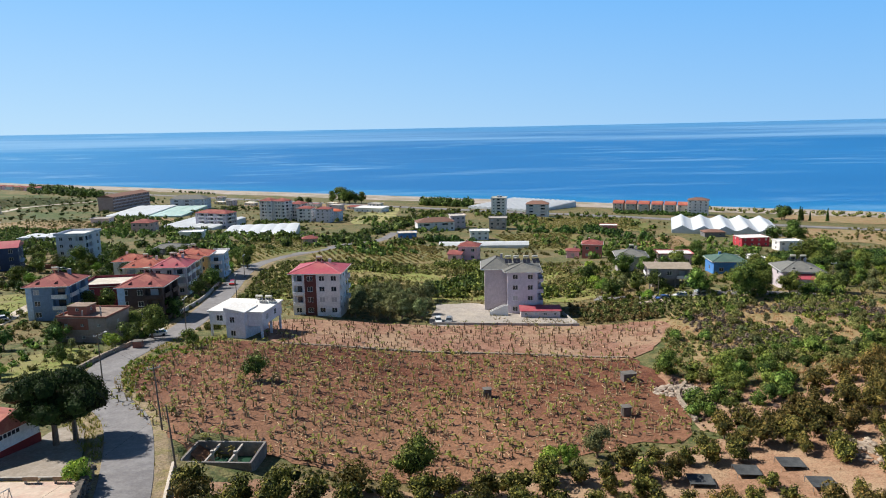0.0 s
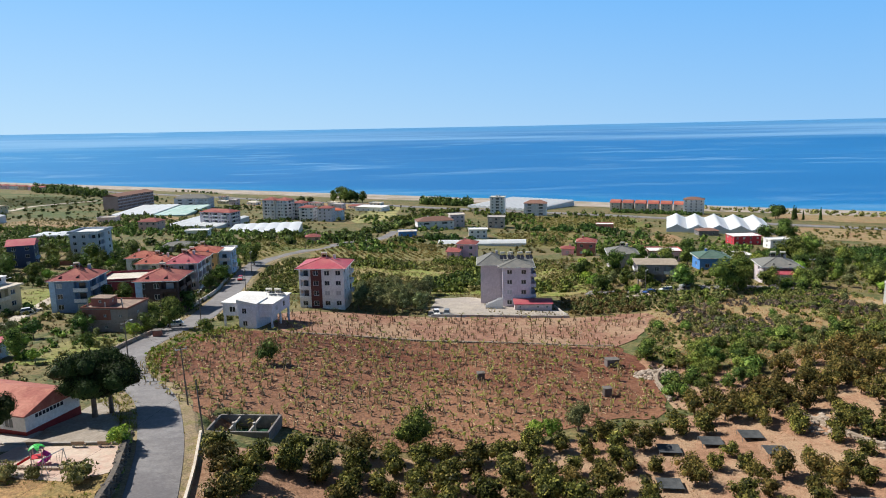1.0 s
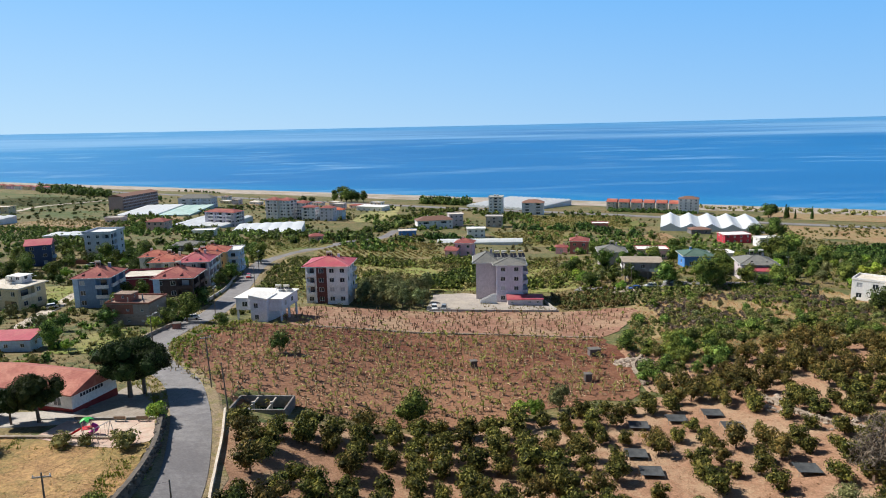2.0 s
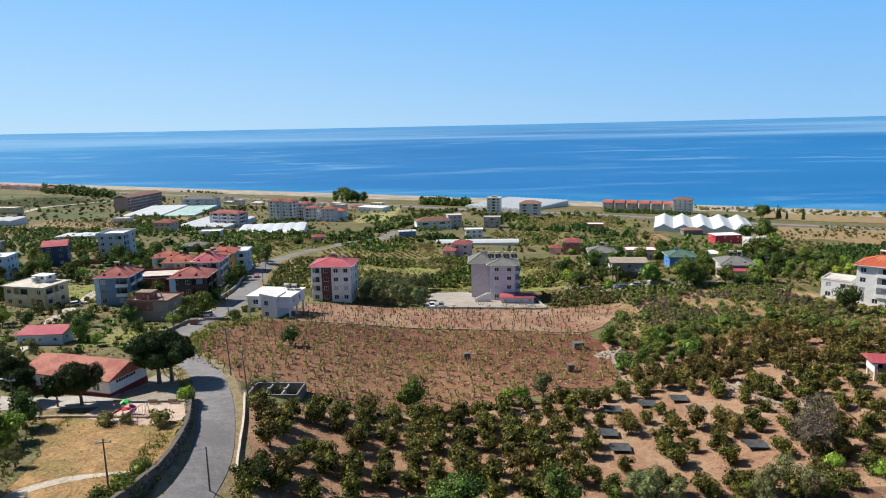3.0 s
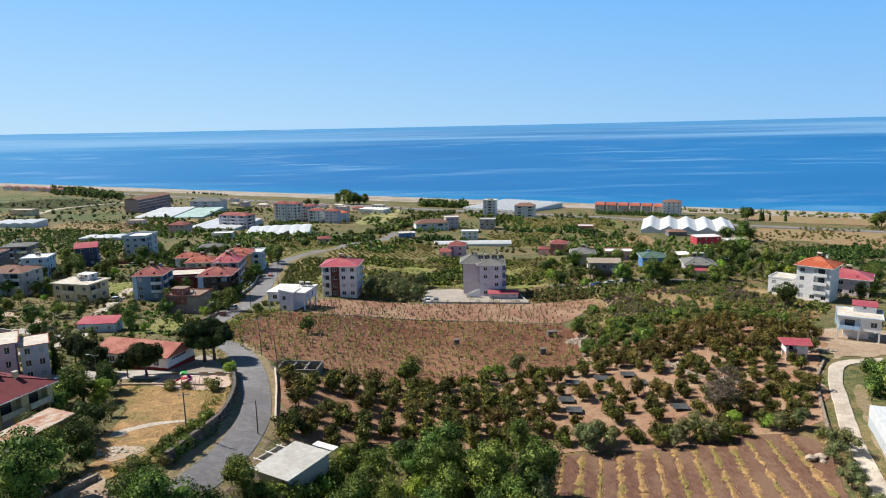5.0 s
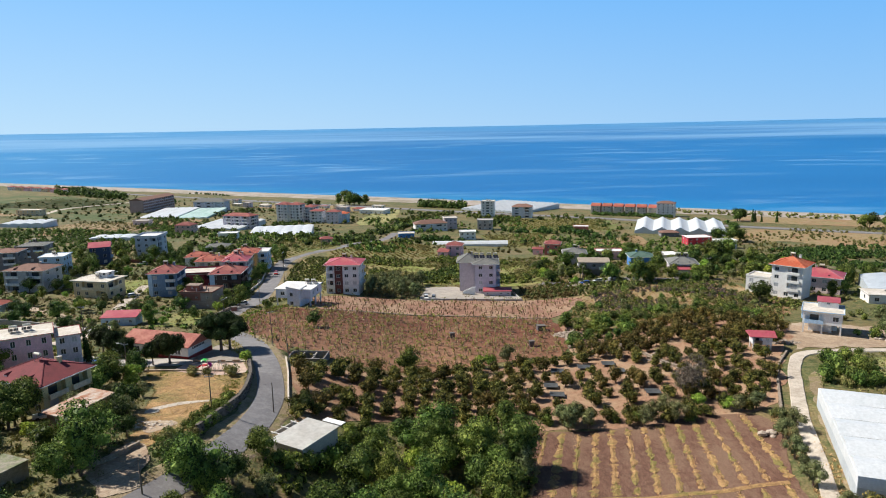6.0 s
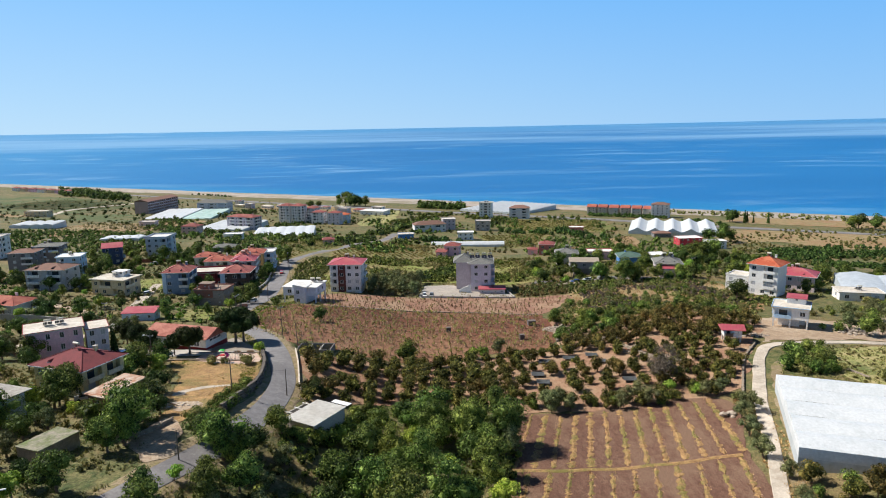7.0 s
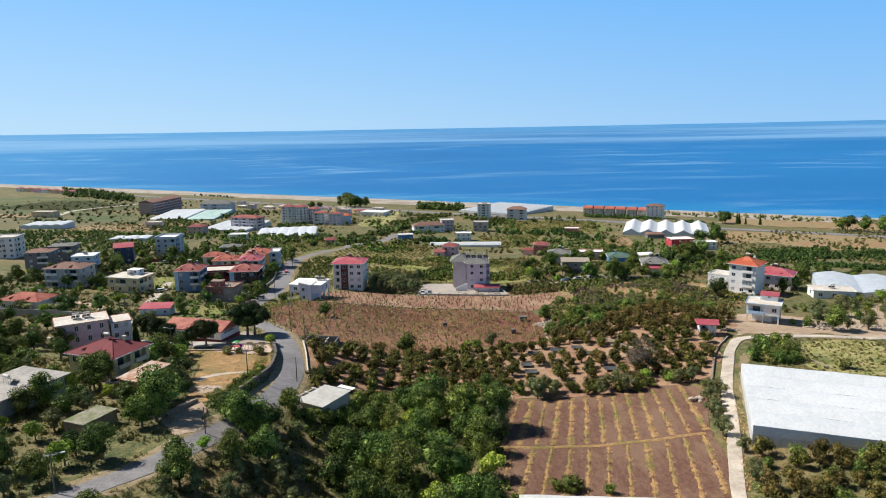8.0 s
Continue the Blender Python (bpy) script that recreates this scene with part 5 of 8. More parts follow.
def stems(rng, h, r, lobes, limbs, lean=0.0, base=0.55):
    """A tapered trunk with limbs reaching into the masses of a crown."""
    V, F = [], []
    kx, ky = rng.uniform(-1, 1) * lean, rng.uniform(-1, 1) * lean
    trunk = [(kx * (z / h) ** 2, ky * (z / h) ** 2, z) for z in (-0.3, 0.0, h * 0.3, h * 0.65, h)]
    tube(trunk, [r * 1.5, r * 1.25, r, r * 0.8, r * 0.5], 7, V, F)
    for l in sorted(lobes, key=lambda q: -q[3])[:limbs]:
        f = rng.uniform(base, 0.95)
        a = Vector((kx * f * f, ky * f * f, h * f))
        e = Vector(l[:3])
        mid = a.lerp(e, 0.5) + Vector((0, 0, -0.1 * (e - a).length))
        tube([a, mid, e], [r * 0.5, r * 0.35, r * 0.12], 5, V, F)
    return V, F


# first tones from orchard to scrub are lowered: crown shade put into leaf colour
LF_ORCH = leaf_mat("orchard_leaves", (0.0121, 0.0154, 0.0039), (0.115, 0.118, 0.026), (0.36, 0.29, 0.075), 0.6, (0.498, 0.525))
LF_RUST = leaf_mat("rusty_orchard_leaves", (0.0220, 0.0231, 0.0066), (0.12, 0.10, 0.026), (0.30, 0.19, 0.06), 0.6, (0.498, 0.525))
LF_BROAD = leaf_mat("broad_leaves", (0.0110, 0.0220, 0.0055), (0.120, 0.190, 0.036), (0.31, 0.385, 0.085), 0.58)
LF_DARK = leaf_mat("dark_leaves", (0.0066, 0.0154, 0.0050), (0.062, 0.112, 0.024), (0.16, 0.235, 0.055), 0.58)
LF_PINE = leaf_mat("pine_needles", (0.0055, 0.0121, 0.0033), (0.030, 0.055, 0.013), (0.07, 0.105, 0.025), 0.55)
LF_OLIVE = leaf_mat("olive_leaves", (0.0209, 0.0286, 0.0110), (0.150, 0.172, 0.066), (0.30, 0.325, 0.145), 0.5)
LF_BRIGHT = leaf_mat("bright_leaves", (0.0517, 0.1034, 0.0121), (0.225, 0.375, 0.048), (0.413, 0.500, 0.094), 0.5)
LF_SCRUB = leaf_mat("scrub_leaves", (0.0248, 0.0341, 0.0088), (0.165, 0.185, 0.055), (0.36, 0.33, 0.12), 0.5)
LF_DRY = leaf_mat("dry_twigs", (0.10, 0.075, 0.06), (0.20, 0.15, 0.12), (0.32, 0.25, 0.20), 0.5)
LF_DRYBRUSH = leaf_mat("dry_brush", (0.075, 0.062, 0.05), (0.15, 0.12, 0.095), (0.25, 0.20, 0.155), 0.5)
LF_BANANA = leaf_mat("banana_leaves", (0.16, 0.11, 0.035), (0.15, 0.165, 0.03), (0.33, 0.32, 0.08), 0.45)
LF_CROP = leaf_mat("crop_leaves", (0.075, 0.072, 0.02), (0.20, 0.18, 0.05), (0.37, 0.30, 0.11), 0.5)
LF_STRAWLEAF = leaf_mat("straw_tufts", (0.38, 0.26, 0.11), (0.48, 0.34, 0.15), (0.60, 0.46, 0.24), 0.5)
LF_GRASS = leaf_mat("weedy_grass", (0.10, 0.11, 0.03), (0.19, 0.18, 0.055), (0.34, 0.27, 0.12), 0.5)
LF_WEED = leaf_mat("fresh_weeds", (0.09, 0.13, 0.02), (0.20, 0.23, 0.035), (0.34, 0.33, 0.06), 0.5)
LF_PALM = leaf_mat("palm_fronds", (0.094, 0.131, 0.037), (0.206, 0.263, 0.075), (0.375, 0.375, 0.150), 0.5)

PROTO, USED = {}, {}


def plant_proto(kind, seed):
    """Builds one plant of a kind at the origin: an Empty with a trunk and a crown."""
    rng = random.Random(seed * 31 + len(kind))
    spec = {
        "orchard": dict(n=10, rx=1.3, rz=1.05, r0=0.55, r1=0.85, base=0.35, leaves=760, size=0.285, mat=LF_ORCH, th=1.4, tr=0.10, limbs=5, name="fruit_tree"),
        "rust": dict(n=10, rx=1.4, rz=1.1, r0=0.55, r1=0.9, base=0.35, leaves=760, size=0.285, mat=LF_RUST, th=1.4, tr=0.10, limbs=5, name="fruit_tree"),
        "broad": dict(n=14, rx=2.7, rz=2.2, r0=1.1, r1=1.7, base=1.6, leaves=2100, size=0.36, mat=LF_BROAD, th=3.4, tr=0.2, limbs=8, name="broadleaf_tree"),
        "dark": dict(n=12, rx=2.2, rz=1.9, r0=1.0, r1=1.5, base=1.0, leaves=1600, size=0.36, mat=LF_DARK, th=2.8, tr=0.18, limbs=7, name="evergreen_tree"),
        "tall": dict(n=18, rx=3.0, rz=3.8, r0=1.2, r1=1.9, base=1.2, leaves=3400, size=0.37, mat=LF_BROAD, th=5.5, tr=0.26, limbs=10, name="tall_tree"),
        "olive": dict(n=12, rx=1.7, rz=1.4, r0=0.6, r1=1.0, base=0.9, leaves=1300, size=0.28, mat=LF_OLIVE, th=1.9, tr=0.16, limbs=7, name="olive_tree"),
        "bright": dict(n=10, rx=1.8, rz=1.5, r0=0.8, r1=1.2, base=0.9, leaves=1000, size=0.37, mat=LF_BRIGHT, th=2.2, tr=0.13, limbs=6, name="young_tree"),
        "bush": dict(n=7, rx=1.1, rz=0.6, r0=0.5, r1=0.85, base=0.1, leaves=480, size=0.26, mat=LF_SCRUB, th=0.6, tr=0.06, limbs=4, name="shrub"),
        "dbush": dict(n=7, rx=1.2, rz=0.75, r0=0.55, r1=0.9, base=0.1, leaves=500, size=0.26, mat=LF_BROAD, th=0.6, tr=0.06, limbs=4, name="shrub"),
        "pine": dict(n=52, rx=4.3, rz=2.3, r0=1.0, r1=1.6, base=3.3, leaves=11000, size=0.34, mat=LF_PINE, th=6.2, tr=0.3, limbs=14, name="pine_tree"),
        "cypress": dict(n=1, rx=0.5, rz=4, r0=0.8, r1=0.9, base=0.2, leaves=1500, size=0.4, mat=LF_DARK, th=2, tr=0.15, limbs=1, name="cypress_tree"),
        "dead": dict(n=14, rx=2.2, rz=2.0, r0=0.7, r1=1.1, base=1.2, leaves=1500, size=0.55, mat=LF_DRY, th=3.0, tr=0.18, limbs=14, name="bare_tree"),
    }[kind]
    lobes = lobes_in(rng, spec["n"], spec["rx"], spec["rz"], spec["r0"], spec["r1"], spec["base"])
    if kind == "cypress":
        lobes = [(rng.uniform(-0.15, 0.15), rng.uniform(-0.15, 0.15), 0.7 + 0.75 * k, 0.95 - 0.075 * k) for k in range(10)]
    root = new(spec["name"])
    tv, tf = stems(rng, spec["th"], spec["tr"], lobes, spec["limbs"], 0.15 * spec["th"] if kind == "pine" else 0.1)
    obj("trunk", tv, tf, M_BARK, parent=root)
    V, F = foliage(rng, lobes, int(spec["leaves"] * 1.45), spec["size"] * 0.92, 7.0 if kind == "dead" else 2.4 if kind in ("olive", "pine") else 1.8, 0.12 if kind == "dead" else 0.86 if kind == "pine" else 0.62)
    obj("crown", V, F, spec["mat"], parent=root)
    return root


def plant(kind, x, y, size=1.0, label="", group="", seed=None, rng=random.Random(77), z=None, tall=1.0, category=""):
    v = rng.randrange({"orchard": 5, "rust": 3, "bush": 4, "dbush": 4, "broad": 4, "olive": 3}.get(kind, 3)) if seed is None else seed
    m = pose(x, y, gz(x, y) + 0.05 if z is None else z, rng.uniform(-3, 3), rng.uniform(-3, 3), rng.uniform(0, 360)) @ Matrix.Diagonal((size, size, size * tall, 1))
    if (kind, v) not in PROTO:
        ob = PROTO[kind, v] = plant_proto(kind, v)
        ob.matrix_basis = m
    else:
        p = PROTO[kind, v]
        keep = p.scale.copy()
        p.scale = (1, 1, 1)
        ob = copy_thing(p, m)
        p.scale = keep
    return tagged(ob, label or TREE_LABELS[kind], category or ("shrub" if "bush" in kind else "tree"), group)


TREE_LABELS = {
    "orchard": "young fruit tree with dark olive leaves and brownish tips", "rust": "fruit tree with rusty brown-green young leaves", "broad": "round broadleaf tree with mid-green crown",
    "dark": "dense dark green broadleaf tree", "tall": "tall full-crowned green tree", "olive": "silvery grey-green olive tree", "bright": "fresh light green leafy tree",
    "bush": "low olive-green scrub bush on dry ground", "dbush": "rounded green bush with small leaves", "pine": "umbrella pine with a broad dark crown", "cypress": "narrow dark green cypress tree", "dead": "leafless grey-brown tree with fine twigs"}

# ---- greenhouses in place ----
greenhouse("long white plastic greenhouse with a grey skirt", 126.2, -5.4, 70, 5, 7.5, 60, 3.6, 0.9, base=M_PLASTICG)
greenhouse("white plastic greenhouse with five tall arches", 178, 527, -18, 5, 15.6, 70, 4.6, 3.6, tent=True)
greenhouse("wide white greenhouse of many arches near the shore", 28, 770, -36, 13, 6.6, 100, 4.2, 1.3)
greenhouse("long low white plastic tunnel", -3, 434, -93, 1, 8, 57, 1.6, 2.0)
greenhouse("low white plastic greenhouse", -155, 462, 8, 6, 8.6, 56, 2.4, 0.5)
greenhouse("white plastic greenhouse of six tunnels", -226, 526, -8, 6, 8, 62, 3.0, 0.7)
greenhouse("pale greenhouse with flat white roofs", -328, 650, 3, 5, 8.2, 92, 2.6, 0.4)
greenhouse("greenhouse under pale green netting", -286, 652, 3, 4, 8.2, 88, 2.6, 0.4, plastic=mat("green_netting", (0.34, 0.50, 0.46), (0.46, 0.58, 0.55), 0.05, rough=0.6, bump=0.02, bscale=0.8))
greenhouse("white plastic tunnel greenhouse", -345, 447, 4, 4, 8.5, 24, 3.5, 0.8)
greenhouse("low white plastic greenhouse behind the scrub", -231, 363, 5, 3, 9, 15, 1.9, 0.5)
greenhouse("greyish plastic greenhouse with pointed roofs", 160, 156, -24, 3, 16, 34, 3.2, 1.3, plastic=M_PLASTICG, seg=2)

# ---- where plants may stand ----
ROAD_PTS = np.concatenate([spline(ROAD, 3.0), [(-42, 10), (-43.5, 14), (-44.5, 18)]])
TRACK_PTS = spline([(55, -22), (60, -2), (69, 23), (76, 44), (82.5, 59), (91, 76), (100, 85.5), (123, 88), (142, 86)], 2.5)


FA = np.array(FOOT)


def clear_of(x, y, pad=1.5):
    dx, dy = x - FA[:, 0], y - FA[:, 1]
    a, b_ = FA[:, 4] * dx + FA[:, 5] * dy, FA[:, 4] * dy - FA[:, 5] * dx
    if ((np.abs(a) < FA[:, 2] / 2 + pad) & (b_ > -pad) & (b_ < FA[:, 3] + pad)).any():
        return False
    if ((ROAD_PTS[:, 0] - x) ** 2 + (ROAD_PTS[:, 1] - y) ** 2).min() < (3.2 + pad) ** 2 or ((TRACK_PTS[:, 0] - x) ** 2 + (TRACK_PTS[:, 1] - y) ** 2).min() < (1.4 + pad) ** 2:
        return False
    return True


def near_cells(cells, x, y, gap):
    i, j = int(x // gap), int(y // gap)
    return [p for a in (i - 1, i, i + 1) for b_ in (j - 1, j, j + 1) for p in cells.get((a, b_), ())]


def scatter(poly, count, gap, seed, pad=1.5, patch=None):
    """Places inside an outline, at least gap apart and clear of houses and roads; patch: size and level of the groups in which they stand."""
    rng = random.Random(seed)
    xs, ys = [p[0] for p in poly], [p[1] for p in poly]
    out, tries, cells = [], 0, {}
    while len(out) < count and tries < count * 40:
        tries += 1
        x, y = rng.uniform(min(xs), max(xs)), rng.uniform(min(ys), max(ys))
        if patch and noise.noise((x / patch[0], y / patch[0], seed * 1.7)) < patch[1]:
            continue
        if inside(poly, x, y) and all((x - a) ** 2 + (y - b_) ** 2 > gap * gap for a, b_ in near_cells(cells, x, y, gap)) and clear_of(x, y, pad):
            cells.setdefault((int(x // gap), int(y // gap)), []).append((x, y))
            out.append((x, y))
    return out


def along(pts, gap, wide, seed):
    """Places strewn along a line."""
    r = random.Random(seed)
    return [(x, y) for x, y in ((a + r.uniform(-wide, wide), b_ + r.uniform(-wide, wide)) for a, b_ in spline(pts, gap)) if clear_of(x, y, 0.6)]


def clump(rng, r, tall, leaves, size):
    lobes = lobes_in(rng, 3, r * 0.6, r * 0.4 * tall, r * 0.4, r * 0.62, 0.0)
    return foliage(rng, lobes, leaves, size, 1.6, 0.7)


def thicket(name, label, places, material, r0, r1, seed, tall=1.0, leaves=36, category="scrub"):
    """Uncounted bushes or far trees as one thing."""
    rng = random.Random(seed)
    far = bool(places) and sum(p[1] for p in places) / len(places) > 330
    forms = [clump(rng, 1.0, tall, min(leaves, 34) if far else int(leaves * 1.4), 0.5 if far else 0.44) for _ in range(7)]
    V, F, k = [], [], 0
    for x, y in places:
        v, f = forms[rng.randrange(7)]
        s, a = rng.uniform(r0, r1), rng.uniform(0, 6.28)
        c, q = math.cos(a) * s, math.sin(a) * s
        w = np.stack([x + v[:, 0] * c - v[:, 1] * q, y + v[:, 0] * q + v[:, 1] * c, gz(x, y) - 0.1 + v[:, 2] * s * rng.uniform(0.85, 1.2)], 1)
        V.append(w)
        F += [tuple(i + k for i in t) for t in f]
        k += len(v)
    if V:
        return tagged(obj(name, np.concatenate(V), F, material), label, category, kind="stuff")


# ---- the orchard ----
rng = random.Random(5)
SPOTS = []
for j in range(22):
    for i in range(34):
        x = -34 + i * 4.3 + (j % 2) * 0.6 + rng.uniform(-0.7, 0.7)
        y = 40 + j * 4.2 + 0.12 * (x + 30) * 0.3 + rng.uniform(-0.7, 0.7)
        if inside(ORCHARD, x, y) and clear_of(x, y, 1.6) and rng.random() > (0.08 if x < 20 else 0.2):
            SPOTS.append((x, y))
for x, y in SPOTS:
    far = y > 95 + 0.1 * (x - 60) and x > 40
    plant("rust" if far or rng.random() < 0.12 else "orchard", x, y, rng.uniform(0.95, 1.5) * (1.1 if far or x < 20 else 0.95), group="fruit trees of the orchard", rng=rng)

# ---- the hill scrub, woods and gardens ----
HILL = [(43, 134), (50, 150), (62, 176), (100, 184), (124, 160), (108, 118), (80, 132)]
for k, (x, y) in enumerate(scatter(HILL, 130, 2.6, 11, 1.5, (16, -0.1))):
    kind = ("bush", "bush", "dbush", "bush", "bush", "olive")[k % 6]
    plant(kind, x, y, rng.uniform(0.6, 1.3) * (0.55 if kind == "olive" else 1), group="bushes on the hill", rng=rng)
for x, y, s in ((45, 133, 0.75), (53, 126, 0.8), (57, 124, 0.7), (115, 147, 1.4)):
    plant("dark" if s > 1.3 else "broad", x, y, s, rng=rng)
for k, (x, y) in enumerate(scatter([(42, 110), (46, 128), (60, 138), (96, 140), (108, 122), (92, 130), (68, 126), (56, 108)], 62, 2.4, 25, 0.8)):
    if (x - 44) ** 2 + (y - 123) ** 2 > 25:
        plant(("dbush", "dbush", "bush", "dark", "dbush", "dbush")[k % 6], x, y, rng.uniform(0.45, 0.62) if k % 6 == 3 else rng.uniform(1.0, 1.7), group="green bushes above the orchard", rng=rng)
for x, y in scatter([(-28, 178), (-26, 212), (-4, 212), (-4, 179)], 30, 3.6, 12):
    plant("olive", x, y, rng.uniform(1.0, 1.6), group="olive trees beside the yard", rng=rng)
WOOD = [(-11, 28), (-8, 45), (10, 47), (21, 45), (18, 20), (14, -14), (-10, -16), (-13, 2), (-11, 14)]
for k, (x, y) in enumerate(scatter(WOOD, 40, 4.6, 13)):
    plant(("tall", "broad", "dark", "broad", "bright")[k % 5], x, y, rng.uniform(0.85, 1.3), group="trees of the wood", rng=rng)
for x, y in scatter([(22, 50.5), (24, 54), (70, 55), (72, 51)], 16, 2.6, 14, 0.3):
    plant("olive" if rng.random() < 0.6 else "dbush", x, y, rng.uniform(0.9, 1.3), group="bushes along the ploughed plot", rng=rng)
for x, y in scatter([(60, -5), (66, 20), (71, 48), (75, 48), (69, 18), (63, -8)], 14, 2.4, 15, 0.2):
    plant("olive" if rng.random() < 0.7 else "bush", x, y, rng.uniform(0.7, 1.1), group="bushes along the track", rng=rng)
for x, y in scatter([(-24, 40), (-6, 54), (22, 50), (8, 44), (-12, 40)], 12, 2.6, 16):
    plant("dbush", x, y, rng.uniform(1.0, 1.6), group="bushes below the orchard", rng=rng)
LEFT = [(-85, -10), (-88, 34), (-62, 66), (-45, 18), (-50, -6), (-62, -30)]
for k, (x, y) in enumerate(scatter(LEFT, 54, 3.7, 17)):
    if not inside(LAWN, x, y):
        plant(("broad", "dark", "olive", "dark", "bright", "broad")[k % 6], x, y, rng.uniform(0.65, 1.15), group="garden trees beside the lower road", rng=rng)
for x, y in scatter([(-40, 26), (-39, 46), (-36.4, 46), (-36.8, 30), (-38.5, 18), (-43, 18)], 22, 1.8, 18, 0.2):
    plant(("dbush", "bush", "dbush")[rng.randrange(3)], x, y, rng.uniform(0.7, 1.25), group="bushes on the road bank", rng=rng)
for k, (x, y) in enumerate(scatter([(-132, 28), (-138, 78), (-112, 80), (-93, 62), (-90, 14), (-110, 8)], 54, 4.1, 26, 1.0)):
    plant(("dark", "broad", "olive", "broad")[k % 4], x, y, rng.uniform(0.8, 1.3), group="orchard trees of the lower village", rng=rng)
RIGHTBANK = [(-44, -30), (-31, 0), (-26, 26), (-20, 10), (-12, -20), (-30, -34)]
for k, (x, y) in enumerate(scatter(RIGHTBANK, 50, 2.6, 19)):
    plant(("olive", "bush", "dbush", "olive", "broad")[k % 5], x, y, rng.uniform(0.6, 1.0), group="shrubs on the bank", rng=rng)
GRASSPLOT = [(-150, 200), (-128, 214), (-108, 190), (-118, 176), (-142, 184)]
VILLAGE = [(-180, 95), (-210, 200), (-180, 300), (-90, 300), (-68, 220), (-68, 130), (-66, 105), (-90, 72), (-130, 70)]
for k, (x, y) in enumerate(scatter(VILLAGE, 210, 4.2, 20, 1.0)):
    if inside(GRASSPLOT, x, y):
        continue
    plant(("broad", "olive", "dark", "olive", "broad", "bright", "dark")[k % 7], x, y, rng.uniform(0.6, 1.15), group="village garden trees", rng=rng)
VILLAR = [(50, 200), (48, 260), (80, 300), (170, 300), (200, 200), (190, 130), (150, 150), (130, 185), (100, 192)]
for k, (x, y) in enumerate(scatter(VILLAR, 120, 4.6, 21, 1.0)):
    plant(("broad", "dark", "broad", "bright", "olive", "dark")[k % 6], x, y, rng.uniform(0.7, 1.25), group="garden trees among the villas", rng=rng)
for k, (x, y) in enumerate(scatter([(70, 13), (62, -6), (92, -26), (112, -12), (98, 2)], 56, 2.4, 22, 0.5)):
    plant(("orchard", "rust", "rust", "dbush")[k % 4], x, y, rng.uniform(0.95, 1.4), group="bushes before the greenhouse", rng=rng)
for k, (x, y) in enumerate(scatter([(92, 58), (100, 82), (112, 84), (106, 58)], 26, 2.2, 23, 0.5)):
    plant(("dbush", "bush")[k % 2], x, y, rng.uniform(0.9, 1.6), group="bushes beside the track", rng=rng)
for k, (x, y) in enumerate(scatter([(120, 104), (130, 128), (170, 148), (185, 120), (160, 100), (134, 94)], 46, 3.4, 24, 0.8)):
    plant(("dbush", "bush", "olive", "dbush")[k % 4], x, y, rng.uniform(0.8, 1.7), group="bushes beyond the building ground", rng=rng)
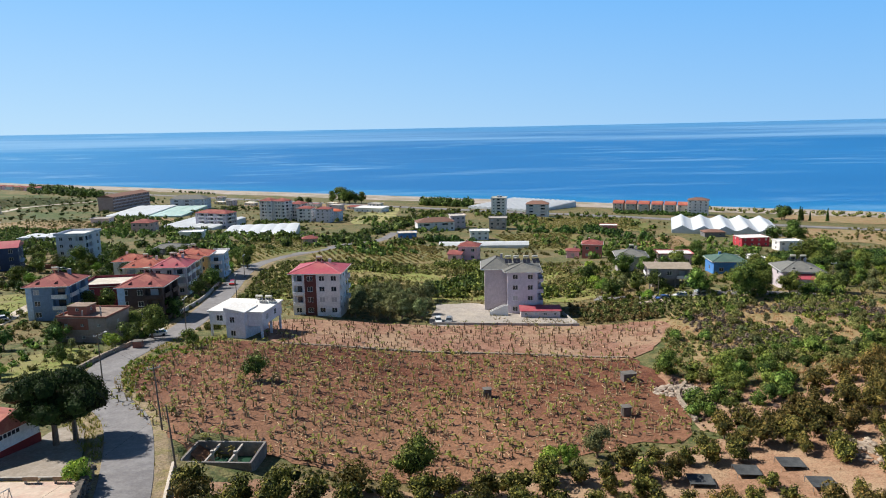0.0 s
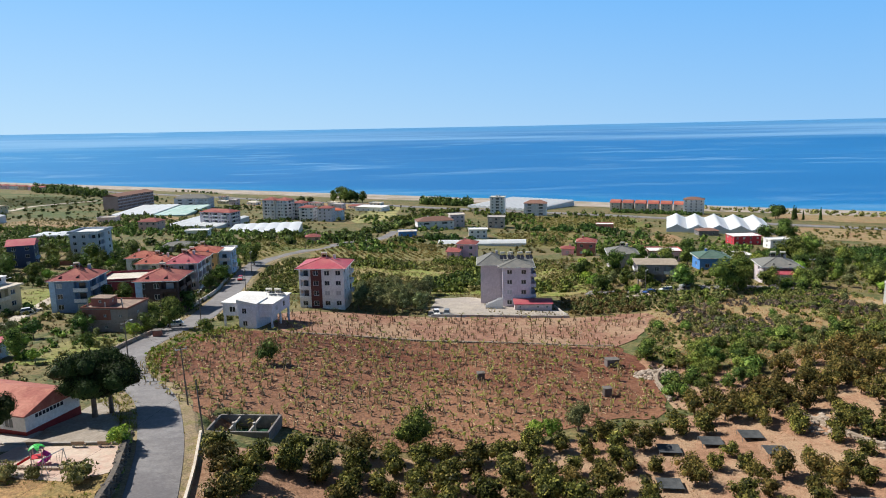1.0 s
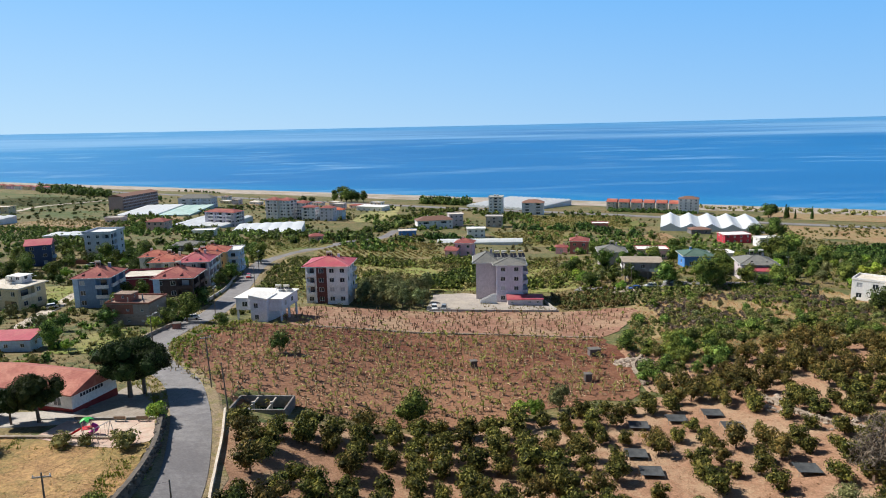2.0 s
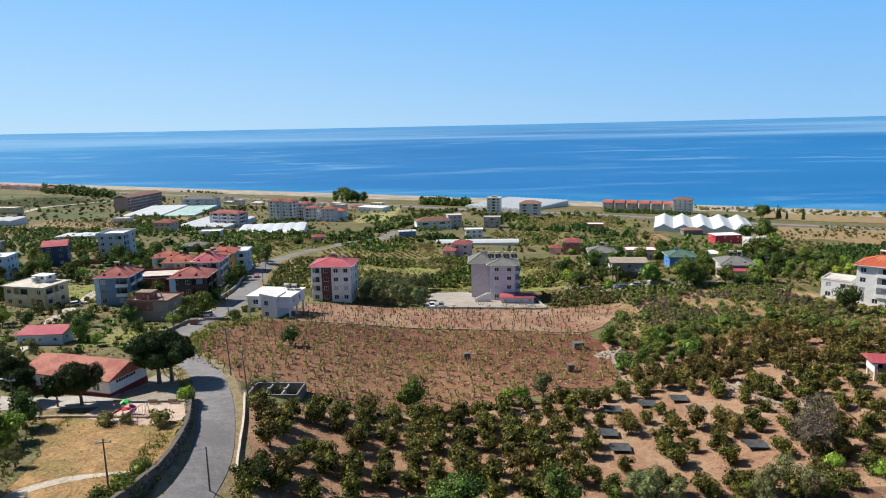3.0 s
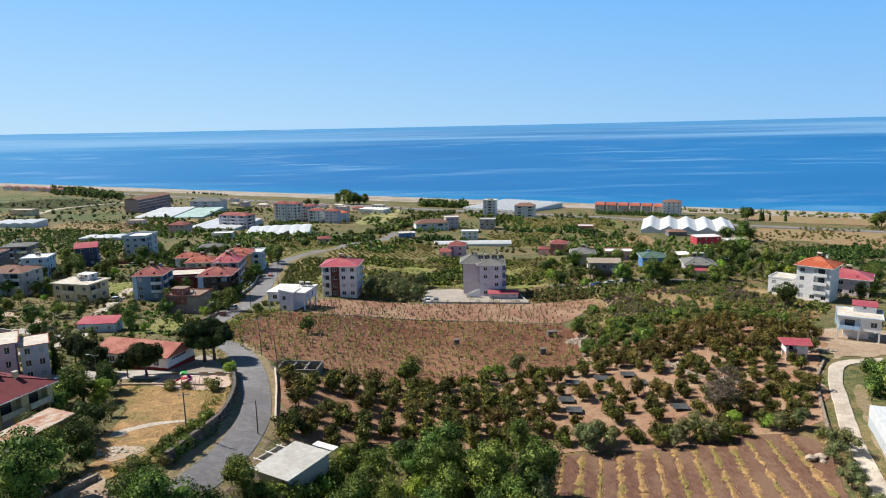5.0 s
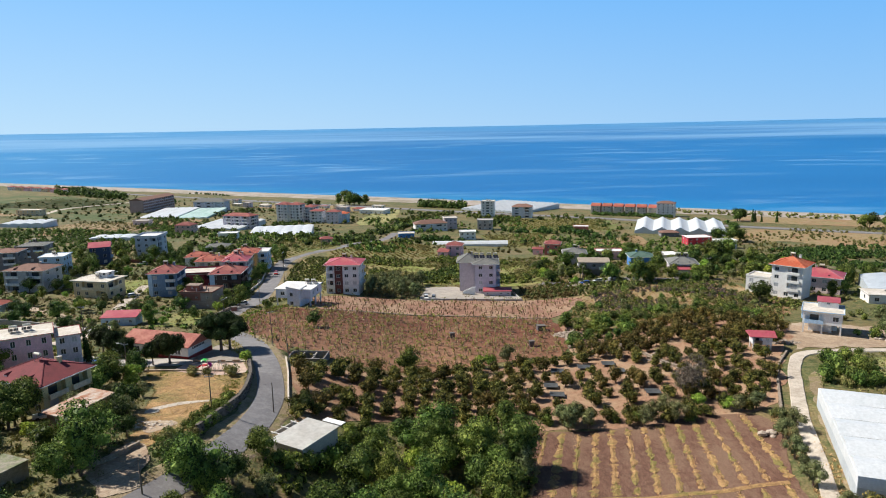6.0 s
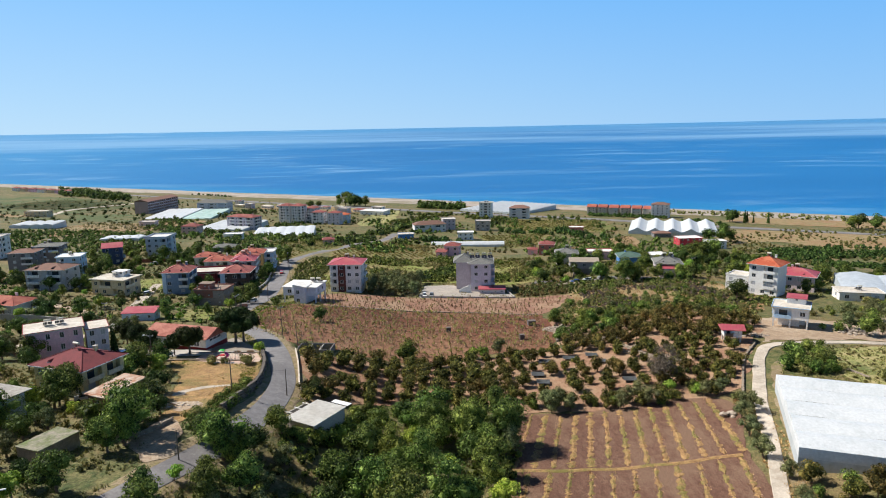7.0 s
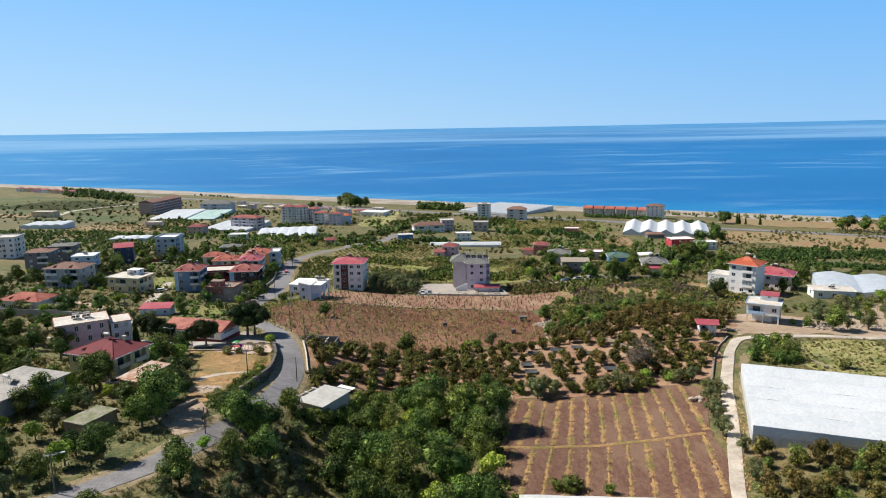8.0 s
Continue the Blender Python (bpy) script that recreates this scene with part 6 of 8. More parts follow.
# umbrella pines beside the school, single trees
for x, y, s, t in ((-52.6, 85.8, 1.2, 1.02), (-50.9, 87.6, 1.05, 1.05), (-61, 73.6, 0.8, 1.15), (-64.8, 72.8, 0.5, 1.3), (-72.3, 75.2, 0.66, 1.1), (-78.9, 83, 0.68, 1.1), (-83.6, 86.6, 0.66, 1.1)):
    plant("pine", x, y, s, tall=t, group="umbrella pines of the schoolyard", rng=rng)
for kind, x, y, s in (("broad", -5.3, 88, 1.0), ("dark", -34.8, 118, 0.85), ("bright", 14.5, 91, 0.8), ("bright", 17.4, 91.7, 0.8), ("olive", 22.4, 95.3, 1.25), ("bush", -51.8, 63.6, 1.3), ("bush", -43.1, 62.6, 1.6), ("bush", -49, 64.0, 0.9), *(("dbush", bx, by, bz) for bx, by, bz in ((-23.6, 24.6, 1.2), (-21.2, 24.4, 1.5), (-19, 25, 1.6), (-17, 27, 1.7), (-15.6, 29.6, 1.9), (-14.6, 32.6, 2.0), (-14, 35.6, 1.8))), ("dead", 60.5, 62.5, 1.75), ("bright", -42.3, 72.2, 0.85),
                      ("dark", -23.8, 48.7, 0.78), ("broad", 18, 50, 1.0), ("broad", -67, 150, 1.1), ("dark", -70, 145, 0.9), ("broad", -55, 140, 0.6), ("dark", -38.2, -7.2, 0.8), ("broad", -48.2, 9.0, 1.25), ("broad", -50.5, 14.5, 1.35), ("dark", -36.2, 12.6, 0.95), ("broad", -31.2, 8, 1.25), ("dark", -28.5, 8.6, 1.3), ("broad", -33.2, 12, 1.0), ("dark", -27.6, 13.5, 1.0), ("bright", -35.6, -1.8, 0.6), ("olive", 17.6, 36, 1.7), ("olive", 18.4, 31, 1.5), ("tall", 12, 33, 1.15), ("tall", 4, 36, 1.0), ("broad", -70.5, 27.5, 1.2), ("cypress", -82.3, 76.7, 1.0),
                      ("bright", 60, 56, 0.8), ("bright", 66, 53, 0.7), ("bush", 112, 56, 1.6), ("dbush", 96, 68, 2.0), ("dbush", 92, 63, 1.7), ("dbush", 99, 72, 2.0), ("dbush", 103, 68, 1.6), ("dbush", 97, 62, 1.8), ("broad", 132, 96, 1.2), ("dbush", 126, 101, 1.5), ("olive", 133, 66, 1.6), ("dark", 128, 58, 1.0),
                      ("dark", 232, 472, 2.2), ("broad", 241, 469, 2.3), ("dark", 251, 473, 2.0), ("dark", 152, 277, 1.9), ("broad", 159, 281, 1.9), ("broad", 145, 268, 1.6), ("broad", 84, 187.5, 1.5), ("tall", 90, 189, 0.9), ("broad", 99.5, 191.5, 1.05), ("dbush", 104, 190.5, 1.7), ("dbush", 108.5, 190, 1.9), ("dbush", 112.5, 189, 1.7), ("broad", -73, 155, 0.8), ("broad", -80, 272, 1.3), ("broad", -150, 276, 1.2), ("broad", -128, 262, 1.6), ("dark", -133, 268, 1.5)):
    plant(kind, x, y, s, rng=rng)

# ---- uncounted scrub and far woods ----
BELOW = [(-58, 205), (-60, 290), (60, 300), (52, 215), (34, 212), (-2, 214)]
thicket("scrub", "mixed green scrub below the blocks", scatter(BELOW, 620, 1.5, 31, 0.8, (17, 0.0)), LF_SCRUB, 0.6, 1.7, 1, 0.8)
thicket("scrub", "green bushes below the blocks", scatter(BELOW, 330, 2.0, 32, 0.8, (22, 0.05)), LF_BROAD, 0.9, 2.5, 2)
thicket("scrub", "dark bushes below the blocks", scatter([(-4, 214), (-8, 244), (24, 262), (30, 230), (12, 216)], 90, 2.0, 67, 0.8, (16, -0.1)), LF_DARK, 1.2, 2.8, 33)
thicket("scrub", "bright weeds below the blocks", scatter(BELOW, 420, 1.4, 62, 0.8, (14, -0.05)), LF_BRIGHT, 0.3, 0.8, 32, 0.7)
thicket("scrub", "dry olive-green scrub on the hill", scatter([(42, 132), (50, 150), (60, 178), (118, 190), (132, 150), (108, 118), (80, 130)], 460, 1.3, 33, 1.0, (15, -0.02)), LF_SCRUB, 0.6, 1.4, 3, 0.75)
thicket("scrub", "green low scrub on the hill", scatter([(42, 132), (50, 150), (60, 178), (118, 190), (132, 150), (108, 118), (80, 130)], 260, 1.5, 68, 1.0, (19, 0.12)), LF_BROAD, 0.6, 1.5, 34, 0.75)
LANESIDE = [(44, 181), (46, 202), (60, 200), (78, 194), (112, 187), (118, 180), (60, 178)]
thicket("scrub", "mixed scrub below the village lane", scatter(LANESIDE, 230, 1.3, 110, 0.6, (12, -0.2)), LF_SCRUB, 0.5, 1.5, 110, 0.9)
thicket("scrub", "tall dry stalks below the village lane", scatter([(38, 180), (38, 200), (62, 200), (66, 182)], 70, 1.4, 111, 0.5, (6, 0.0)), LF_SCRUB, 0.5, 1.4, 111, 1.7)
thicket("scrub", "green bushes below the village lane", scatter(LANESIDE, 60, 2.6, 112, 0.8), LF_BROAD, 0.8, 1.9, 112)
thicket("scrub", "grey dry brush on the hill", scatter([(60, 140), (62, 176), (112, 180), (118, 140)], 420, 1.3, 34, 1.0, (20, -0.02)), LF_DRYBRUSH, 0.6, 1.3, 4, 0.7)
def rows_in(poly, dx, dy, seed, turn=0.0, pad=0.6):
    """Places in rows inside an outline."""
    r = random.Random(seed)
    cx, cy = sum(p[0] for p in poly) / len(poly), sum(p[1] for p in poly) / len(poly)
    c, s = math.cos(turn), math.sin(turn)
    R = max(math.hypot(p[0] - cx, p[1] - cy) for p in poly)
    out, a = [], -R
    while a < R:
        b_ = -R
        while b_ < R:
            x, y = cx + c * a - s * b_ + r.uniform(-0.3, 0.3), cy + s * a + c * b_ + r.uniform(-0.4, 0.4)
            if r.random() > 0.12 and inside(poly, x, y) and clear_of(x, y, pad):
                out.append((x, y))
            b_ += dy
        a += dx
    return out


thicket("crop", "rows of yellow-green crop beside the road", rows_in([(-64, 316), (-33, 438), (-6, 401), (2, 306), (-22, 290), (-57, 290)], 3.2, 2.6, 1, 0.3), LF_CROP, 0.7, 1.3, 71, leaves=40, category="crop")
thicket("crop", "rows of yellowing crop near the village", rows_in([(-121, 373), (-87, 410), (-62, 357), (-72, 322), (-85, 276), (-100, 304)], 3.0, 2.4, 2, 0.5), LF_CROP, 0.6, 1.2, 72, leaves=40, category="crop")
thicket("crop", "rows of green crop on the plain", rows_in([(81, 644), (177, 648), (161, 545), (65, 543)], 4.6, 3.4, 3, 0.1), LF_CROP, 1.0, 1.7, 73, leaves=30, category="crop")
thicket("crop", "rows of crop behind the pink houses", rows_in([(36, 503), (102, 531), (78, 424), (50, 419)], 3.6, 3.0, 4, 0.2), LF_CROP, 0.9, 1.5, 74, leaves=30, category="crop")
thicket("crop", "rows of dry crop among the villas", rows_in([(105, 426), (173, 510), (161, 431), (117, 394)], 4.0, 2.6, 5, 0.9), LF_CROP, 0.6, 1.1, 75, leaves=30, category="crop")
thicket("crop", "rows of small trees in the tan field", rows_in([(-295, 416), (-320, 539), (-275, 640), (-246, 609), (-234, 435), (-271, 384)], 5.5, 5.0, 6, 0.2), LF_SCRUB, 0.8, 1.4, 70, leaves=20, category="crop")
thicket("woods", "dark trees before the terraced row", scatter([(178, 704), (182, 722), (262, 690), (262, 668)], 90, 3.2, 90, 0.5) + scatter([(262, 590), (268, 650), (300, 640), (300, 600)], 40, 4, 91, 0.5), LF_DARK, 2.0, 3.8, 90)
thicket("vines", "green creepers hanging over the dark road wall", [(x - 0.25 + 0.5 * math.sin(9 * k), y) for k, (x, y) in enumerate(spline([(-39.8, 67), (-38.1, 61.5), (-36.5, 53), (-35.8, 45.4), (-36.2, 39), (-36.8, 32), (-37.3, 26)], 0.55)) if math.sin(k * 1.9) + math.sin(k * 0.37) > -0.4 - (0.8 if y < 46 else 0)], LF_BROAD, 0.3, 0.8, 92, 0.9, category="creepers")
thicket("scrub", "roadside scrub beside the village road", scatter([(-61, 160), (-58, 180), (-64, 205), (-72, 262), (-70, 290), (-56, 290), (-52, 205), (-50, 178), (-52, 160)], 330, 1.4, 93, 0.4), LF_SCRUB, 0.5, 1.4, 93)
thicket("scrub", "green bushes beside the village road", scatter([(-61, 160), (-58, 180), (-64, 205), (-72, 262), (-70, 290), (-56, 290), (-52, 205), (-50, 178), (-52, 160)], 120, 2.2, 94, 0.6), LF_BROAD, 0.7, 1.7, 94)
thicket("scrub", "dry brush and weeds above the orchard", scatter([(42, 106), (56, 108), (61, 117), (52, 127), (45, 131)], 60, 1.4, 95, 0.3), LF_DRY, 0.4, 1.0, 95)
thicket("scrub", "banana thicket beside the grey block", scatter([(37, 179), (36, 200), (58, 204), (60, 178)], 80, 1.5, 63, 0.5, (7, -0.05)), LF_CROP, 0.6, 1.3, 76, 1.9)
thicket("scrub", "tall weeds on the near slopes", scatter([(-90, -30), (-100, 60), (-64, 66), (-46, 18), (-52, -10), (-60, -35)], 420, 1.3, 64, 0.5), LF_SCRUB, 0.4, 1.1, 77, 0.9)


def tufts(label, poly, count, material, h, seed, keep=None):
    """Grass: blades in small tufts, as one thing."""
    r = np.random.default_rng(seed)
    xs, ys = [p[0] for p in poly], [p[1] for p in poly]
    P = []
    for x, y in zip(r.uniform(min(xs), max(xs), count * 3), r.uniform(min(ys), max(ys), count * 3)):
        if len(P) < count and noise.noise((x * 0.13, y * 0.13, seed)) > -0.25 and inside(poly, x, y) and clear_of(x, y, 0.1) and (keep is None or keep(x, y)):
            P.append((x, y))
    P = np.array(P)
    n, b = len(P), 7
    base = np.repeat(np.stack([P[:, 0], P[:, 1], ground(P[:, 0], P[:, 1]) + 0.02], 1), b, 0)
    a, sp = r.uniform(0, 6.283, n * b), r.uniform(0.02, 0.22, n * b)
    base[:, 0] += np.cos(a) * sp * 1.5
    base[:, 1] += np.sin(a) * sp * 1.5
    hh = h * r.uniform(0.5, 1.3, n * b) * np.repeat(r.uniform(0.6, 1.3, n), b)
    tip = base + np.stack([np.cos(a) * hh * 0.55, np.sin(a) * hh * 0.55, hh], 1)
    w = np.stack([-np.sin(a), np.cos(a), 0 * a], 1) * 0.09
    V = np.stack([base - w, base + w, tip], 1).reshape(-1, 3)
    return tagged(obj("grass", V, np.arange(len(V)).reshape(-1, 3).tolist(), material), label, "grass", kind="stuff")


tufts("dry golden grass of the lawn", LAWN, 2600, LF_STRAWLEAF, 0.15, 1)
tufts("green weeds along the lawn edges", [(-64, 67), (-43, 67), (-39, 57), (-37.5, 44), (-40, 44), (-42, 56), (-46, 62), (-62, 63)], 700, LF_WEED, 0.35, 14)
tufts("weedy grass on the slopes beside the lower road", [(-100, -32), (-110, 64), (-64, 68), (-44, 18), (-30, 0), (-40, -40)], 3800, LF_GRASS, 0.45, 2, lambda x, y: not inside(LAWN, x, y))
tufts("weedy grass of the village plots", VILLAGE, 6000, LF_GRASS, 0.5, 3)
tufts("dry grass of the scrub hill", [(42, 120), (50, 150), (60, 178), (118, 190), (132, 150), (108, 118)], 3600, LF_STRAWLEAF, 0.45, 4)
def on_strip(x, y):
    """Near the straw strips of the ploughed plot."""
    if y > 23.4:
        return abs((x - (0.19 - 0.0034 * (x - 40)) * (y - 24) - 19.6 + 1.86) % 3.72 - 1.86) < 0.6
    return abs((x - (0.27 - 0.0018 * (x - 20)) * (y - 24) - 22.6 + 2.02) % 4.05 - 2.02) < 0.65


tufts("yellowing weeds between the ploughed rows", PLOT, 3600, LF_STRAWLEAF, 0.26, 12, on_strip)
tufts("green weeds between the ploughed rows", PLOT, 900, LF_WEED, 0.28, 13, lambda x, y: on_strip(x, y) and noise.noise((x * 0.11, y * 0.07, 5.0)) > 0.12)
tufts("meadow grass beside the greenhouse", [(84, 52), (104, 86), (145, 86), (160, 50), (112, 30)], 2600, LF_GRASS, 0.4, 5)
tufts("grass below the blocks", [(-60, 180), (-60, 290), (60, 300), (60, 178)], 6000, LF_GRASS, 0.6, 6, lambda x, y: y > 178)
tufts("grass among the villas", VILLAR, 3600, LF_GRASS, 0.5, 7)
tufts("dry grass and litter between the fruit trees", ORCHARD, 2600, LF_STRAWLEAF, 0.22, 8)
tufts("weeds along the field edges", [(-66, 100), (-68, 150), (-50, 156), (-58, 124), (-44, 84), (-34, 78), (-30, 92), (-24, 90), (-28, 78), (-40, 76)], 1800, LF_WEED, 0.55, 9)
tufts("rough grass on the near bank", [(-46, -36), (-31, 0), (-24, 40), (22, 50), (20, -8), (14, -34)], 3000, LF_GRASS, 0.5, 10)
tufts("grass beside the ploughed plot", [(58, -12), (66, 20), (72, 52), (78, 50), (72, 18), (64, -14)], 900, LF_STRAWLEAF, 0.4, 11)
thicket("scrub", "grass tufts of the right meadow", scatter([(104, 54), (112, 84), (140, 84), (150, 60), (120, 44)], 300, 1.2, 66, 0.4), LF_SCRUB, 0.3, 0.8, 79, 0.7, 40)
thicket("woods", "far hedges and orchards on the plain", scatter([(-200, 310), (-330, 700), (-100, 600), (60, 700), (200, 520), (200, 310)], 700, 4.5, 35, 2, (48, 0.08)), LF_BROAD, 1.5, 3.6, 5)
thicket("woods", "far dark trees on the plain", scatter([(-200, 310), (-330, 760), (-100, 760), (180, 680), (240, 520), (210, 310)], 330, 5, 36, 2, (55, 0.14)), LF_DARK, 2.0, 4.2, 6)
thicket("scrub", "low scrub on the far plain", scatter([(-220, 310), (-420, 800), (-100, 800), (200, 690), (260, 420), (200, 310)], 1300, 3.5, 37, 1.5, (30, -0.05)), LF_SCRUB, 0.7, 1.9, 7)
thicket("woods", "dark tree belt beyond the yellow crop", along([(-115, 430), (-87, 420), (-65, 404), (-53, 458)], 1.6, 9, 101) + along([(-56, 504), (-44, 538), (-32, 590)], 2.2, 6, 102), LF_DARK, 2.4, 5.0, 101)
thicket("woods", "tree groups round the villa", along([(-10, 456), (-1, 466), (10, 446), (22, 440)], 2.2, 5, 103) + along([(61, 543), (80, 530), (102, 530), (122, 542)], 1.8, 9, 104) + along([(119, 555), (128, 501), (143, 486)], 2.6, 8, 105), LF_DARK, 2.2, 4.6, 102)
thicket("woods", "green trees behind the flats", along([(42, 707), (54, 654), (69, 620)], 2.4, 14, 106) + along([(-44, 606), (-24, 655), (7, 707)], 2.6, 10, 107), LF_BROAD, 2.4, 4.6, 103)
thicket("woods", "garden trees before the flats", along([(-161, 583), (-146, 614), (-125, 621), (-97, 622)], 3.0, 5, 108) + along([(-210, 753), (-237, 754), (-227, 655)], 4.0, 10, 109), LF_DARK, 1.6, 3.2, 104)
thicket("woods", "wooded knoll beyond the village", scatter([(-180, 290), (-300, 260), (-340, 420), (-240, 430), (-170, 340)], 800, 2.6, 38, 2), LF_BROAD, 1.2, 2.4, 8)
thicket("woods", "dark hedgerow beyond the white house", scatter([(190, 300), (215, 390), (330, 420), (400, 330), (240, 250)], 300, 3.8, 39, 3, (30, -0.05)), LF_DARK, 1.6, 3.4, 9)
thicket("woods", "hedgerows on the shore plain", scatter([(-600, 760), (-520, 980), (-300, 880), (-200, 760), (-330, 480), (-480, 560)], 170, 8, 81, 3), LF_DARK, 1.6, 3.4, 81)
thicket("scrub", "scrub on the shore plain", scatter([(-700, 860), (-560, 1080), (-120, 850), (-180, 640), (-330, 460), (-520, 560)], 460, 6, 82, 2), LF_SCRUB, 0.9, 2.0, 82, leaves=50)
thicket("scrub", "scrub and bushes on the right plain", scatter([(215, 300), (230, 480), (330, 560), (520, 600), (560, 480), (380, 330)], 900, 3.6, 83, 2, (40, -0.1)), LF_SCRUB, 0.9, 2.4, 83, leaves=50)
thicket("woods", "dark hedge on the right plain", scatter([(222, 380), (250, 420), (330, 440), (420, 400), (400, 350), (260, 340)], 330, 3.4, 84, 2, (38, -0.1)), LF_DARK, 1.6, 3.6, 84)
thicket("woods", "tree belt along the shore", scatter([(-633, 1041), (-548, 985), (-463, 924), (-515, 1029), (-638, 1158), (-719, 1194)], 120, 6, 40, 3) + scatter([(-28, 815), (30, 790), (34, 815), (-22, 842)], 90, 4, 41, 2), LF_DARK, 4.0, 7.5, 10, 1.3)
thicket("woods", "palms and dark trees along the beach", along([(-432, 1094), (-398, 1078), (-346, 1033)], 5, 5, 120) + along([(-412, 949), (-372, 880)], 5, 6, 121), LF_DARK, 1.8, 3.2, 120)
thicket("scrub", "low green dune scrub along the beach", scatter([(250, 800), (290, 730), (420, 660), (600, 570), (620, 600), (400, 720)], 160, 6, 42, 3), LF_SCRUB, 2, 4, 11)
thicket("scrub", "garden bushes and weeds of the village", [p for p in scatter(VILLAGE, 700, 1.8, 50, 0.6, (20, -0.15)) if not inside(GRASSPLOT, *p)], LF_SCRUB, 0.7, 1.7, 21)
thicket("scrub", "green garden bushes of the village", [p for p in scatter(VILLAGE, 380, 2.2, 51, 0.6) if not inside(GRASSPLOT, *p)], LF_BROAD, 0.8, 2.0, 22)
thicket("scrub", "bushes among the villas", scatter(VILLAR, 420, 2.0, 52, 0.6), LF_BROAD, 0.8, 2.0, 23)
thicket("scrub", "dry scrub among the villas", scatter(VILLAR, 380, 2.0, 53, 0.6), LF_SCRUB, 0.6, 1.8, 24)
thicket("scrub", "roadside weeds on the field edges", scatter([(-62, 108), (-63, 124), (-57, 150), (-50, 152), (-56, 125), (-48, 100), (-40, 84), (-44, 84)], 120, 0.9, 43, 0.2), LF_BRIGHT, 0.35, 0.8, 12)
thicket("scrub", "weeds and brush round the orchard", scatter([(-28, 81), (-20, 86), (-5, 87), (8, 89), (26, 98), (42, 105), (44, 130), (47, 128), (45, 103), (27, 95.5), (9, 86), (-4, 83.5), (-18, 81.5)], 120, 1.0, 44, 0.3), LF_SCRUB, 0.3, 0.8, 13)
thicket("scrub", "brush on the near bank", scatter([(-44, -34), (-31, 0), (-26, 26), (-20, 4), (20, -6), (14, -30)], 240, 1.3, 45, 0.5), LF_SCRUB, 0.6, 1.4, 14)
thicket("scrub", "undergrowth of the wood", scatter([(-24, 0), (-26, 30), (-14, 46), (22, 48), (20, 0)], 200, 1.4, 46, 0.5), LF_BROAD, 0.7, 1.6, 15)

# ---- banana plants of the red fields ----
def banana_rows(label, poly, dx, dy, seed, stem_mat, green):
    r = random.Random(seed)
    V, F, idx = [], [], []
    xs, ys = [p[0] for p in poly], [p[1] for p in poly]
    y = min(ys)
    while y < max(ys):
        x = min(xs) + r.uniform(0, dx)
        while x < max(xs):
            px, py = x + r.uniform(-0.8, 0.8), y + r.uniform(-0.8, 0.8)
            if inside(poly, px, py) and r.random() > 0.16 + 0.3 * noise.noise((px * 0.08, py * 0.08, seed)):
                z = gz(px, py) + 0.08
                for k in range(r.choice((1, 2, 2, 3))):
                    qx, qy, hh = px + r.uniform(-0.4, 0.4), py + r.uniform(-0.4, 0.4), r.uniform(0.3, 1.25)
                    n = len(F)
                    tube([(qx, qy, z - 0.15), (qx + r.uniform(-0.15, 0.15), qy + r.uniform(-0.15, 0.15), z + hh)], [0.13, 0.08], 5, V, F)
                    idx += [0] * (len(F) - n)
                    if r.random() < green:
                        for _ in range(r.randrange(2, 6)):
                            a, ln, up = r.uniform(0, 6.28), r.uniform(0.6, 1.4), r.uniform(0.6, 2.2)
                            c, s = math.cos(a), math.sin(a)
                            n = len(V)
                            w = ln * 0.145
                            for t, wd in ((0.0, 0.3), (0.45, 1.0), (1.0, 0.25)):
                                zz = z + hh + up * ln * (t - 0.8 * t * t)
                                V += [(qx + c * ln * t - s * w * wd, qy + s * ln * t + c * w * wd, zz), (qx + c * ln * t + s * w * wd, qy + s * ln * t - c * w * wd, zz + 0.05)]
                            F += [(n, n + 1, n + 3, n + 2), (n + 2, n + 3, n + 5, n + 4)]
                            idx += [1, 1]
                for _ in range(r.randrange(1, 5)):  # fallen leaves and cut stalks
                    qx, qy, a, ln = px + r.uniform(-1.1, 1.1), py + r.uniform(-1.1, 1.1), r.uniform(0, 6.28), r.uniform(0.3, 0.95)
                    c, s, n = math.cos(a), math.sin(a), len(F)
                    zz = gz(qx, qy) + 0.2
                    tube([(qx, qy, zz), (qx + c * ln, qy + s * ln, zz + 0.06)], [0.09, 0.06], 4, V, F)
                    idx += [2] * (len(F) - n)
            x += dx * r.uniform(0.85, 1.15)
        y += dy
    return tagged(obj("banana_plants", V, F, stem_mat, LF_BANANA, M_LITTER, idx=idx), label, "banana plants", kind="stuff")


M_STALK = mat("dry_stalk", (0.30, 0.21, 0.11), (0.50, 0.42, 0.24), 1.5, island=0.4)
M_LITTER = mat("dry_leaf_litter", (0.50, 0.38, 0.24), (0.32, 0.20, 0.12), 1.5, island=0.4)
banana_rows("young banana plants and cut stumps in red soil", RED, 1.9, 2.2, 1, M_STALK, 0.48)
banana_rows("bare banana stumps on the pale terrace", UPPER, 1.9, 2.6, 2, mat("brown_stump", (0.15, 0.085, 0.05), (0.26, 0.17, 0.10), 1.5, island=0.4), 0.12)
greenhouse("pale grey plastic tunnels at the foot of the plot", 18.3, -29.2, -4.6, 4, 8.7, 27, 2.3, 0.12, plastic=mat("dusty_greenhouse_plastic", (0.60, 0.61, 0.60), (0.52, 0.53, 0.52), 0.4, rough=0.5, bump=0.02, bscale=0.8, fine=0.12))
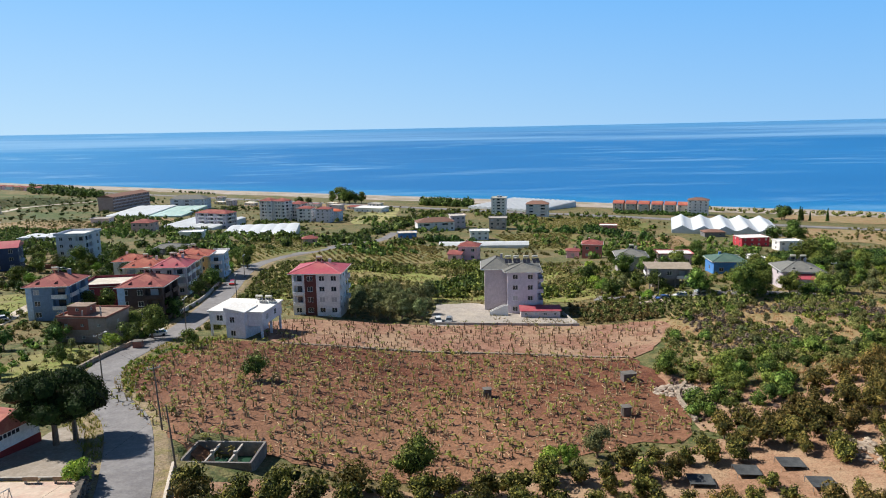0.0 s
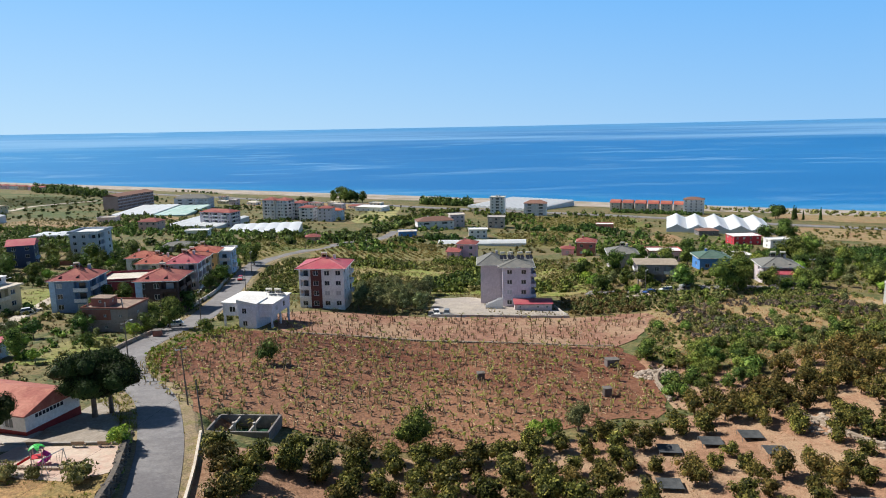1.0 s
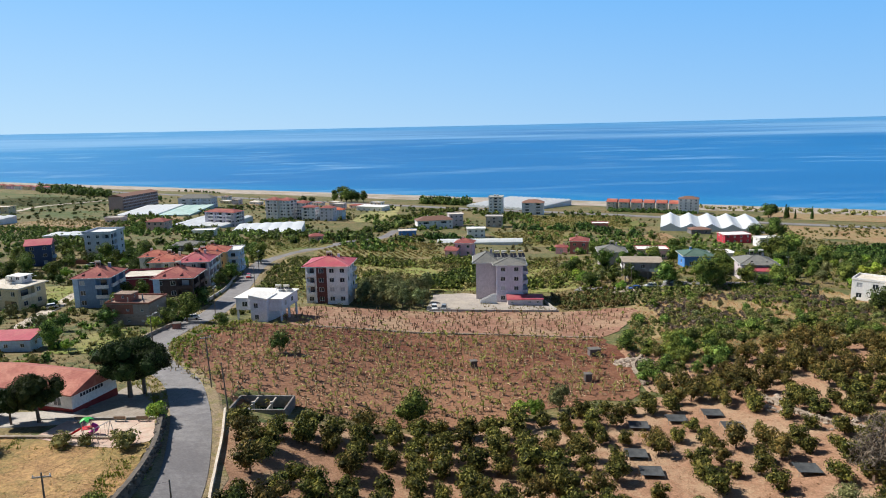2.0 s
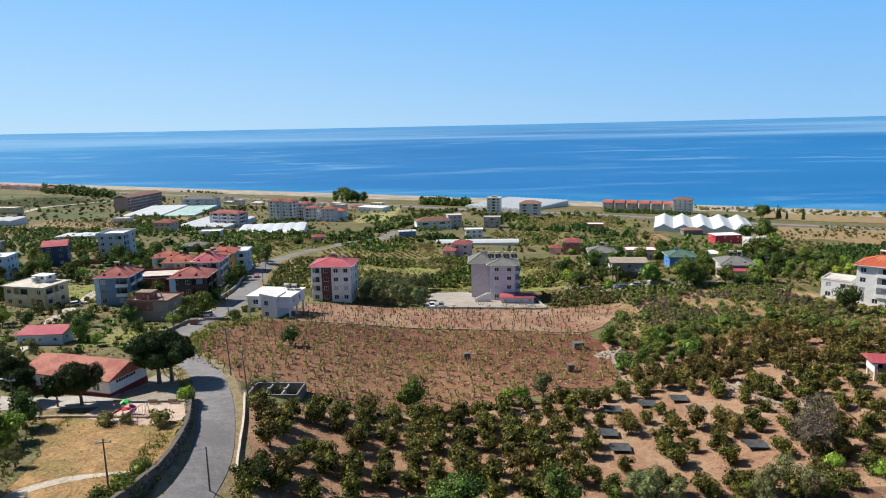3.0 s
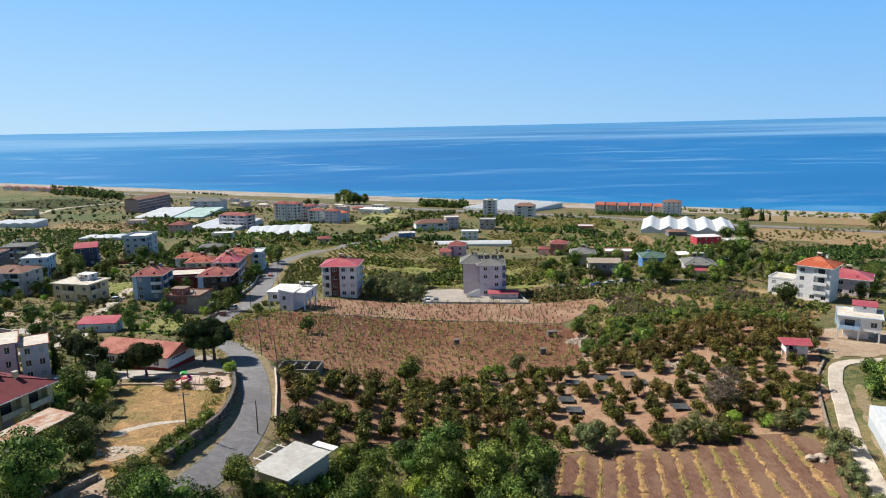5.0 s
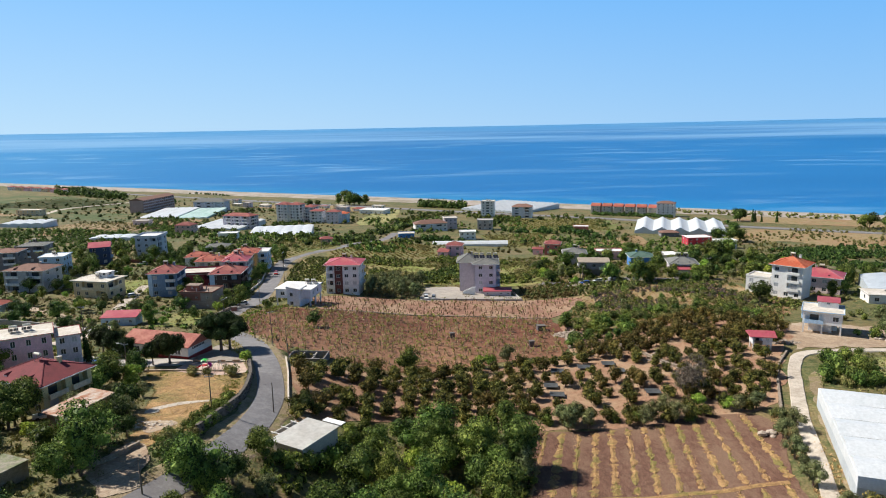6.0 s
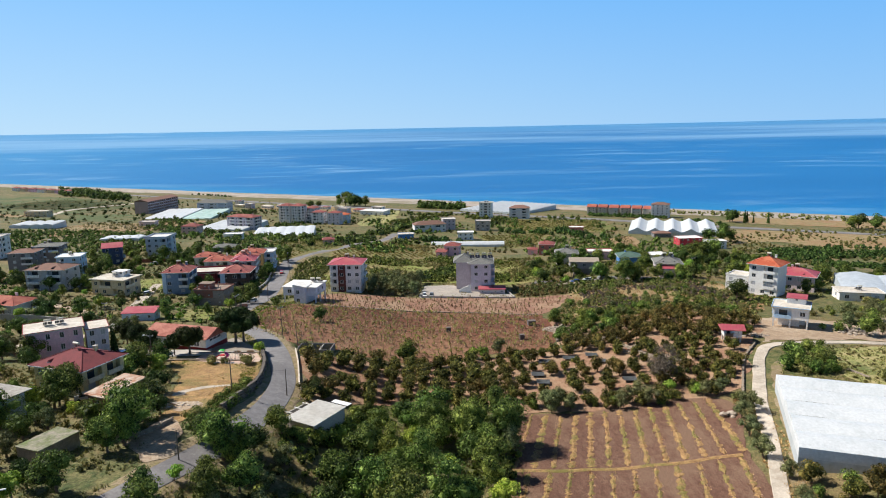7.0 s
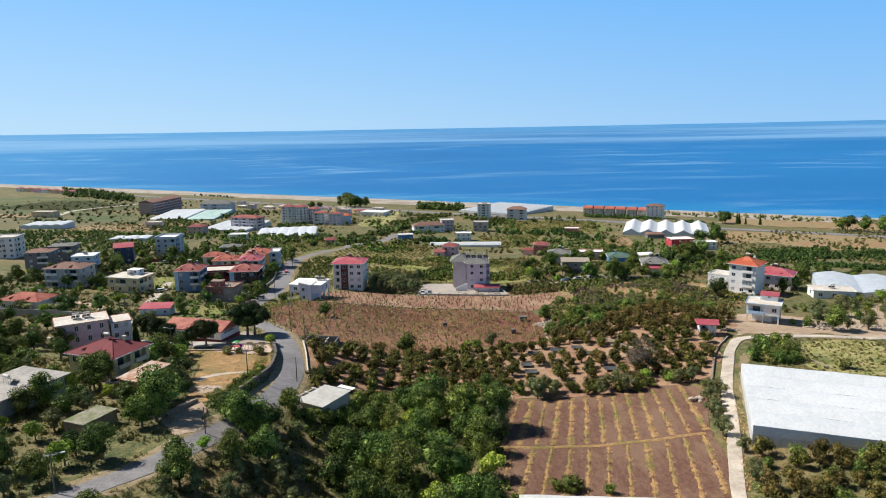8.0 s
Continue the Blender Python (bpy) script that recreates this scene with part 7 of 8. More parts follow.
for bx_, by_, bs_ in ((30.4, 4.8, 0.9), (32, 5.6, 0.8), (38, 3.6, 0.6), (28.6, 5.4, 0.7)):
    plant("dbush", bx_, by_, bs_ * 1.6, group="bushes on the ploughed plot", rng=rng)

# ---- the white house beside the field ----
def white_house(x, y, rot):
    root = tagged(new("house"), "white two-storey house on posts with a sloping roof block", "house")
    z = gz(x, y) - 0.2
    root.matrix_basis = pose(x, y, z, 0, 0, rot)
    body = paint(0.74, 0.74, 0.80)

    def block(name, x0, x1, y0, y1, z0, z1, rects_f=(), rects_r=(), tops=None):
        V, F = [], []
        facade(V, F, (x0, y0), (1, 0), x1 - x0, z0, z1, list(rects_f))
        facade(V, F, (x1, y0), (0, 1), y1 - y0, z0, z1, list(rects_r))
        facade(V, F, (x1, y1), (-1, 0), x1 - x0, z0, z1, [])
        facade(V, F, (x0, y1), (0, -1), y1 - y0, z0, z1, [])
        n = len(V)
        V += [(x0, y0, z1), (x1, y0, z1), (x1, y1, z1), (x0, y1, z1), (x0, y0, z0), (x1, y0, z0), (x1, y1, z0), (x0, y1, z0)]
        F += [(n, n + 1, n + 2, n + 3), (n + 7, n + 6, n + 5, n + 4)]
        ob = obj(name, V, F, body, parent=root)
        for rects, o, u, turn in ((rects_f, (x0, y0), (1, 0), 0), (rects_r, (x1, y0), (0, 1), 90)):
            for a, b_, c0, d0 in rects:
                fr, pn = window_meshes(b_ - a, d0 - c0)
                nn = (u[1], -u[0])
                shared("pane", pn, shared("window", fr, ob, pose(o[0] + u[0] * a - nn[0] * 0.12, o[1] + u[1] * a - nn[1] * 0.12, c0, 0, 0, turn)))
        return ob

    block("upper_wall", -6.5, 6.6, 0, 11, 3.0, 6.1, [(1.7, 3.3, 3.9, 5.3)], [(2.0, 3.3, 3.9, 5.3), (6.5, 7.8, 3.9, 5.3)])
    block("front_wall", -1.6, 3.0, -1.6, 5.0, -0.8, 6.6, [(0.9, 2.1, 4.0, 5.4), (1.0, 2.2, 0.9, 2.2)])
    block("rear_wall", -4.5, 3.0, 5.0, 10.8, -0.8, 2.99)
    V, F = box(-6.9, 7.0, -0.3, 11.4, 0, 0.3)
    obj("roof", V, F, M_WHITE, parent=root, m=pose(0, 0, 6.104))
    V = [(-1.9, -1.9, 7.6), (3.3, -1.9, 6.7), (3.3, 5.0, 6.7), (-1.9, 5.0, 7.6), (-1.9, -1.9, 6.6), (3.3, -1.9, 6.45), (3.3, 5.0, 6.45), (-1.9, 5.0, 6.6)]
    obj("sloping_roof", V, [(0, 1, 2, 3), (0, 4, 5, 1), (1, 5, 6, 2), (2, 6, 7, 3), (3, 7, 4, 0), (7, 6, 5, 4)], M_WHITE, parent=root)
    for px, py in ((-6.2, 0.3), (-6.2, 10.6), (6.2, 0.3), (6.2, 5.4), (6.2, 10.6)):
        V, F = box(px - 0.22, px + 0.22, py - 0.22, py + 0.22, -1.2, 3.0)
        obj("post", V, F, body, parent=root)
    c, s = math.cos(radians(rot)), math.sin(radians(rot))
    for px, py in ((2.6, 8.0), (5.0, 8.0)):
        solar_heater(x + c * px - s * py, y + s * px + c * py, z + 6.42, rot + 180)
    FOOT.append((x, y, 14, 12, c, s))


white_house(-48.5, 152.5, -10)


# ---- the school ----
def school(x, y, rot, w=19.5, d=9.5):
    root = tagged(new("school"), "low white school with orange tiled roof and red base band", "school")
    z = gz(x, y) - 0.1
    root.matrix_basis = pose(x, y, z, 0, 0, rot)
    V, F = [], []
    rects = [(round(0.9 + 2.45 * k, 2), round(2.5 + 2.45 * k, 2), 1.3, 2.7) for k in range(7)]
    facade(V, F, (-w / 2, 0), (1, 0), w, -1.0, 3.4, rects)
    facade(V, F, (w / 2, 0), (0, 1), d, -1.0, 3.4, [])
    facade(V, F, (w / 2, d), (-1, 0), w, -1.0, 3.4, [])
    facade(V, F, (-w / 2, d), (0, -1), d, -1.0, 3.4, [])
    obj("wall", V, F, M_WHITE, parent=root)
    for a, b_, c0, d0 in rects:
        fr, pn = window_meshes(b_ - a, d0 - c0)
        shared("pane", pn, shared("window", fr, root, pose(-w / 2 + a, 0.12, c0)))
    red = paint(0.26, 0.03, 0.03)
    for q in ((-w / 2 - 0.05, w / 2 + 0.05, -0.05, -0.003), (w / 2 + 0.003, w / 2 + 0.05, -0.05, d + 0.05), (-w / 2 - 0.05, -w / 2 - 0.003, -0.05, d + 0.05)):
        V, F = box(*q, -1.0, 1.0)
        obj("base_band", V, F, red, parent=root)
    gv = [(w / 2, 0, 3.4), (w / 2, d, 3.4), (w / 2, d / 2, 5.2), (-w / 2, 0, 3.4), (-w / 2, d, 3.4), (-w / 2, d / 2, 5.2)]
    obj("gable_wall", gv, [(0, 1, 2), (4, 3, 5)], M_WHITE, parent=root)
    tiles = mat("school_roof_tiles", (0.38, 0.135, 0.105), (0.30, 0.10, 0.08), 0.6, bump=0.04, bscale=5, col3=(0.46, 0.20, 0.15), scale3=0.2)
    V, F = gable_roof(w, d, 0.6, 1.95, "x")
    obj("roof", V, F, tiles, parent=root, m=pose(0, 0, 3.4))
    ink = mat("dark_sign_paint", (0.02, 0.02, 0.03), (0.04, 0.04, 0.05), 2)
    for k in range(8):
        V, F = box(w / 2 + 0.004, w / 2 + 0.03, 1.7 + 0.62 * k, 2.16 + 0.62 * k, 2.45, 3.0)
        obj("sign_bar", V, F, ink, parent=root)
    c, s = math.cos(radians(rot)), math.sin(radians(rot))
    FOOT.append((x, y, w, d, c, s))


school(-67.6, 81, -17)


# ---- concrete basin in the field corner ----
def basin(x, y, rot, w=9.8, d=6.2, h=2.6):
    root = tagged(new("water_basin"), "open grey concrete water basin with cross beams, nearly empty", "basin")
    root.matrix_basis = pose(x, y, 57.3, 0, 0, rot)
    for q in ((-w / 2, w / 2, 0, 0.3), (-w / 2, w / 2, d - 0.3, d), (-w / 2, -w / 2 + 0.3, 0.303, d - 0.303), (w / 2 - 0.3, w / 2, 0.303, d - 0.303)):
        V, F = box(*q, -1.6, h)
        obj("basin_wall", V, F, mat("weathered_concrete", (0.20, 0.185, 0.18), (0.14, 0.13, 0.13), 0.8, bump=0.02, bscale=6, col3=(0.27, 0.25, 0.23), scale3=0.3), parent=root)
    V, F = box(-w / 2 + 0.3, w / 2 - 0.3, 0.3, d - 0.3, 0.25, 0.55)
    obj("basin_floor", V, F, mat("green_basin_water", (0.02, 0.06, 0.04), (0.03, 0.08, 0.05), 0.7, rough=0.15, spec=0.5), parent=root)
    for px in (-1.6, 1.6):
        V, F = box(px - 0.12, px + 0.12, 0.303, d - 0.303, h - 0.5, h - 0.22)
        obj("beam", V, F, M_CONC, parent=root, m=pose(0, 0, 0, 0, 0, 0))
    for px in (-1.6, 1.6):
        V, F = box(px - 0.2, px + 0.2, d / 2 - 0.2, d / 2 + 0.2, 0.4, h + 0.1)
        obj("pillar", V, F, M_CONC, parent=root)


basin(-30.4, 82.6, -4)


# ---- walls ----
def stone_wall(label, pts, height, thick, seed, material=None, size=0.45, stones=None, sink=0.8):
    """A wall of rough stones along a line: a core, with stones proud of its faces."""
    r = random.Random(seed)
    C = spline(pts, 1.2)
    T = np.gradient(C, axis=0)
    T /= np.linalg.norm(T, axis=1)[:, None]
    V, F = [], []
    for i, (c, t) in enumerate(zip(C, T)):
        n = np.array([-t[1], t[0]]) * thick / 2
        z = gz(*c)
        hh = height * (1 + 0.08 * noise.noise((c[0] * 0.3, c[1] * 0.3, seed)))
        for p, zz in ((c - n, z - sink), (c - n, z + hh), (c + n, z + hh), (c + n, z - sink)):
            V.append((p[0], p[1], zz))
    for i in range(len(C) - 1):
        for k in range(3):
            a = 4 * i + k
            F.append((a, a + 4, a + 5, a + 1))
    F += [(0, 1, 2, 3), tuple(4 * (len(C) - 1) + k for k in (3, 2, 1, 0))]
    root = tagged(obj("stone_wall", V, F, material or M_STONE), label, "wall")
    if size:
        SV, SF = [], []
        cv, cf = ICO1
        for c, t in zip(C, T):
            n = np.array([-t[1], t[0]])
            z = gz(*c)
            for side in (-1, 1):
                for _ in range(max(1, int(height / size * 1.6))):
                    q = c + n * side * thick / 2 + t * r.uniform(-0.6, 0.6)
                    s = size * r.uniform(0.3, 0.65)
                    o = len(SV)
                    zz = z + r.uniform(0, height)
                    for v in cv:
                        SV.append((q[0] + v[0] * s * r.uniform(0.8, 1.2), q[1] + v[1] * s * r.uniform(0.8, 1.2), zz + v[2] * s * 0.7))
                    SF += [tuple(int(k) + o for k in f) for f in cf]
        tagged(obj("stones", SV, SF, stones or M_ROCK, parent=root), kind="stuff")
    return root


stone_wall("pale low wall along the road kerb", [(-34.6, 80), (-31.6, 69), (-29.3, 59), (-27.2, 50.5), (-25, 47.5)], 0.7, 0.35, 1, mat("limewashed_wall", (0.62, 0.56, 0.48), (0.50, 0.43, 0.36), 0.8, bump=0.03, bscale=4), 0)
stone_wall("dark rough stone retaining wall above the road", [(-42.5, 75.5), (-39.8, 67), (-38.1, 61.5), (-36.5, 53), (-35.8, 45.4), (-36.2, 39), (-36.8, 32), (-37.3, 26)], 1.9, 0.6, 2, mat("dark_wall_stone", (0.085, 0.075, 0.065), (0.15, 0.125, 0.105), 1.0, bump=0.06, bscale=3, island=0.3), 0.6, stones=MATS["dark_wall_stone"])
stone_wall("low field wall of stones between two terraces", [(-36, 145.5), (-10.5, 150), (16, 149.2), (41, 146)], 0.4, 0.5, 3, None, 0.5)
stone_wall("grey block wall along the upper field edge", [(-3.5, 177.6), (17, 177.4), (36, 177.2)], 0.8, 0.25, 4, M_CONC, 0)
stone_wall("block wall of the yard", [(35.5, 178), (34, 191)], 0.9, 0.25, 5, M_CONC, 0)
stone_wall("stone wall beside the village road", [(-68.8, 118), (-69.2, 130), (-68.6, 144)], 1.0, 0.4, 6, None, 0.4)
stone_wall("pale wall before the village houses", [(-72, 176), (-74.5, 205), (-81, 240), (-84, 264)], 1.2, 0.3, 7, M_CONC, 0)
stone_wall("stone terrace wall in the orchard", [(56, 107), (60, 95), (64, 83), (70, 76)], 0.9, 0.6, 8, None, 0.5)
stone_wall("dry stone wall at the top of the orchard", [(42, 108), (43, 120), (47, 127)], 0.8, 0.6, 9, None, 0.5)
stone_wall("low kerb wall of the schoolyard", [(-62, 74.8), (-50, 74.9), (-43, 74.8)], 0.4, 0.3, 10, M_CONC, 0)
stone_wall("rough stone edge of the dry lawn", [(-72, 66), (-62, 67), (-52, 66.5), (-44, 66)], 0.5, 0.5, 11, None, 0.4)
stone_wall("stone wall beside the gravel track", [(73, 45), (79, 59), (86, 74), (94, 86)], 0.6, 0.4, 12, None, 0.4)
stone_wall("grey garden wall below the village", [(-150, 121), (-132, 118), (-115, 112)], 2.6, 0.3, 13, M_CONC, 0)
stone_wall("brick garden wall", [(-160, 268), (-148, 272)], 1.8, 0.25, 14, BRICK, 0)
stone_wall("stone wall on the road bank near the drive", [(-44, 19), (-47.5, 12), (-52, 14)], 1.0, 0.4, 15, None, 0.4)
stone_wall("low stone wall along the meadow", [(103, 84), (105, 70), (108, 56)], 0.5, 0.4, 16, None, 0.35)


def rock_pile(label, x, y, rx, ry, n, size, seed, material=None):
    r = random.Random(seed)
    cv, cf = ICO1
    V, F = [], []
    for _ in range(n):
        a, q = r.uniform(0, 6.28), math.sqrt(r.random())
        px, py = x + rx * q * math.cos(a), y + ry * q * math.sin(a)
        s = size * r.uniform(0.4, 1.2)
        zz = gz(px, py) + s * 0.2 + (1 - q) * size * 1.4 * r.random()
        o = len(V)
        for v in cv:
            V.append((px + v[0] * s * r.uniform(0.7, 1.2), py + v[1] * s * r.uniform(0.7, 1.2), zz + v[2] * s * r.uniform(0.5, 0.8)))
        F += [tuple(int(k) + o for k in f) for f in cf]
    return tagged(obj("rock_pile", V, F, material or M_ROCK), label, "rocks", kind="stuff")


rock_pile("heap of pale field stones", 44, 123, 4.5, 3.2, 170, 0.55, 1)
rock_pile("loose pale stones on the orchard edge", 57, 105, 4, 3, 60, 0.5, 2)
rock_pile("pale boulders along the terrace", 62, 92, 5, 4, 60, 0.5, 3)
rock_pile("pale stones in the orchard", 66, 81, 5, 3, 50, 0.45, 4)
rock_pile("rubble heap beside the gravel track", 131, 100, 6, 5, 110, 0.7, 5)
rock_pile("stones piled near the white house", 97, 95, 5, 1.6, 60, 0.55, 6)
rock_pile("pale boulder on the plot corner", 67.5, 40, 1.6, 1.2, 8, 0.9, 7)
rock_pile("boulders beside the village lane", 62, 196, 7, 2.5, 50, 0.7, 8)
rock_pile("rubble on the far meadow edge", 150, 100, 9, 4, 90, 0.6, 9)
rock_pile("scattered stones in the red field", -10, 112, 30, 16, 60, 0.18, 10)
rock_pile("bare pale patch of rubble in the dry lawn", -46, 29.5, 4.5, 2.5, 90, 0.28, 11, mat("pale_rubble", (0.62, 0.54, 0.46), (0.5, 0.42, 0.35), 1.0, bump=0.05, bscale=4))
drape("soil", [(-49, 31), (-44, 31.5), (-42.6, 28.5), (-45, 25.5), (-47, 28)], M_DUST, 0.17, 2, "bare pale patch near a heap", "ground", 1.0, 52)
drape("pavement", [(-57, 74), (-43.5, 74), (-40, 66), (-43, 62.5), (-50, 63.5), (-58, 67)], mat("playground_ground", (0.56, 0.46, 0.38), (0.48, 0.38, 0.31), 0.4, bump=0.01, bscale=6, col3=(0.50, 0.34, 0.28), scale3=0.15), 0.18, 3, "pale sandy playground", "playground", 0.0, 53)


# ---- playground ----
def playground(x, y, rot):
    root = tagged(new("playground_slide"), "playground tower with green canopy, red slide and pink tube", "slide")
    root.matrix_basis = pose(x, y, gz(x, y) + 0.18, 0, 0, rot) @ Matrix.Diagonal((0.75, 0.75, 0.75, 1))
    gm, rm, pm = mat("green_plastic", (0.08, 0.62, 0.12), (0.06, 0.5, 0.1), 2, rough=0.4), mat("red_plastic", (0.6, 0.05, 0.06), (0.5, 0.04, 0.05), 2, rough=0.4), mat("pink_plastic", (0.75, 0.06, 0.35), (0.65, 0.05, 0.3), 2, rough=0.4)
    for px in (-0.8, 0.8):
        for py in (-0.8, 0.8):
            V, F = tube([(px, py, 0), (px, py, 3.0)], [0.08, 0.08], 8)
            obj("post", V, F, M_METAL, parent=root)
    V, F = box(-0.9, 0.9, -0.9, 0.9, 1.3, 1.42)
    obj("platform", V, F, rm, parent=root)
    for k in range(5):
        a = 2 * math.pi * k / 5
        V, F = [], []
        c, s = math.cos(a), math.sin(a)
        for t, wd, zz in ((0.0, 0.2, 3.5), (0.4, 0.4, 3.4), (0.9, 0.35, 3.2), (1.3, 0.08, 2.9)):
            V += [(c * t - s * wd, s * t + c * wd, zz), (c * t + s * wd, s * t - c * wd, zz), (c * t + s * wd, s * t - c * wd, zz - 0.08), (c * t - s * wd, s * t + c * wd, zz - 0.08)]
        for i in range(3):
            for j in range(4):
                F.append((4 * i + j, 4 * i + (j + 1) % 4, 4 * i + 4 + (j + 1) % 4, 4 * i + 4 + j))
        F += [(3, 2, 1, 0), (12, 13, 14, 15)]
        obj("canopy_leaf", V, F, gm, parent=root)
    V, F = [], []
    for k in range(7):
        t = k / 6
        V += [(-0.9 - 2.4 * t, -0.35, 1.4 - 1.2 * t + 0.25), (-0.9 - 2.4 * t, -0.28, 1.4 - 1.2 * t), (-0.9 - 2.4 * t, 0.28, 1.4 - 1.2 * t), (-0.9 - 2.4 * t, 0.35, 1.4 - 1.2 * t + 0.25)]
    for k in range(6):
        for j in range(3):
            F.append((4 * k + j, 4 * k + j + 1, 4 * k + j + 5, 4 * k + j + 4))
    obj("slide", V, F, rm, parent=root)
    pts = [(0.9 + 0.9 * math.sin(t * 1.6), -0.6 * t, 1.9 - 0.55 * t) for t in np.linspace(0, 3, 10)]
    V, F = tube(pts, [0.42] * 10, 12)
    obj("tube_slide", V, F, pm, parent=root, smooth=True)


playground(-50.6, 68.0, 20)


def swing(x, y, rot):
    root = tagged(new("swing_frame"), "metal swing frame on a playground", "swing")
    root.matrix_basis = pose(x, y, gz(x, y) + 0.18, 0, 0, rot)
    for px in (-1.4, 1.4):
        for py in (-0.7, 0.7):
            V, F = tube([(px, py, 0), (px, 0, 2.4)], [0.05, 0.05], 6)
            obj("leg", V, F, M_METAL, parent=root)
    V, F = tube([(-1.5, 0, 2.4), (1.5, 0, 2.4)], [0.05, 0.05], 6)
    obj("crossbar", V, F, M_METAL, parent=root)
    for px in (-0.6, 0.6):
        V, F = box(px - 0.22, px + 0.22, -0.1, 0.1, 0.5, 0.54)
        box(px - 0.21, px - 0.19, -0.01, 0.01, 0.54, 2.4, V, F)
        box(px + 0.19, px + 0.21, -0.01, 0.01, 0.54, 2.4, V, F)
        obj("seat", V, F, M_TYRE, parent=root)


swing(-47, 65.4, 70)


def bench(x, y, rot):
    root = tagged(new("bench"), "park bench of pale slats on metal legs", "bench", "benches of the playground")
    root.matrix_basis = pose(x, y, gz(x, y) + 0.18, 0, 0, rot)
    for y0, y1, z0, z1, nm in ((-0.25, 0.2, 0.42, 0.47, "seat"), (0.2, 0.26, 0.5, 0.9, "backrest")):
        V, F = box(-0.9, 0.9, y0, y1, z0, z1)
        obj(nm, V, F, mat("bench_wood", (0.32, 0.24, 0.17), (0.26, 0.19, 0.13), 3), parent=root)
    for px in (-0.75, 0.75):
        V, F = box(px - 0.04, px + 0.04, -0.22, 0.24, 0, 0.42)
        obj("leg", V, F, M_METAL, parent=root)


for bx in (-54.5, -48.5, -45):
    bench(bx, 73.6, 180)


# ---- stair wall of the grey block ----
def stair_wall(x, y, rot):
    root = tagged(new("outdoor_stair"), "white outdoor stair with sloping side wall", "stair")
    root.matrix_basis = pose(x, y, gz(x, y) + 0.1, 0, 0, rot)
    for py in (0.0, 1.5):
        V = [(-2.6, py, -0.4), (2.6, py, -0.4), (2.6, py, 2.9), (1.4, py, 2.9), (-2.6, py, 1.0)]
        V += [(a, b_ + 0.18, c) for a, b_, c in V]
        F = [(0, 1, 2, 3, 4), (9, 8, 7, 6, 5)] + [(k, 5 + k, 5 + (k + 1) % 5, (k + 1) % 5) for k in range(5)]
        obj("side_wall", V, F, M_WHITE, parent=root)
    for k in range(11):
        V, F = box(-2.5 + 0.36 * k, -2.5 + 0.36 * (k + 1), 0.183, 1.497, -0.4, 0.17 * (k + 1))
        obj("step", V, F, M_CONC, parent=root)


stair_wall(15.4, 189.4, -3)


# ---- poles and wires ----
POLES = []


def pole(x, y, h=8.5, lamp=False, rot=0, lean=0.0, cross=True):
    root = tagged(new("utility_pole"), "weathered utility pole with crossarm" if cross else "slender weathered utility pole", "utility pole", "utility poles")
    root.matrix_basis = pose(x, y, gz(x, y) - 0.1, 0, lean, rot)
    V, F = tube([(0, 0, -0.5), (0, 0, h * 0.5), (0, 0, h)], [0.13, 0.11, 0.08], 8)
    obj("post", V, F, M_WOODPOLE, parent=root)
    if cross:
        V, F = box(-0.9, 0.9, -0.06, 0.06, h - 0.55, h - 0.42)
        obj("crossarm", V, F, M_METAL, parent=root)
        for px in (-0.8, 0.0, 0.8):
            V, F = tube([(px, 0, h - 0.42), (px, 0, h - 0.3), (px, 0, h - 0.18)], [0.03, 0.07, 0.04], 8)
            obj("insulator", V, F, M_FRAME, parent=root)
    if lamp:
        V, F = tube([(0, 0, h - 0.8), (0.7, 0, h - 0.4), (1.5, 0, h - 0.3)], [0.05, 0.05, 0.04], 6)
        arm = obj("lamp_arm", V, F, M_METAL, parent=root)
        V, F = box(1.4, 2.0, -0.13, 0.13, h - 0.38, h - 0.24)
        obj("lamp_head", V, F, M_FRAME, parent=arm)
    POLES.append((x, y, gz(x, y) + h - 0.3))
    return POLES[-1]


P1, P2, P3, P4, P5 = pole(-33.2, 77.5, 9.5, False, 30, -3, False), pole(-40.5, 91, 10, False, 30, -2), pole(-61.2, 115.5, 9, True, 70), pole(-61.5, 156, 9, True, 90), pole(-62.5, 199, 9, True, 90)
P6, P7, P8, P9 = pole(-39.0, 38.4, 7.5, False, 10), pole(-28.8, 44, 6.5, False, 10, 0, False), pole(-37.3, 4.5, 5.5, False, 20, 0, False), pole(-52, -19, 7, True, 20)
P10, P11, P12 = pole(-67.8, 66, 7.5, True, 170), pole(-124, 177, 9, True, 60), pole(-100, 108, 8.5)
pole(64, 199, 8, True, 60), pole(-75, 250, 9, True, 90), pole(-70, 330, 9, False, 80), pole(-20, 420, 9), pole(120, 206, 8)


def wire(a, b_, sag=1.0):
    pts = [(a[0] + (b_[0] - a[0]) * t, a[1] + (b_[1] - a[1]) * t, a[2] + (b_[2] - a[2]) * t - sag * 4 * t * (1 - t)) for t in np.linspace(0, 1, 14)]
    V, F = tube(pts, [0.012] * 14, 4)
    tagged(obj("overhead_wire", V, F, M_TYRE), "thin dark overhead wire between poles", "cable", "overhead wires")


for a, b_ in ((P1, P2), (P2, P3), (P3, P4), (P4, P5), (P1, P6), (P6, P8), (P7, P6), (P8, P9), (P3, P12), (P12, P11)):
    for off in (-0.6, 0.6) if a is not P6 and b_ is not P6 else (0.0,):
        wire((a[0] + off, a[1], a[2]), (b_[0] + off, b_[1], b_[2]))


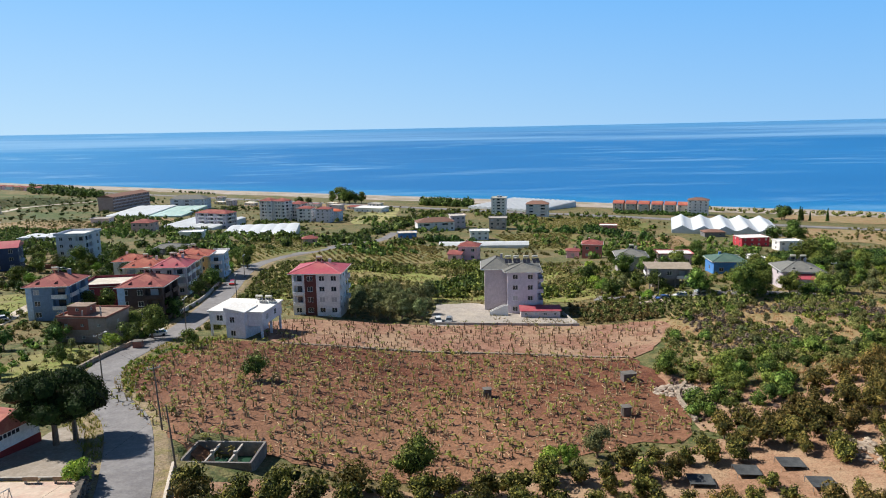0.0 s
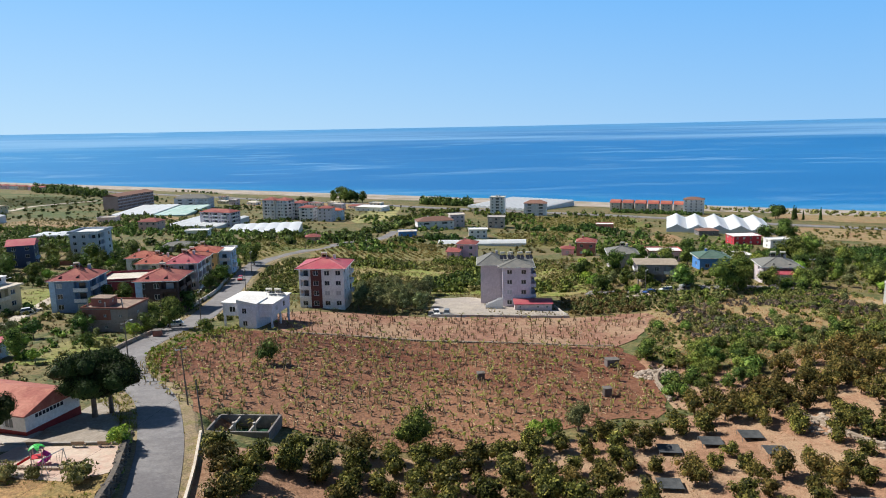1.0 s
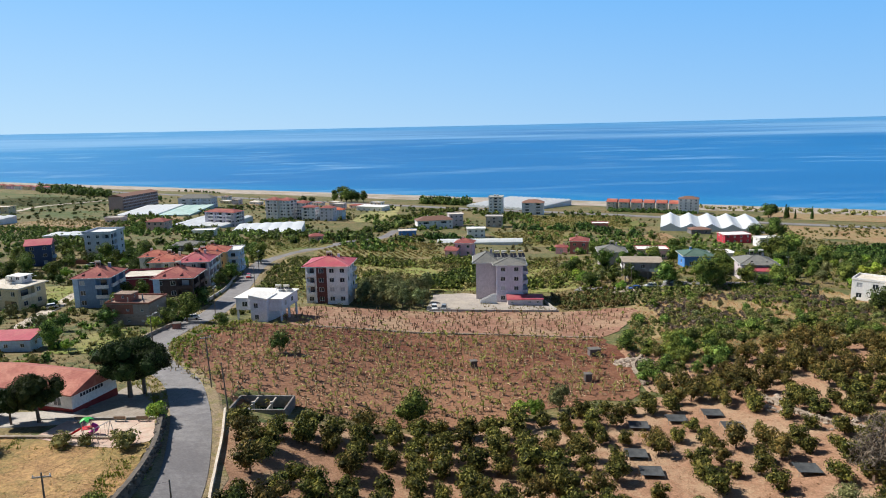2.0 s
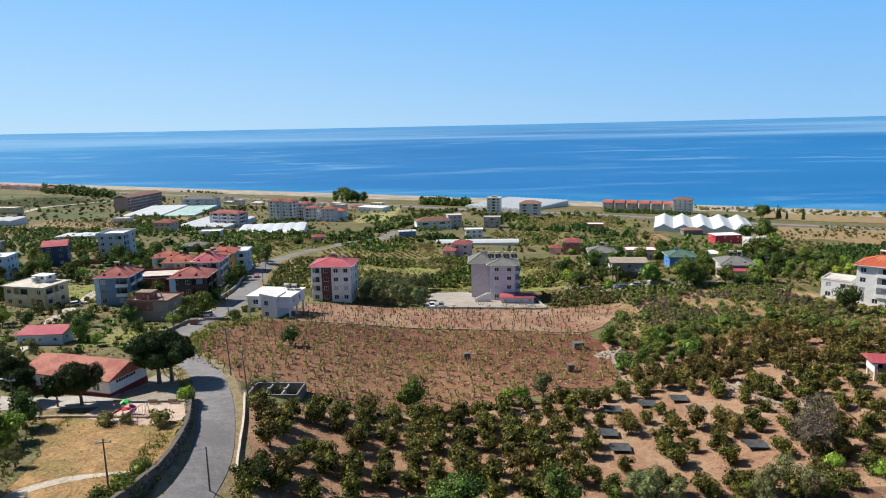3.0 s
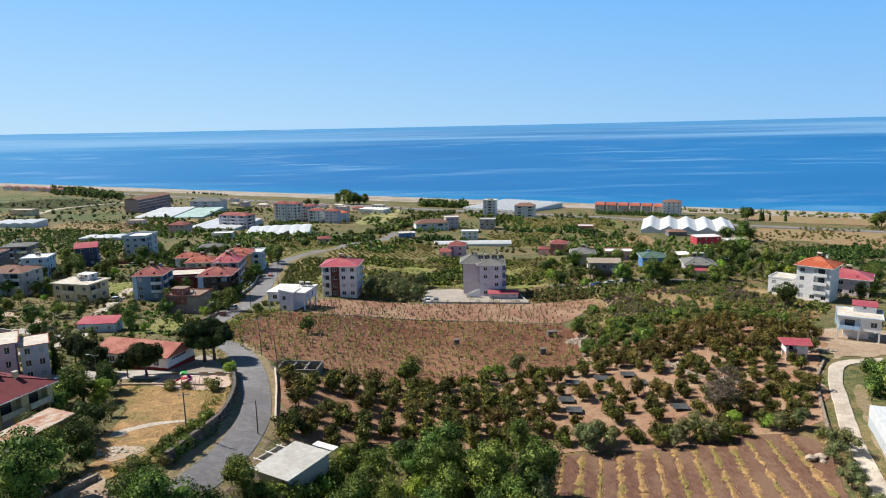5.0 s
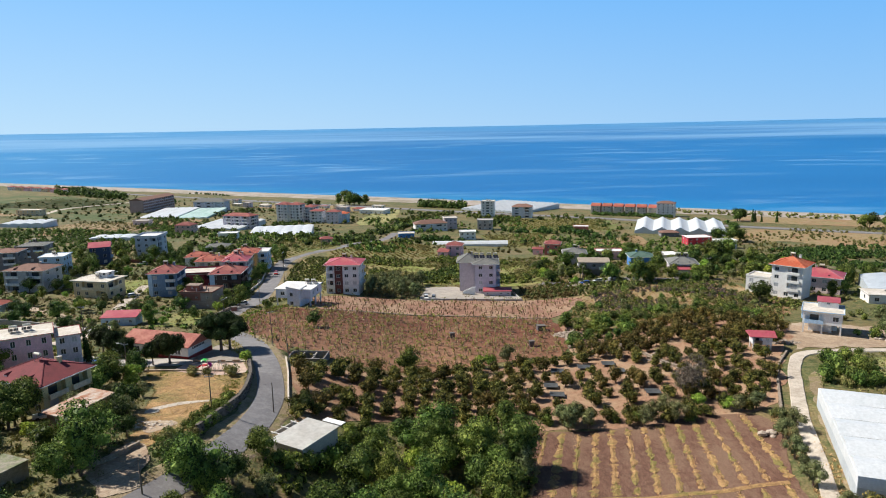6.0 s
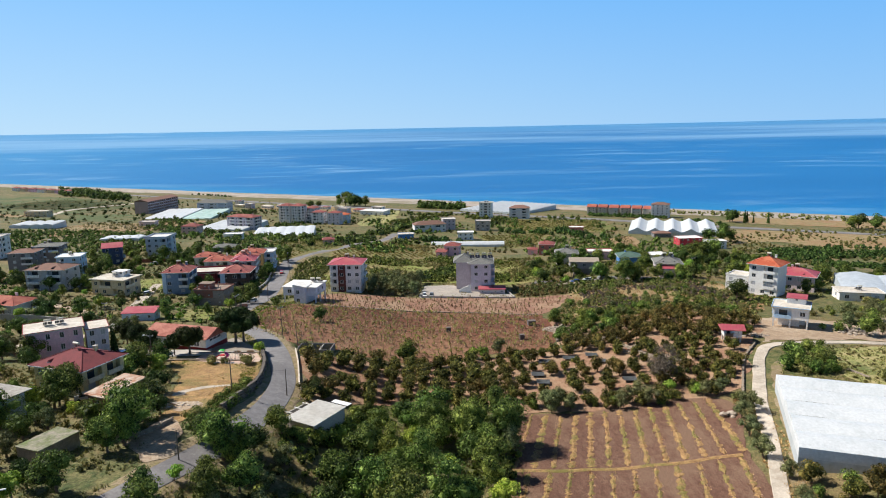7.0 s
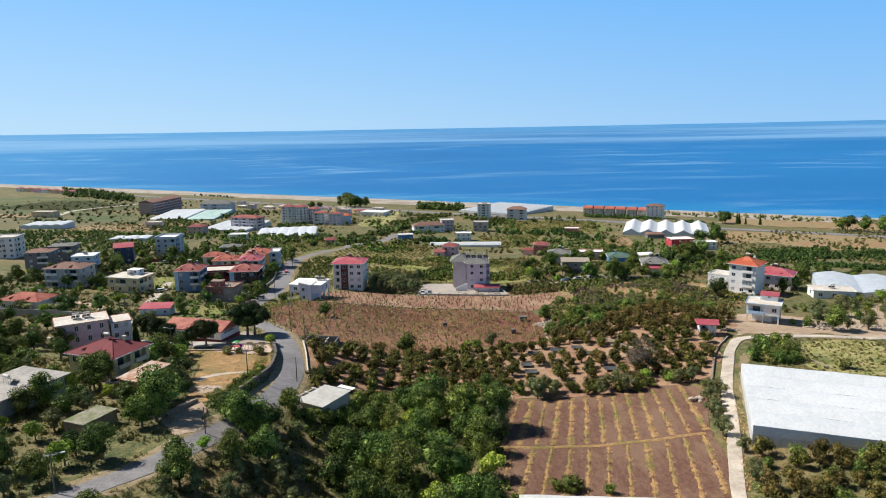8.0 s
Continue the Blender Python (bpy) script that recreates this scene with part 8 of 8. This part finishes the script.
# ---- shade nets in the orchard ----
def shade_net(x, y, rot, w=3.4, d=2.9, h=0.75):
    root = tagged(new("shade_net"), "dark net stretched flat over four posts", "shade net", "shade nets in the orchard")
    z = gz(x, y)
    root.matrix_basis = pose(x, y, z, 0, 0, rot)
    V, F = [], []
    n = 6
    for j in range(n + 1):
        for i in range(n + 1):
            u, v = i / n, j / n
            V.append((w * (u - 0.5), d * (v - 0.5), h - 0.25 * math.sin(math.pi * u) * math.sin(math.pi * v)))
    k = len(V)
    V += [(a, b_, c - 0.03) for a, b_, c in V]
    for j in range(n):
        for i in range(n):
            a = j * (n + 1) + i
            F += [(a, a + 1, a + n + 2, a + n + 1), (k + a + n + 1, k + a + n + 2, k + a + 1, k + a)]
    obj("net", V, F, M_NET, parent=root)
    for px in (-w / 2, w / 2):
        for py in (-d / 2, d / 2):
            V, F = tube([(px, py, -0.9), (px, py, h)], [0.05, 0.04], 6)
            obj("post", V, F, M_METAL, parent=root)


for nx_, ny_ in NETS:
    shade_net(nx_, ny_, -6)


# ---- small field boxes ----
def pump_box(x, y, w, d, h, material, label):
    root = tagged(new("pump_box"), label, "pump box")
    root.matrix_basis = pose(x, y, gz(x, y), 0, 0, 8)
    V, F = box(-w / 2, w / 2, -d / 2, d / 2, -0.4, h)
    obj("box", V, F, material, parent=root)
    V, F = box(-w / 2 - 0.12, w / 2 + 0.12, -d / 2 - 0.12, d / 2 + 0.12, h + 0.003, h + 0.14)
    obj("lid", V, F, mat("grey_weathered_lid", (0.17, 0.155, 0.145), (0.12, 0.11, 0.10), 1.5), parent=root)


pump_box(36.6, 130.6, 2.6, 1.8, 1.7, paint(0.16, 0.14, 0.14), "small dark pump hut with concrete lid")
pump_box(7.6, 121.2, 1.4, 1.2, 1.6, paint(0.12, 0.10, 0.09), "dark square well box in the field")
pump_box(31.2, 112, 1.4, 1.2, 1.7, paint(0.13, 0.11, 0.10), "dark well box near the field edge")
pump_box(-66, 140.5, 1.8, 1.5, 1.6, BRICK, "small brick meter box beside the road")


# ---- shed with a white sheet roof ----
def white_shed(x, y, rot):
    root = tagged(new("shed"), "low shed with broad white sheet roof and cluttered side yard", "shed")
    z = gz(x, y)
    root.matrix_basis = pose(x, y, z, 0, 0, rot)
    V, F = box(-3.6, 3.6, 0.3, 9.4, -2.5, 2.7)
    obj("wall", V, F, paint(0.42, 0.37, 0.33), parent=root)
    V, F = box(-3.9, 3.9, -0.2, 9.7, 2.72, 2.84)
    V = [(a, b_, c + 0.03 * b_) for a, b_, c in V]
    obj("roof", V, F, mat("white_sheet_roof", (0.50, 0.49, 0.46), (0.42, 0.40, 0.37), 0.3, rough=0.6, bump=0.01, bscale=3), parent=root)
    V, F = box(-0.6, 3.8, 10.13, 11.6, 3.0, 3.1)
    obj("rear_roof", V, F, M_WHITE, parent=root)
    for k in range(4):
        V, F = box(-7.4, -4.25, 1.0 + 2.6 * k, 1.16 + 2.6 * k, 1.9, 2.05)
        obj("side_beam", V, F, M_WHITE, parent=root)
    for py in (1.0, 8.8):
        V, F = box(-7.4, -7.25, py, py + 0.15, -1.0, 2.0)
        obj("side_post", V, F, M_CONC, parent=root)
    V, F = box(-7.8, -7.5, -0.5, 10.5, -1.5, 1.4)
    obj("side_wall", V, F, M_CONC, parent=root)
    FOOT.append((x, y, 12, 10, math.cos(radians(rot)), math.sin(radians(rot))))


white_shed(-22.4, 27, -31)


# ---- rows of the ploughed plot ----
def plot_rows():
    root = tagged(new("plot_strips"), "straw and weed strips between ploughed rows", "field", kind="structure")
    r = random.Random(3)
    for y0, y1, count, first, gap in ((24.4, 50.2, 13, 19.6, 3.72), (-4.0, 22.4, 11, 22.6, 4.05)):
        for k in range(count):
            x0 = first + gap * k
            fan = (0.19 - 0.0034 * (x0 - 40)) if y0 > 0 else (0.27 - 0.0018 * (x0 - 20))
            a0, wide = y0, r.uniform(0.45, 0.95)
            while a0 < y1 - 1.0:
                a1 = min(y1, a0 + r.uniform(2.0, 7.0))
                V, F = [], []
                n = 7
                for i in range(n + 1):
                    y = a0 + (a1 - a0) * i / n
                    x = x0 + (y - 24) * fan + r.uniform(-0.22, 0.22)
                    w = wide * r.uniform(0.45, 1.3) * (0.35 if i in (0, n) else 1)
                    for s in (-1, 0, 1):
                        q = x + s * w * r.uniform(0.7, 1.2)
                        V.append((q, y, gz(q, y) + 0.13 + (r.uniform(0.06, 0.18) if s == 0 else 0)))
                a0 = a1 + r.choice((0.0, 0.1, 0.6))
                if not all(inside(PLOT, V[3 * i + 1][0], V[3 * i + 1][1]) for i in range(1, n)):
                    continue
                for i in range(n):
                    for s in range(2):
                        a = 3 * i + s
                        F.append((a, a + 1, a + 4, a + 3))
                obj("strip", V, F, M_STRAW2, parent=root)
    V, F = [], []
    for i in range(24):
        x = 19 + 44.5 * i / 23
        for s in (-1, 0, 1):
            y = 23.4 + s * 0.6 + 0.2 * math.sin(i)
            V.append((x, y, gz(x, y) + 0.15 + (0.12 if s == 0 else 0)))
    for i in range(23):
        for s in range(2):
            a = 3 * i + s
            F.append((a, a + 3, a + 4, a + 1))
    obj("cross_strip", V, F, M_STRAW2, parent=root)


plot_rows()


# ---- cars ----
def car(x, y, rot, paint_mat, label, z=0.22):
    root = tagged(new("car"), label, "car", "parked cars")
    root.matrix_basis = pose(x, y, gz(x, y) + z, 0, 0, rot)
    prof = [(-2.1, 0.35), (-2.15, 0.75), (-1.3, 0.9), (1.9, 0.88), (2.1, 0.7), (2.1, 0.35)]
    V = [(px, s * 0.85, pz) for s in (-1, 1) for px, pz in prof]
    n = len(prof)
    F = [tuple(range(n - 1, -1, -1)), tuple(range(n, 2 * n))] + [(k, (k + 1) % n, n + (k + 1) % n, n + k) for k in range(n)]
    obj("body", V, F, paint_mat, parent=root)
    V = [(-1.25, -0.8, 0.9), (1.8, -0.8, 0.9), (1.35, -0.65, 1.45), (-0.55, -0.65, 1.45), (-1.25, 0.8, 0.9), (1.8, 0.8, 0.9), (1.35, 0.65, 1.45), (-0.55, 0.65, 1.45)]
    cab = obj("cabin", V, [(0, 1, 2, 3), (5, 4, 7, 6), (1, 5, 6, 2), (4, 0, 3, 7)], M_GLASS, parent=root)
    V, F = box(-0.6, 1.4, -0.67, 0.67, 1.45, 1.5)
    obj("roof", V, F, paint_mat, parent=cab)
    for px in (-1.35, 1.3):
        for py in (-0.86, 0.7):
            V, F = tube([(px, py, 0.32), (px, py + 0.16, 0.32)], [0.32, 0.32], 12)
            obj("wheel", V, F, M_TYRE, parent=root)


CARW, CARB, CARR, CARG = (mat(n, c, None, 2, rough=0.25, spec=0.6) for n, c in (("white_car_paint", (0.75, 0.75, 0.75)), ("blue_car_paint", (0.05, 0.12, 0.35)), ("red_car_paint", (0.4, 0.03, 0.03)), ("grey_car_paint", (0.25, 0.26, 0.27))))
for cx_, cy_, cr_, cm_, cl_ in ((-66.8, 152.5, 20, CARW, "white hatchback parked on the road edge"), (-2, 180, 95, CARW, "white car parked in the concrete yard"), (1, 180, 85, CARG, "grey car parked in the concrete yard"),
                               (65, 197.5, 10, CARB, "small blue vehicle beside a lane"), (70.5, 198, 5, CARW, "white van beside a lane"), (77.5, 200.5, 15, CARW, "white car beside a lane"), (-157, 280, 5, CARB, "dark car before a block"),
                               (-67.5, 33.5, 30, CARW, "white car under garden trees"), (-114, 168.5, 40, CARW, "white car on the village lane"), (-83.5, 258, 100, CARW, "white car parked by the road"),
                               (-75, 235, 100, CARR, "red car parked by the road"), (-150, 262, 10, CARW, "white van on a dusty plot"), (-78, 72, 60, CARB, "blue vehicle under the pines")):
    car(cx_, cy_, cr_, cm_, cl_)


# ---- palms ----
def palm(x, y, h, size, seed):
    r = random.Random(seed)
    root = tagged(new("palm_tree"), "date palm with arching grey-green fronds", "palm", "palm trees")
    root.matrix_basis = pose(x, y, gz(x, y), 0, 0, r.uniform(0, 360))
    V, F = tube([(0, 0, -0.3), (0.1, 0, h * 0.5), (0.05, 0.1, h)], [0.36, 0.3, 0.28], 9)
    obj("trunk", V, F, M_BARK, parent=root)
    for k in range(26):
        a, up = r.uniform(0, 6.28), r.uniform(-0.1, 1.1)
        c, s = math.cos(a), math.sin(a)
        V, F = [], []
        L = size * r.uniform(0.8, 1.1)
        for i in range(9):
            t = i / 8
            p = Vector((c * L * t * (1 - 0.25 * up * (1 - t)), s * L * t * (1 - 0.25 * up * (1 - t)), h + L * (up * t - (0.55 + 0.5 * up) * t * t)))
            w = 0.55 * math.sin(math.pi * min(t + 0.08, 1)) + 0.03
            for side in (-1, 1):
                q = p + Vector((-s * side * w, c * side * w, -0.3 * w)) + Vector((c, s, 0)) * 0.35 * w
                b2 = p + Vector((c, s, 0)) * 0.12
                n = len(V)
                V += [tuple(p), tuple(q), tuple(b2)]
                F.append((n, n + 1, n + 2) if side > 0 else (n + 2, n + 1, n))
        obj("frond", V, F, LF_PALM, parent=root)


for px_, py_, ph_, ps_, pd_ in ((-75, 160, 4.6, 3.6, 1), (-140, 120, 4, 2.8, 2), (-134, 121, 3.5, 2.6, 3), (-128, 117, 4.5, 2.8, 4), (-192, 255, 9, 2.6, 5), (-196, 250, 8, 2.6, 6), (-165, 196, 3, 2.6, 7), (-168, 203, 3.5, 2.6, 8)):
    palm(px_, py_, ph_, ps_, pd_)

# ---- trees on the shore ----
for kx, ky, ks, kk in ((318, 636, 2.6, "dark"), (322, 640, 2.4, "dark"), (330, 627, 1.8, "cypress"), (334, 630, 1.6, "cypress"), (339, 626, 1.2, "cypress"), (353, 622, 1.6, "cypress"), (-124, 850, 3.3, "dark"), (-131, 856, 2.8, "broad"), (-117, 846, 3.0, "dark"), (-109, 843, 2.5, "dark"), (-139, 852, 2.2, "broad"), (-102, 848, 2.1, "broad"), (-122, 838, 2.3, "broad"), (-172, 810, 1.9, "dark"), (-160, 806, 1.7, "dark"),
                       (419, 572, 2.8, "dark"), (428, 560, 2.4, "broad"), (410, 566, 2.0, "broad"), (436, 540, 2.6, "broad"), (446, 530, 2.4, "broad"), (-650, 1110, 1.8, "dark"), (-642, 1108, 1.6, "broad")):
    plant(kk, kx, ky, ks, group="trees near the shore", rng=rng)
